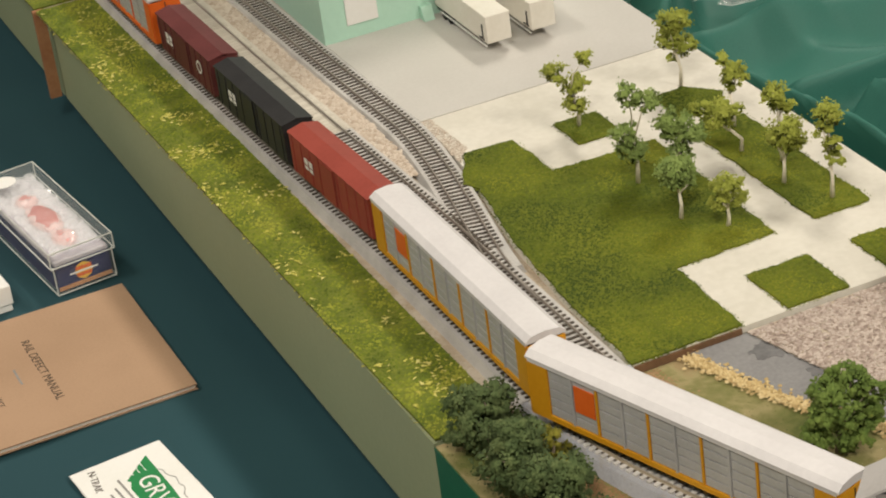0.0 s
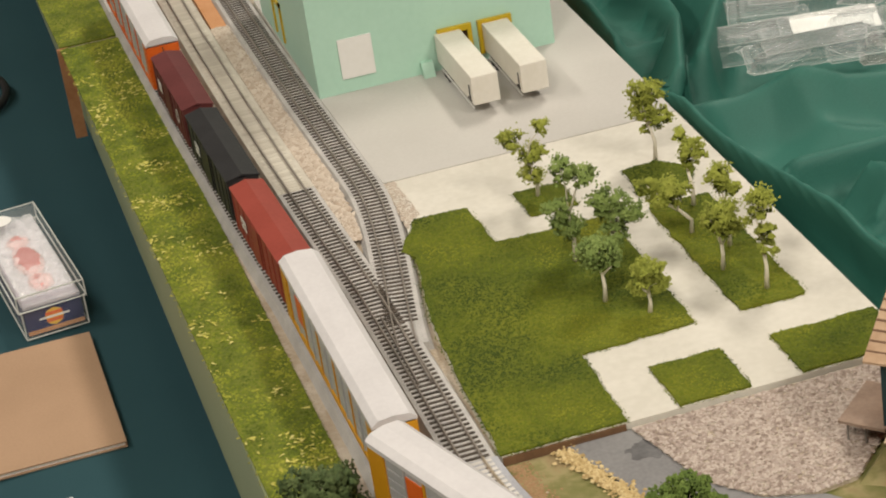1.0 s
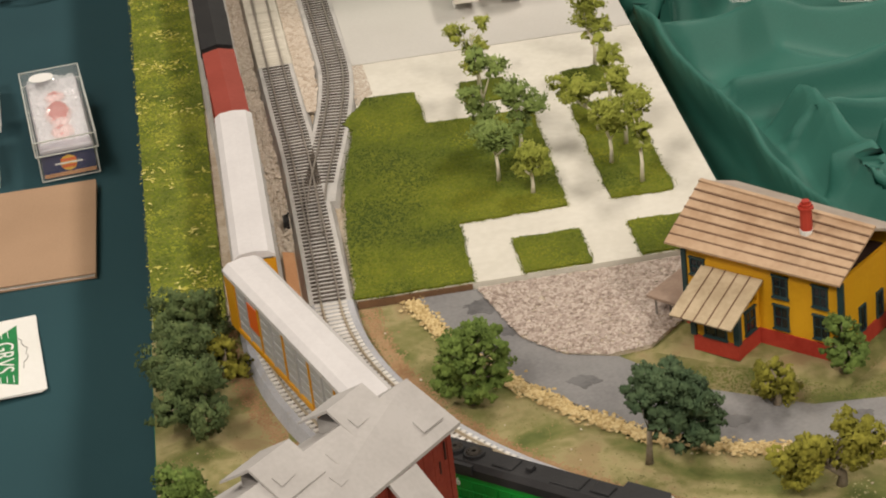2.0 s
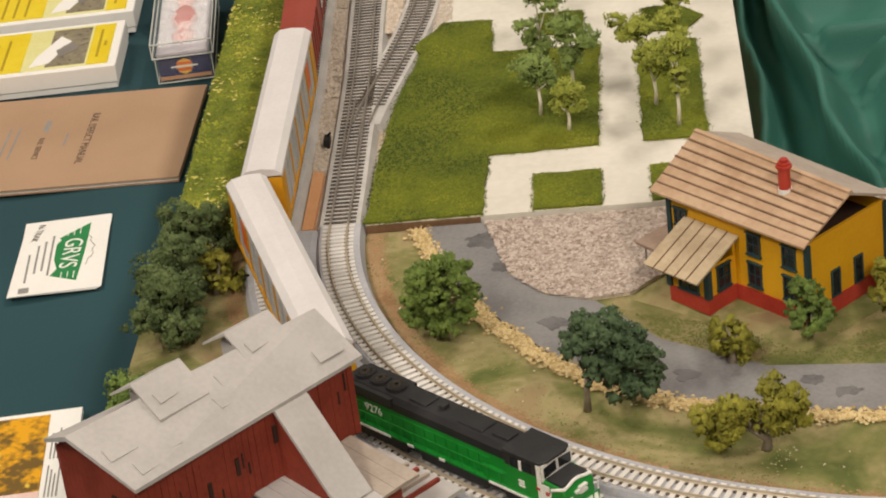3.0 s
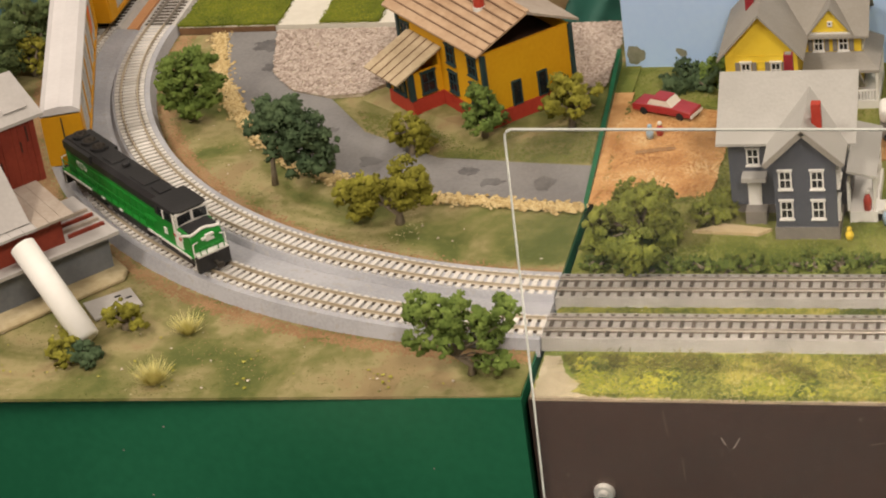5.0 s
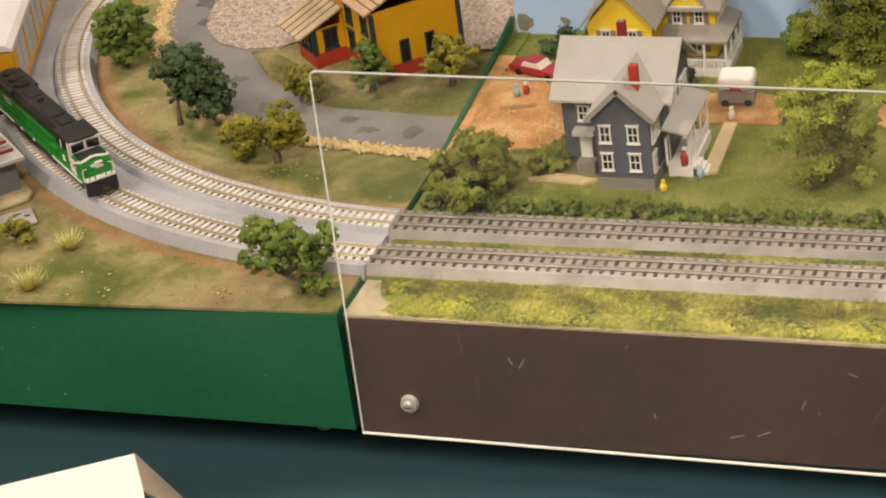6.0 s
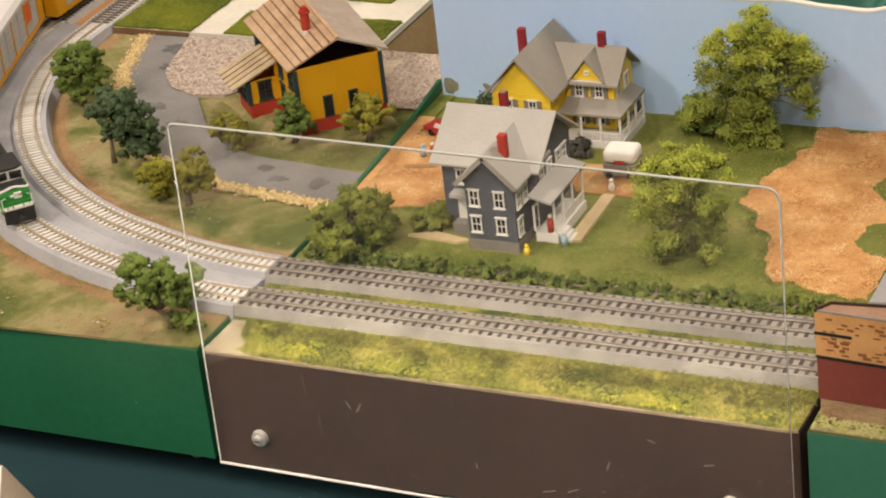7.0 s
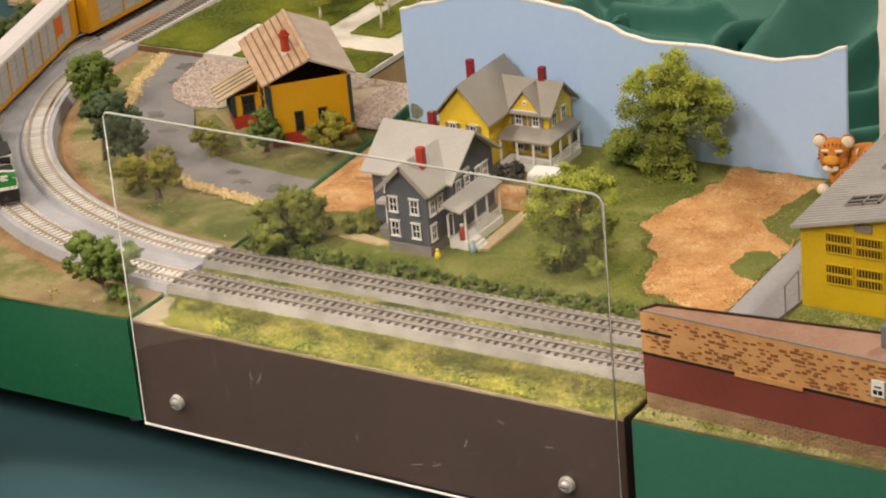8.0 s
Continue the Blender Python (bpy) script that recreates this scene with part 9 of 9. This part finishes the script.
bm = open_box(bmesh.new(), -0.0200, 0.0200, -CH - 0.0012, CH + 0.0012, 0.0180, 0.0280, 0.0007, lid=True)
part("case_lid", bm, LID, bx, "clear plastic lid").visible_shadow = False
for zz, ox, oy in ((0.0278, 0.0201, CH + 0.0013), (0.0178, 0.0202, CH + 0.0014), (-0.0004, 0.0186, CH + 0.0001)):
    bm = bmesh.new()
    tube(bm, [(-ox, -oy, zz), (ox, -oy, zz), (ox, oy, zz), (-ox, oy, zz), (-ox, -oy, zz)], 0.00048, 6)
    part("case_rim", bm, EDGE, bx, "frosted rim edge")
for sx in (-1, 1):
    for sy in (-1, 1):
        bm = bmesh.new()
        tube(bm, [(sx * 0.0186, sy * CH, 0.0), (sx * 0.0186, sy * CH, 0.0180), (sx * 0.0201, sy * (CH + 0.0012), 0.0184), (sx * 0.0201, sy * (CH + 0.0012), 0.0276)], 0.00045, 6)
        part("case_corner", bm, EDGE, bx)

YEL_PRINT = mat("yellow_print", (0.72, 0.55, 0.02), (0.78, 0.62, 0.04), rough=0.4, big=60, fine=500, bump=0.0)
PALE_PRINT = mat("pale_yellow_print", (0.66, 0.64, 0.24), (0.74, 0.72, 0.36), rough=0.4, big=25, fine=500, bump=0.0)
PHOTO = mat("printed_photo", (0.30, 0.27, 0.18), (0.20, 0.17, 0.13), rough=0.4, big=120, fine=500, bump=0.0, c3=(0.08, 0.07, 0.06))


def kit_box(x, y, rz, label):
    kb = thing("kit_box", label, "cardboard box", x, y, TT, rz, group="kit boxes")
    part("tray", bbox(-0.0990, 0.0990, -0.0370, 0.0370, 0, 0.0040), WHITE, kb)
    part("lid", bevelled(bbox(-0.100, 0.100, -0.038, 0.038, 0.0040, 0.0165), 0.0006), WHITE, kb, "white cardboard lid")
    top = part("print_panel", bbox(-0.094, 0.0945, -0.0335, 0.0335, 0.0165, 0.0167), PALE_PRINT, kb, "pale yellow print panel")
    for a, b in ((0.080, 0.0942), (-0.020, 0.036), (-0.0938, -0.060)):
        part("colour_block", bbox(a, b, -0.0333, 0.0333, 0.0167, 0.0168), YEL_PRINT, top, "bright yellow block")
    part("photo", bbox(0.052, 0.0785, -0.030, 0.031, 0.0167, 0.0168), PHOTO, top, "dark printed photo")
    bm = bmesh.new()
    prism(bm, [(0.041, -0.028), (0.054, -0.024), (0.066, 0.010), (0.058, 0.020), (0.045, -0.010)], 0.0168, 0.0169)
    part("pictured_model", bm, WHITE, top, "white building in the photo")
    bm = bmesh.new()
    prism(bm, [(0.060, -0.016), (0.072, -0.004), (0.067, 0.010), (0.057, -0.004)], 0.0169, 0.0170)
    part("pictured_model", bm, SHUTTER, top, "grey building in the photo")
    bm = bmesh.new()
    for xx, y0, y1 in ((0.0850, -0.022, 0.024), (0.0890, -0.004, 0.004), (-0.010, -0.028, 0.020), (-0.002, -0.028, 0.010), (0.006, -0.028, 0.024), (0.014, -0.028, 0.016), (0.022, -0.028, 0.022)):
        box(bm, xx, xx + 0.0018, y0, y1, 0.01681, 0.0169)
    tagged(part("small_print", bm, mat("ochre_ink", (0.36, 0.25, 0.01), (0.42, 0.30, 0.02), rough=0.6, bump=0.0), top), kind="stuff")


kit_box(-0.5755, 0.4205, 3.8, "white kit box with yellow printed lid beside the booklet")
kit_box(-0.5780, 0.5120, 3.8, "white kit box with yellow printed lid behind another")

mg = thing("magazine", "glossy magazine with autumn picture cover on the table", "magazine", -0.4880, -0.0660, TT, 6)
part("page_block", bbox(-0.0680, 0.0680, -0.0440, 0.0440, 0, 0.0030), WHITE, mg)
PIC = mat("autumn_picture", (0.72, 0.36, 0.02), (0.16, 0.10, 0.03), rough=0.3, big=70, fine=250, bump=0.0, c3=(0.75, 0.55, 0.08), sharp=0.6)
part("cover_picture", bbox(-0.0680, 0.0520, -0.0300, 0.0400, 0.0031, 0.0034), PIC, mg, "yellow and brown autumn picture")
PINK = mat("pale_pink_print", (0.72, 0.50, 0.46), (0.78, 0.62, 0.58), rough=0.3, big=90, fine=300, bump=0.0)
bm = bmesh.new()
for k in range(7):
    box(bm, 0.0545 + 0.0019 * (k % 4), 0.0553 + 0.0019 * (k % 4), -0.036 + 0.034 * (k // 4), -0.036 + 0.034 * (k // 4) + 0.028 - 0.004 * (k % 3), 0.0030, 0.0032)
tagged(part("small_print", bm, INK_GREY, mg), kind="stuff")
part("cover_foot", bbox(-0.0680, 0.0520, -0.0385, -0.0302, 0.0031, 0.0034), PINK, mg)

ct = thing("carton", "open white carton with a raised flap", "cardboard box", -0.1000, -0.4600, TT, 32)
part("body", bbox(-0.060, 0.030, -0.060, 0.020, 0, 0.040), WHITE, ct)
bm = bmesh.new()
prism(bm, [(0.0, -0.014), (0.030, 0.002), (0.035, 0.010), (0.033, 0.016), (0.0, 0.020)], -0.0006, 0.0006, pose(0.030, 0.0, 0.040, 0, 58, 0))
part("flap", bm, mat("grey_kraft", (0.40, 0.32, 0.25), (0.46, 0.38, 0.30), rough=0.8, big=30, fine=500, bump=0.1), ct, "bent greyish kraft flap")

cb = thing("black_cable", "loop of black cable lying on the cloth", "cable", -0.4400, 0.775, TT + 0.002)
bm = bmesh.new()
tube(bm, [(0.040 * math.cos(a) - 0.012, 0.040 * math.sin(a), 0.003 + 0.003 * math.sin(2 * a)) for a in [i * 0.24 - 2.4 for i in range(18)]], 0.0030, 8)
part("cord", bm, BLACK, cb, smooth=True)
part("plug", bevelled(bbox(-0.054, -0.036, -0.034, -0.024, -0.002, 0.006), 0.0015), BLACK, cb)

def blister(x, y, w, d, h, rz, tilt, lift):
    wt = thing("blister_pack", "empty clear plastic blister pack on the drape", "plastic packaging", x, y, drape_height(x, y) + lift, rz, group="clear blister packs")
    m = pose(0, 0, 0, tilt, 0, 0)

    def ring(fx, fy, z):
        pts = []
        for sx, sy in ((-1, -1), (1, -1), (1, 1), (-1, 1)):
            for k in range(3):
                a = math.atan2(sy, sx) + (k - 1) * 0.5
                pts.append(m @ (Vector((sx * (w / 2 * fx - 0.003) + 0.003 * math.cos(a), sy * (d / 2 * fy - 0.003) + 0.003 * math.sin(a), z)) + 0.0012 * noise.noise_vector((x * 90 + sx + k, y * 90 + sy, z * 300))))
        return pts
    levels = [ring(1, 1, 0), ring(0.90, 0.80, 0.0003), ring(0.86, 0.72, h * 0.55), ring(0.80, 0.62, h * 0.6), ring(0.76, 0.55, h)]
    bm = bmesh.new()
    rings = [[bm.verts.new(p) for p in lv] for lv in levels]
    for r0, r1 in zip(rings, rings[1:]):
        for i in range(12):
            bm.faces.new((r0[i], r0[(i + 1) % 12], r1[(i + 1) % 12], r1[i]))
    bm.faces.new(rings[-1])
    part("tray", bm, FILM, wt).visible_shadow = False
    for lv in (levels[0], levels[4]):
        bm = bmesh.new()
        tube(bm, lv + lv[:1], 0.00018, 5, caps=False)
        part("rim", bm, EDGE, wt, "whitish pressed rim")
    return wt


FILM = bpy.data.materials.new("thin_clear_film")
FILM.use_nodes = True
nt = FILM.node_tree
nt.nodes.remove(nt.nodes["Principled BSDF"])
see, shine, film_mix, fres = (nt.nodes.new("ShaderNode" + k) for k in ("BsdfTransparent", "BsdfGlossy", "MixShader", "Fresnel"))
crinkle, relief = nt.nodes.new("ShaderNodeTexNoise"), nt.nodes.new("ShaderNodeBump")
crinkle.inputs["Scale"].default_value, crinkle.inputs["Detail"].default_value = 70, 3
relief.inputs["Strength"].default_value, relief.inputs["Distance"].default_value = 0.8, 0.004
see.inputs[0].default_value = (0.90, 0.92, 0.92, 1)
shine.inputs[0].default_value, shine.inputs["Roughness"].default_value = (1, 1, 1, 1), 0.09
fres.inputs["IOR"].default_value = 2.0
nt.links.new(crinkle.outputs[0], relief.inputs["Height"])
nt.links.new(relief.outputs[0], shine.inputs["Normal"])
nt.links.new(fres.outputs[0], film_mix.inputs[0])
milk, haze = nt.nodes.new("ShaderNodeBsdfDiffuse"), nt.nodes.new("ShaderNodeMixShader")
milk.inputs[0].default_value, haze.inputs[0].default_value = (0.85, 0.85, 0.87, 1), 0.14
nt.links.new(see.outputs[0], haze.inputs[1])
nt.links.new(milk.outputs[0], haze.inputs[2])
nt.links.new(haze.outputs[0], film_mix.inputs[1])
nt.links.new(shine.outputs[0], film_mix.inputs[2])
nt.links.new(film_mix.outputs[0], nt.nodes["Material Output"].inputs[0])
blister(0.050, 0.392, 0.085, 0.024, 0.010, -8, 25, 0.024)
paper = blister(0.066, 0.412, 0.075, 0.034, 0.014, -14, 20, 0.020)
part("paper_insert", bbox(-0.020, 0.034, -0.009, 0.011, 0.0012, 0.0016, pose(0, 0, 0.008, 20, 0, 4)), WHITE, paper, "white paper insert")
blister(0.078, 0.452, 0.110, 0.048, 0.016, -20, 20, 0.022)
blister(0.100, 0.398, 0.078, 0.036, 0.014, -12, 24, 0.020)
blister(0.118, 0.455, 0.070, 0.040, 0.014, -34, 14, 0.026)
blister(0.026, 0.436, 0.064, 0.030, 0.012, -10, 22, 0.020)
blister(0.034, 0.410, 0.040, 0.020, 0.008, 24, -12, 0.016)
blister(0.076, 0.400, 0.032, 0.018, 0.008, 40, 15, 0.020)
blister(0.090, 0.420, 0.036, 0.016, 0.009, -35, -18, 0.022)
blister(0.060, 0.428, 0.030, 0.020, 0.007, 62, 10, 0.020)
blister(0.050, 0.440, 0.060, 0.026, 0.010, 12, 10, 0.012)
blister(0.098, 0.386, 0.040, 0.022, 0.010, -20, 22, 0.014)
blister(0.030, 0.462, 0.056, 0.018, 0.008, 4, 0, 0.008)
blister(0.112, 0.425, 0.060, 0.030, 0.013, 30, -8, 0.018)
blister(0.045, 0.475, 0.070, 0.030, 0.012, -18, 14, 0.014)

# ---- paint chips on the fascia ----
rc = np.random.RandomState(4)
bm = bmesh.new()
for _ in range(15):
    x, z = 0.012 + 0.285 * rc.rand(), 0.016 + 0.054 * rc.rand()
    w, h = 0.0003 + 0.0007 * rc.rand() ** 2, 0.0003 + 0.0005 * rc.rand() ** 2
    box(bm, x, x + w, -0.3642, -0.3639, z, z + h)
for x, z, ln, an in ((0.085, 0.052, 0.006, 60), (0.180, 0.022, 0.007, 15), (0.193, 0.024, 0.006, 25), (0.235, 0.060, 0.004, -20), (0.082, 0.054, 0.004, 115), (0.214, 0.040, 0.005, 70), (0.147, 0.030, 0.003, 100), (0.262, 0.050, 0.005, 12)):
    box(bm, 0, ln, -0.0002, 0.0001, 0, 0.0005, pose(x, -0.364, z, 0, -an, 0))
tagged(part("paint_chips", bm, SHUTTER), "small white chips in the brown paint", "paint chips", kind="stuff")
SCUFF = mat("brown_scuff", (0.075, 0.052, 0.044), (0.095, 0.068, 0.058), rough=0.7, big=90, fine=700, bump=0.1)
bm = bmesh.new()
for x, z, ln, an in ((0.0585, 0.058, 0.012, 96), (0.0640, 0.036, 0.011, 92), (0.0800, 0.048, 0.004, 80), (0.110, 0.0215, 0.005, -35), (0.228, 0.028, 0.009, 50), (0.244, 0.034, 0.012, 62), (0.140, 0.055, 0.006, 12)):
    box(bm, 0, ln, -0.0002, 0.0001, 0, 0.00035, pose(x, -0.364, z, 0, -an, 0))
tagged(part("paint_scuffs", bm, SCUFF), "faint scuffs in the brown paint", "scuffs", kind="stuff")
bm = bmesh.new()
for _ in range(6):
    x, z = -0.36 + 0.35 * rc.rand(), 0.018 + 0.05 * rc.rand()
    f = -0.3625 + 0.040 * x
    box(bm, x, x + 0.0004 + 0.0006 * rc.rand(), f - 0.0003, f + 0.0001, z, z + 0.0005)
tagged(part("paint_chips", bm, SHUTTER), "tiny pale chips in the green paint", "paint chips", kind="stuff")

# ---- foam board behind the warehouse ----
fb = thing("foam_board", "upright white foam board behind the warehouse module", "foam board", 0.4615, -0.0330, TABLE - 0.0015)
bm = bmesh.new()
edge = [(0.0012 * noise.noise((0.0, 0.0, k * 0.9)), 0.262 * k / 24) for k in range(25)]
left = [bm.verts.new((-0.150 + e, s * 0.0025, z)) for s in (-1, 1) for e, z in edge]
right = [bm.verts.new((0.150, s * 0.0025, z)) for s in (-1, 1) for e, z in edge]
for k in range(24):
    bm.faces.new((left[k], right[k], right[k + 1], left[k + 1]))
    bm.faces.new((left[25 + k], left[26 + k], right[26 + k], right[25 + k]))
    bm.faces.new((left[k], left[k + 1], left[26 + k], left[25 + k]))
    bm.faces.new((right[k], right[25 + k], right[26 + k], right[k + 1]))
bm.faces.new((left[24], right[24], right[49], left[49]))
part("sheet", bm, WHITE, fb)
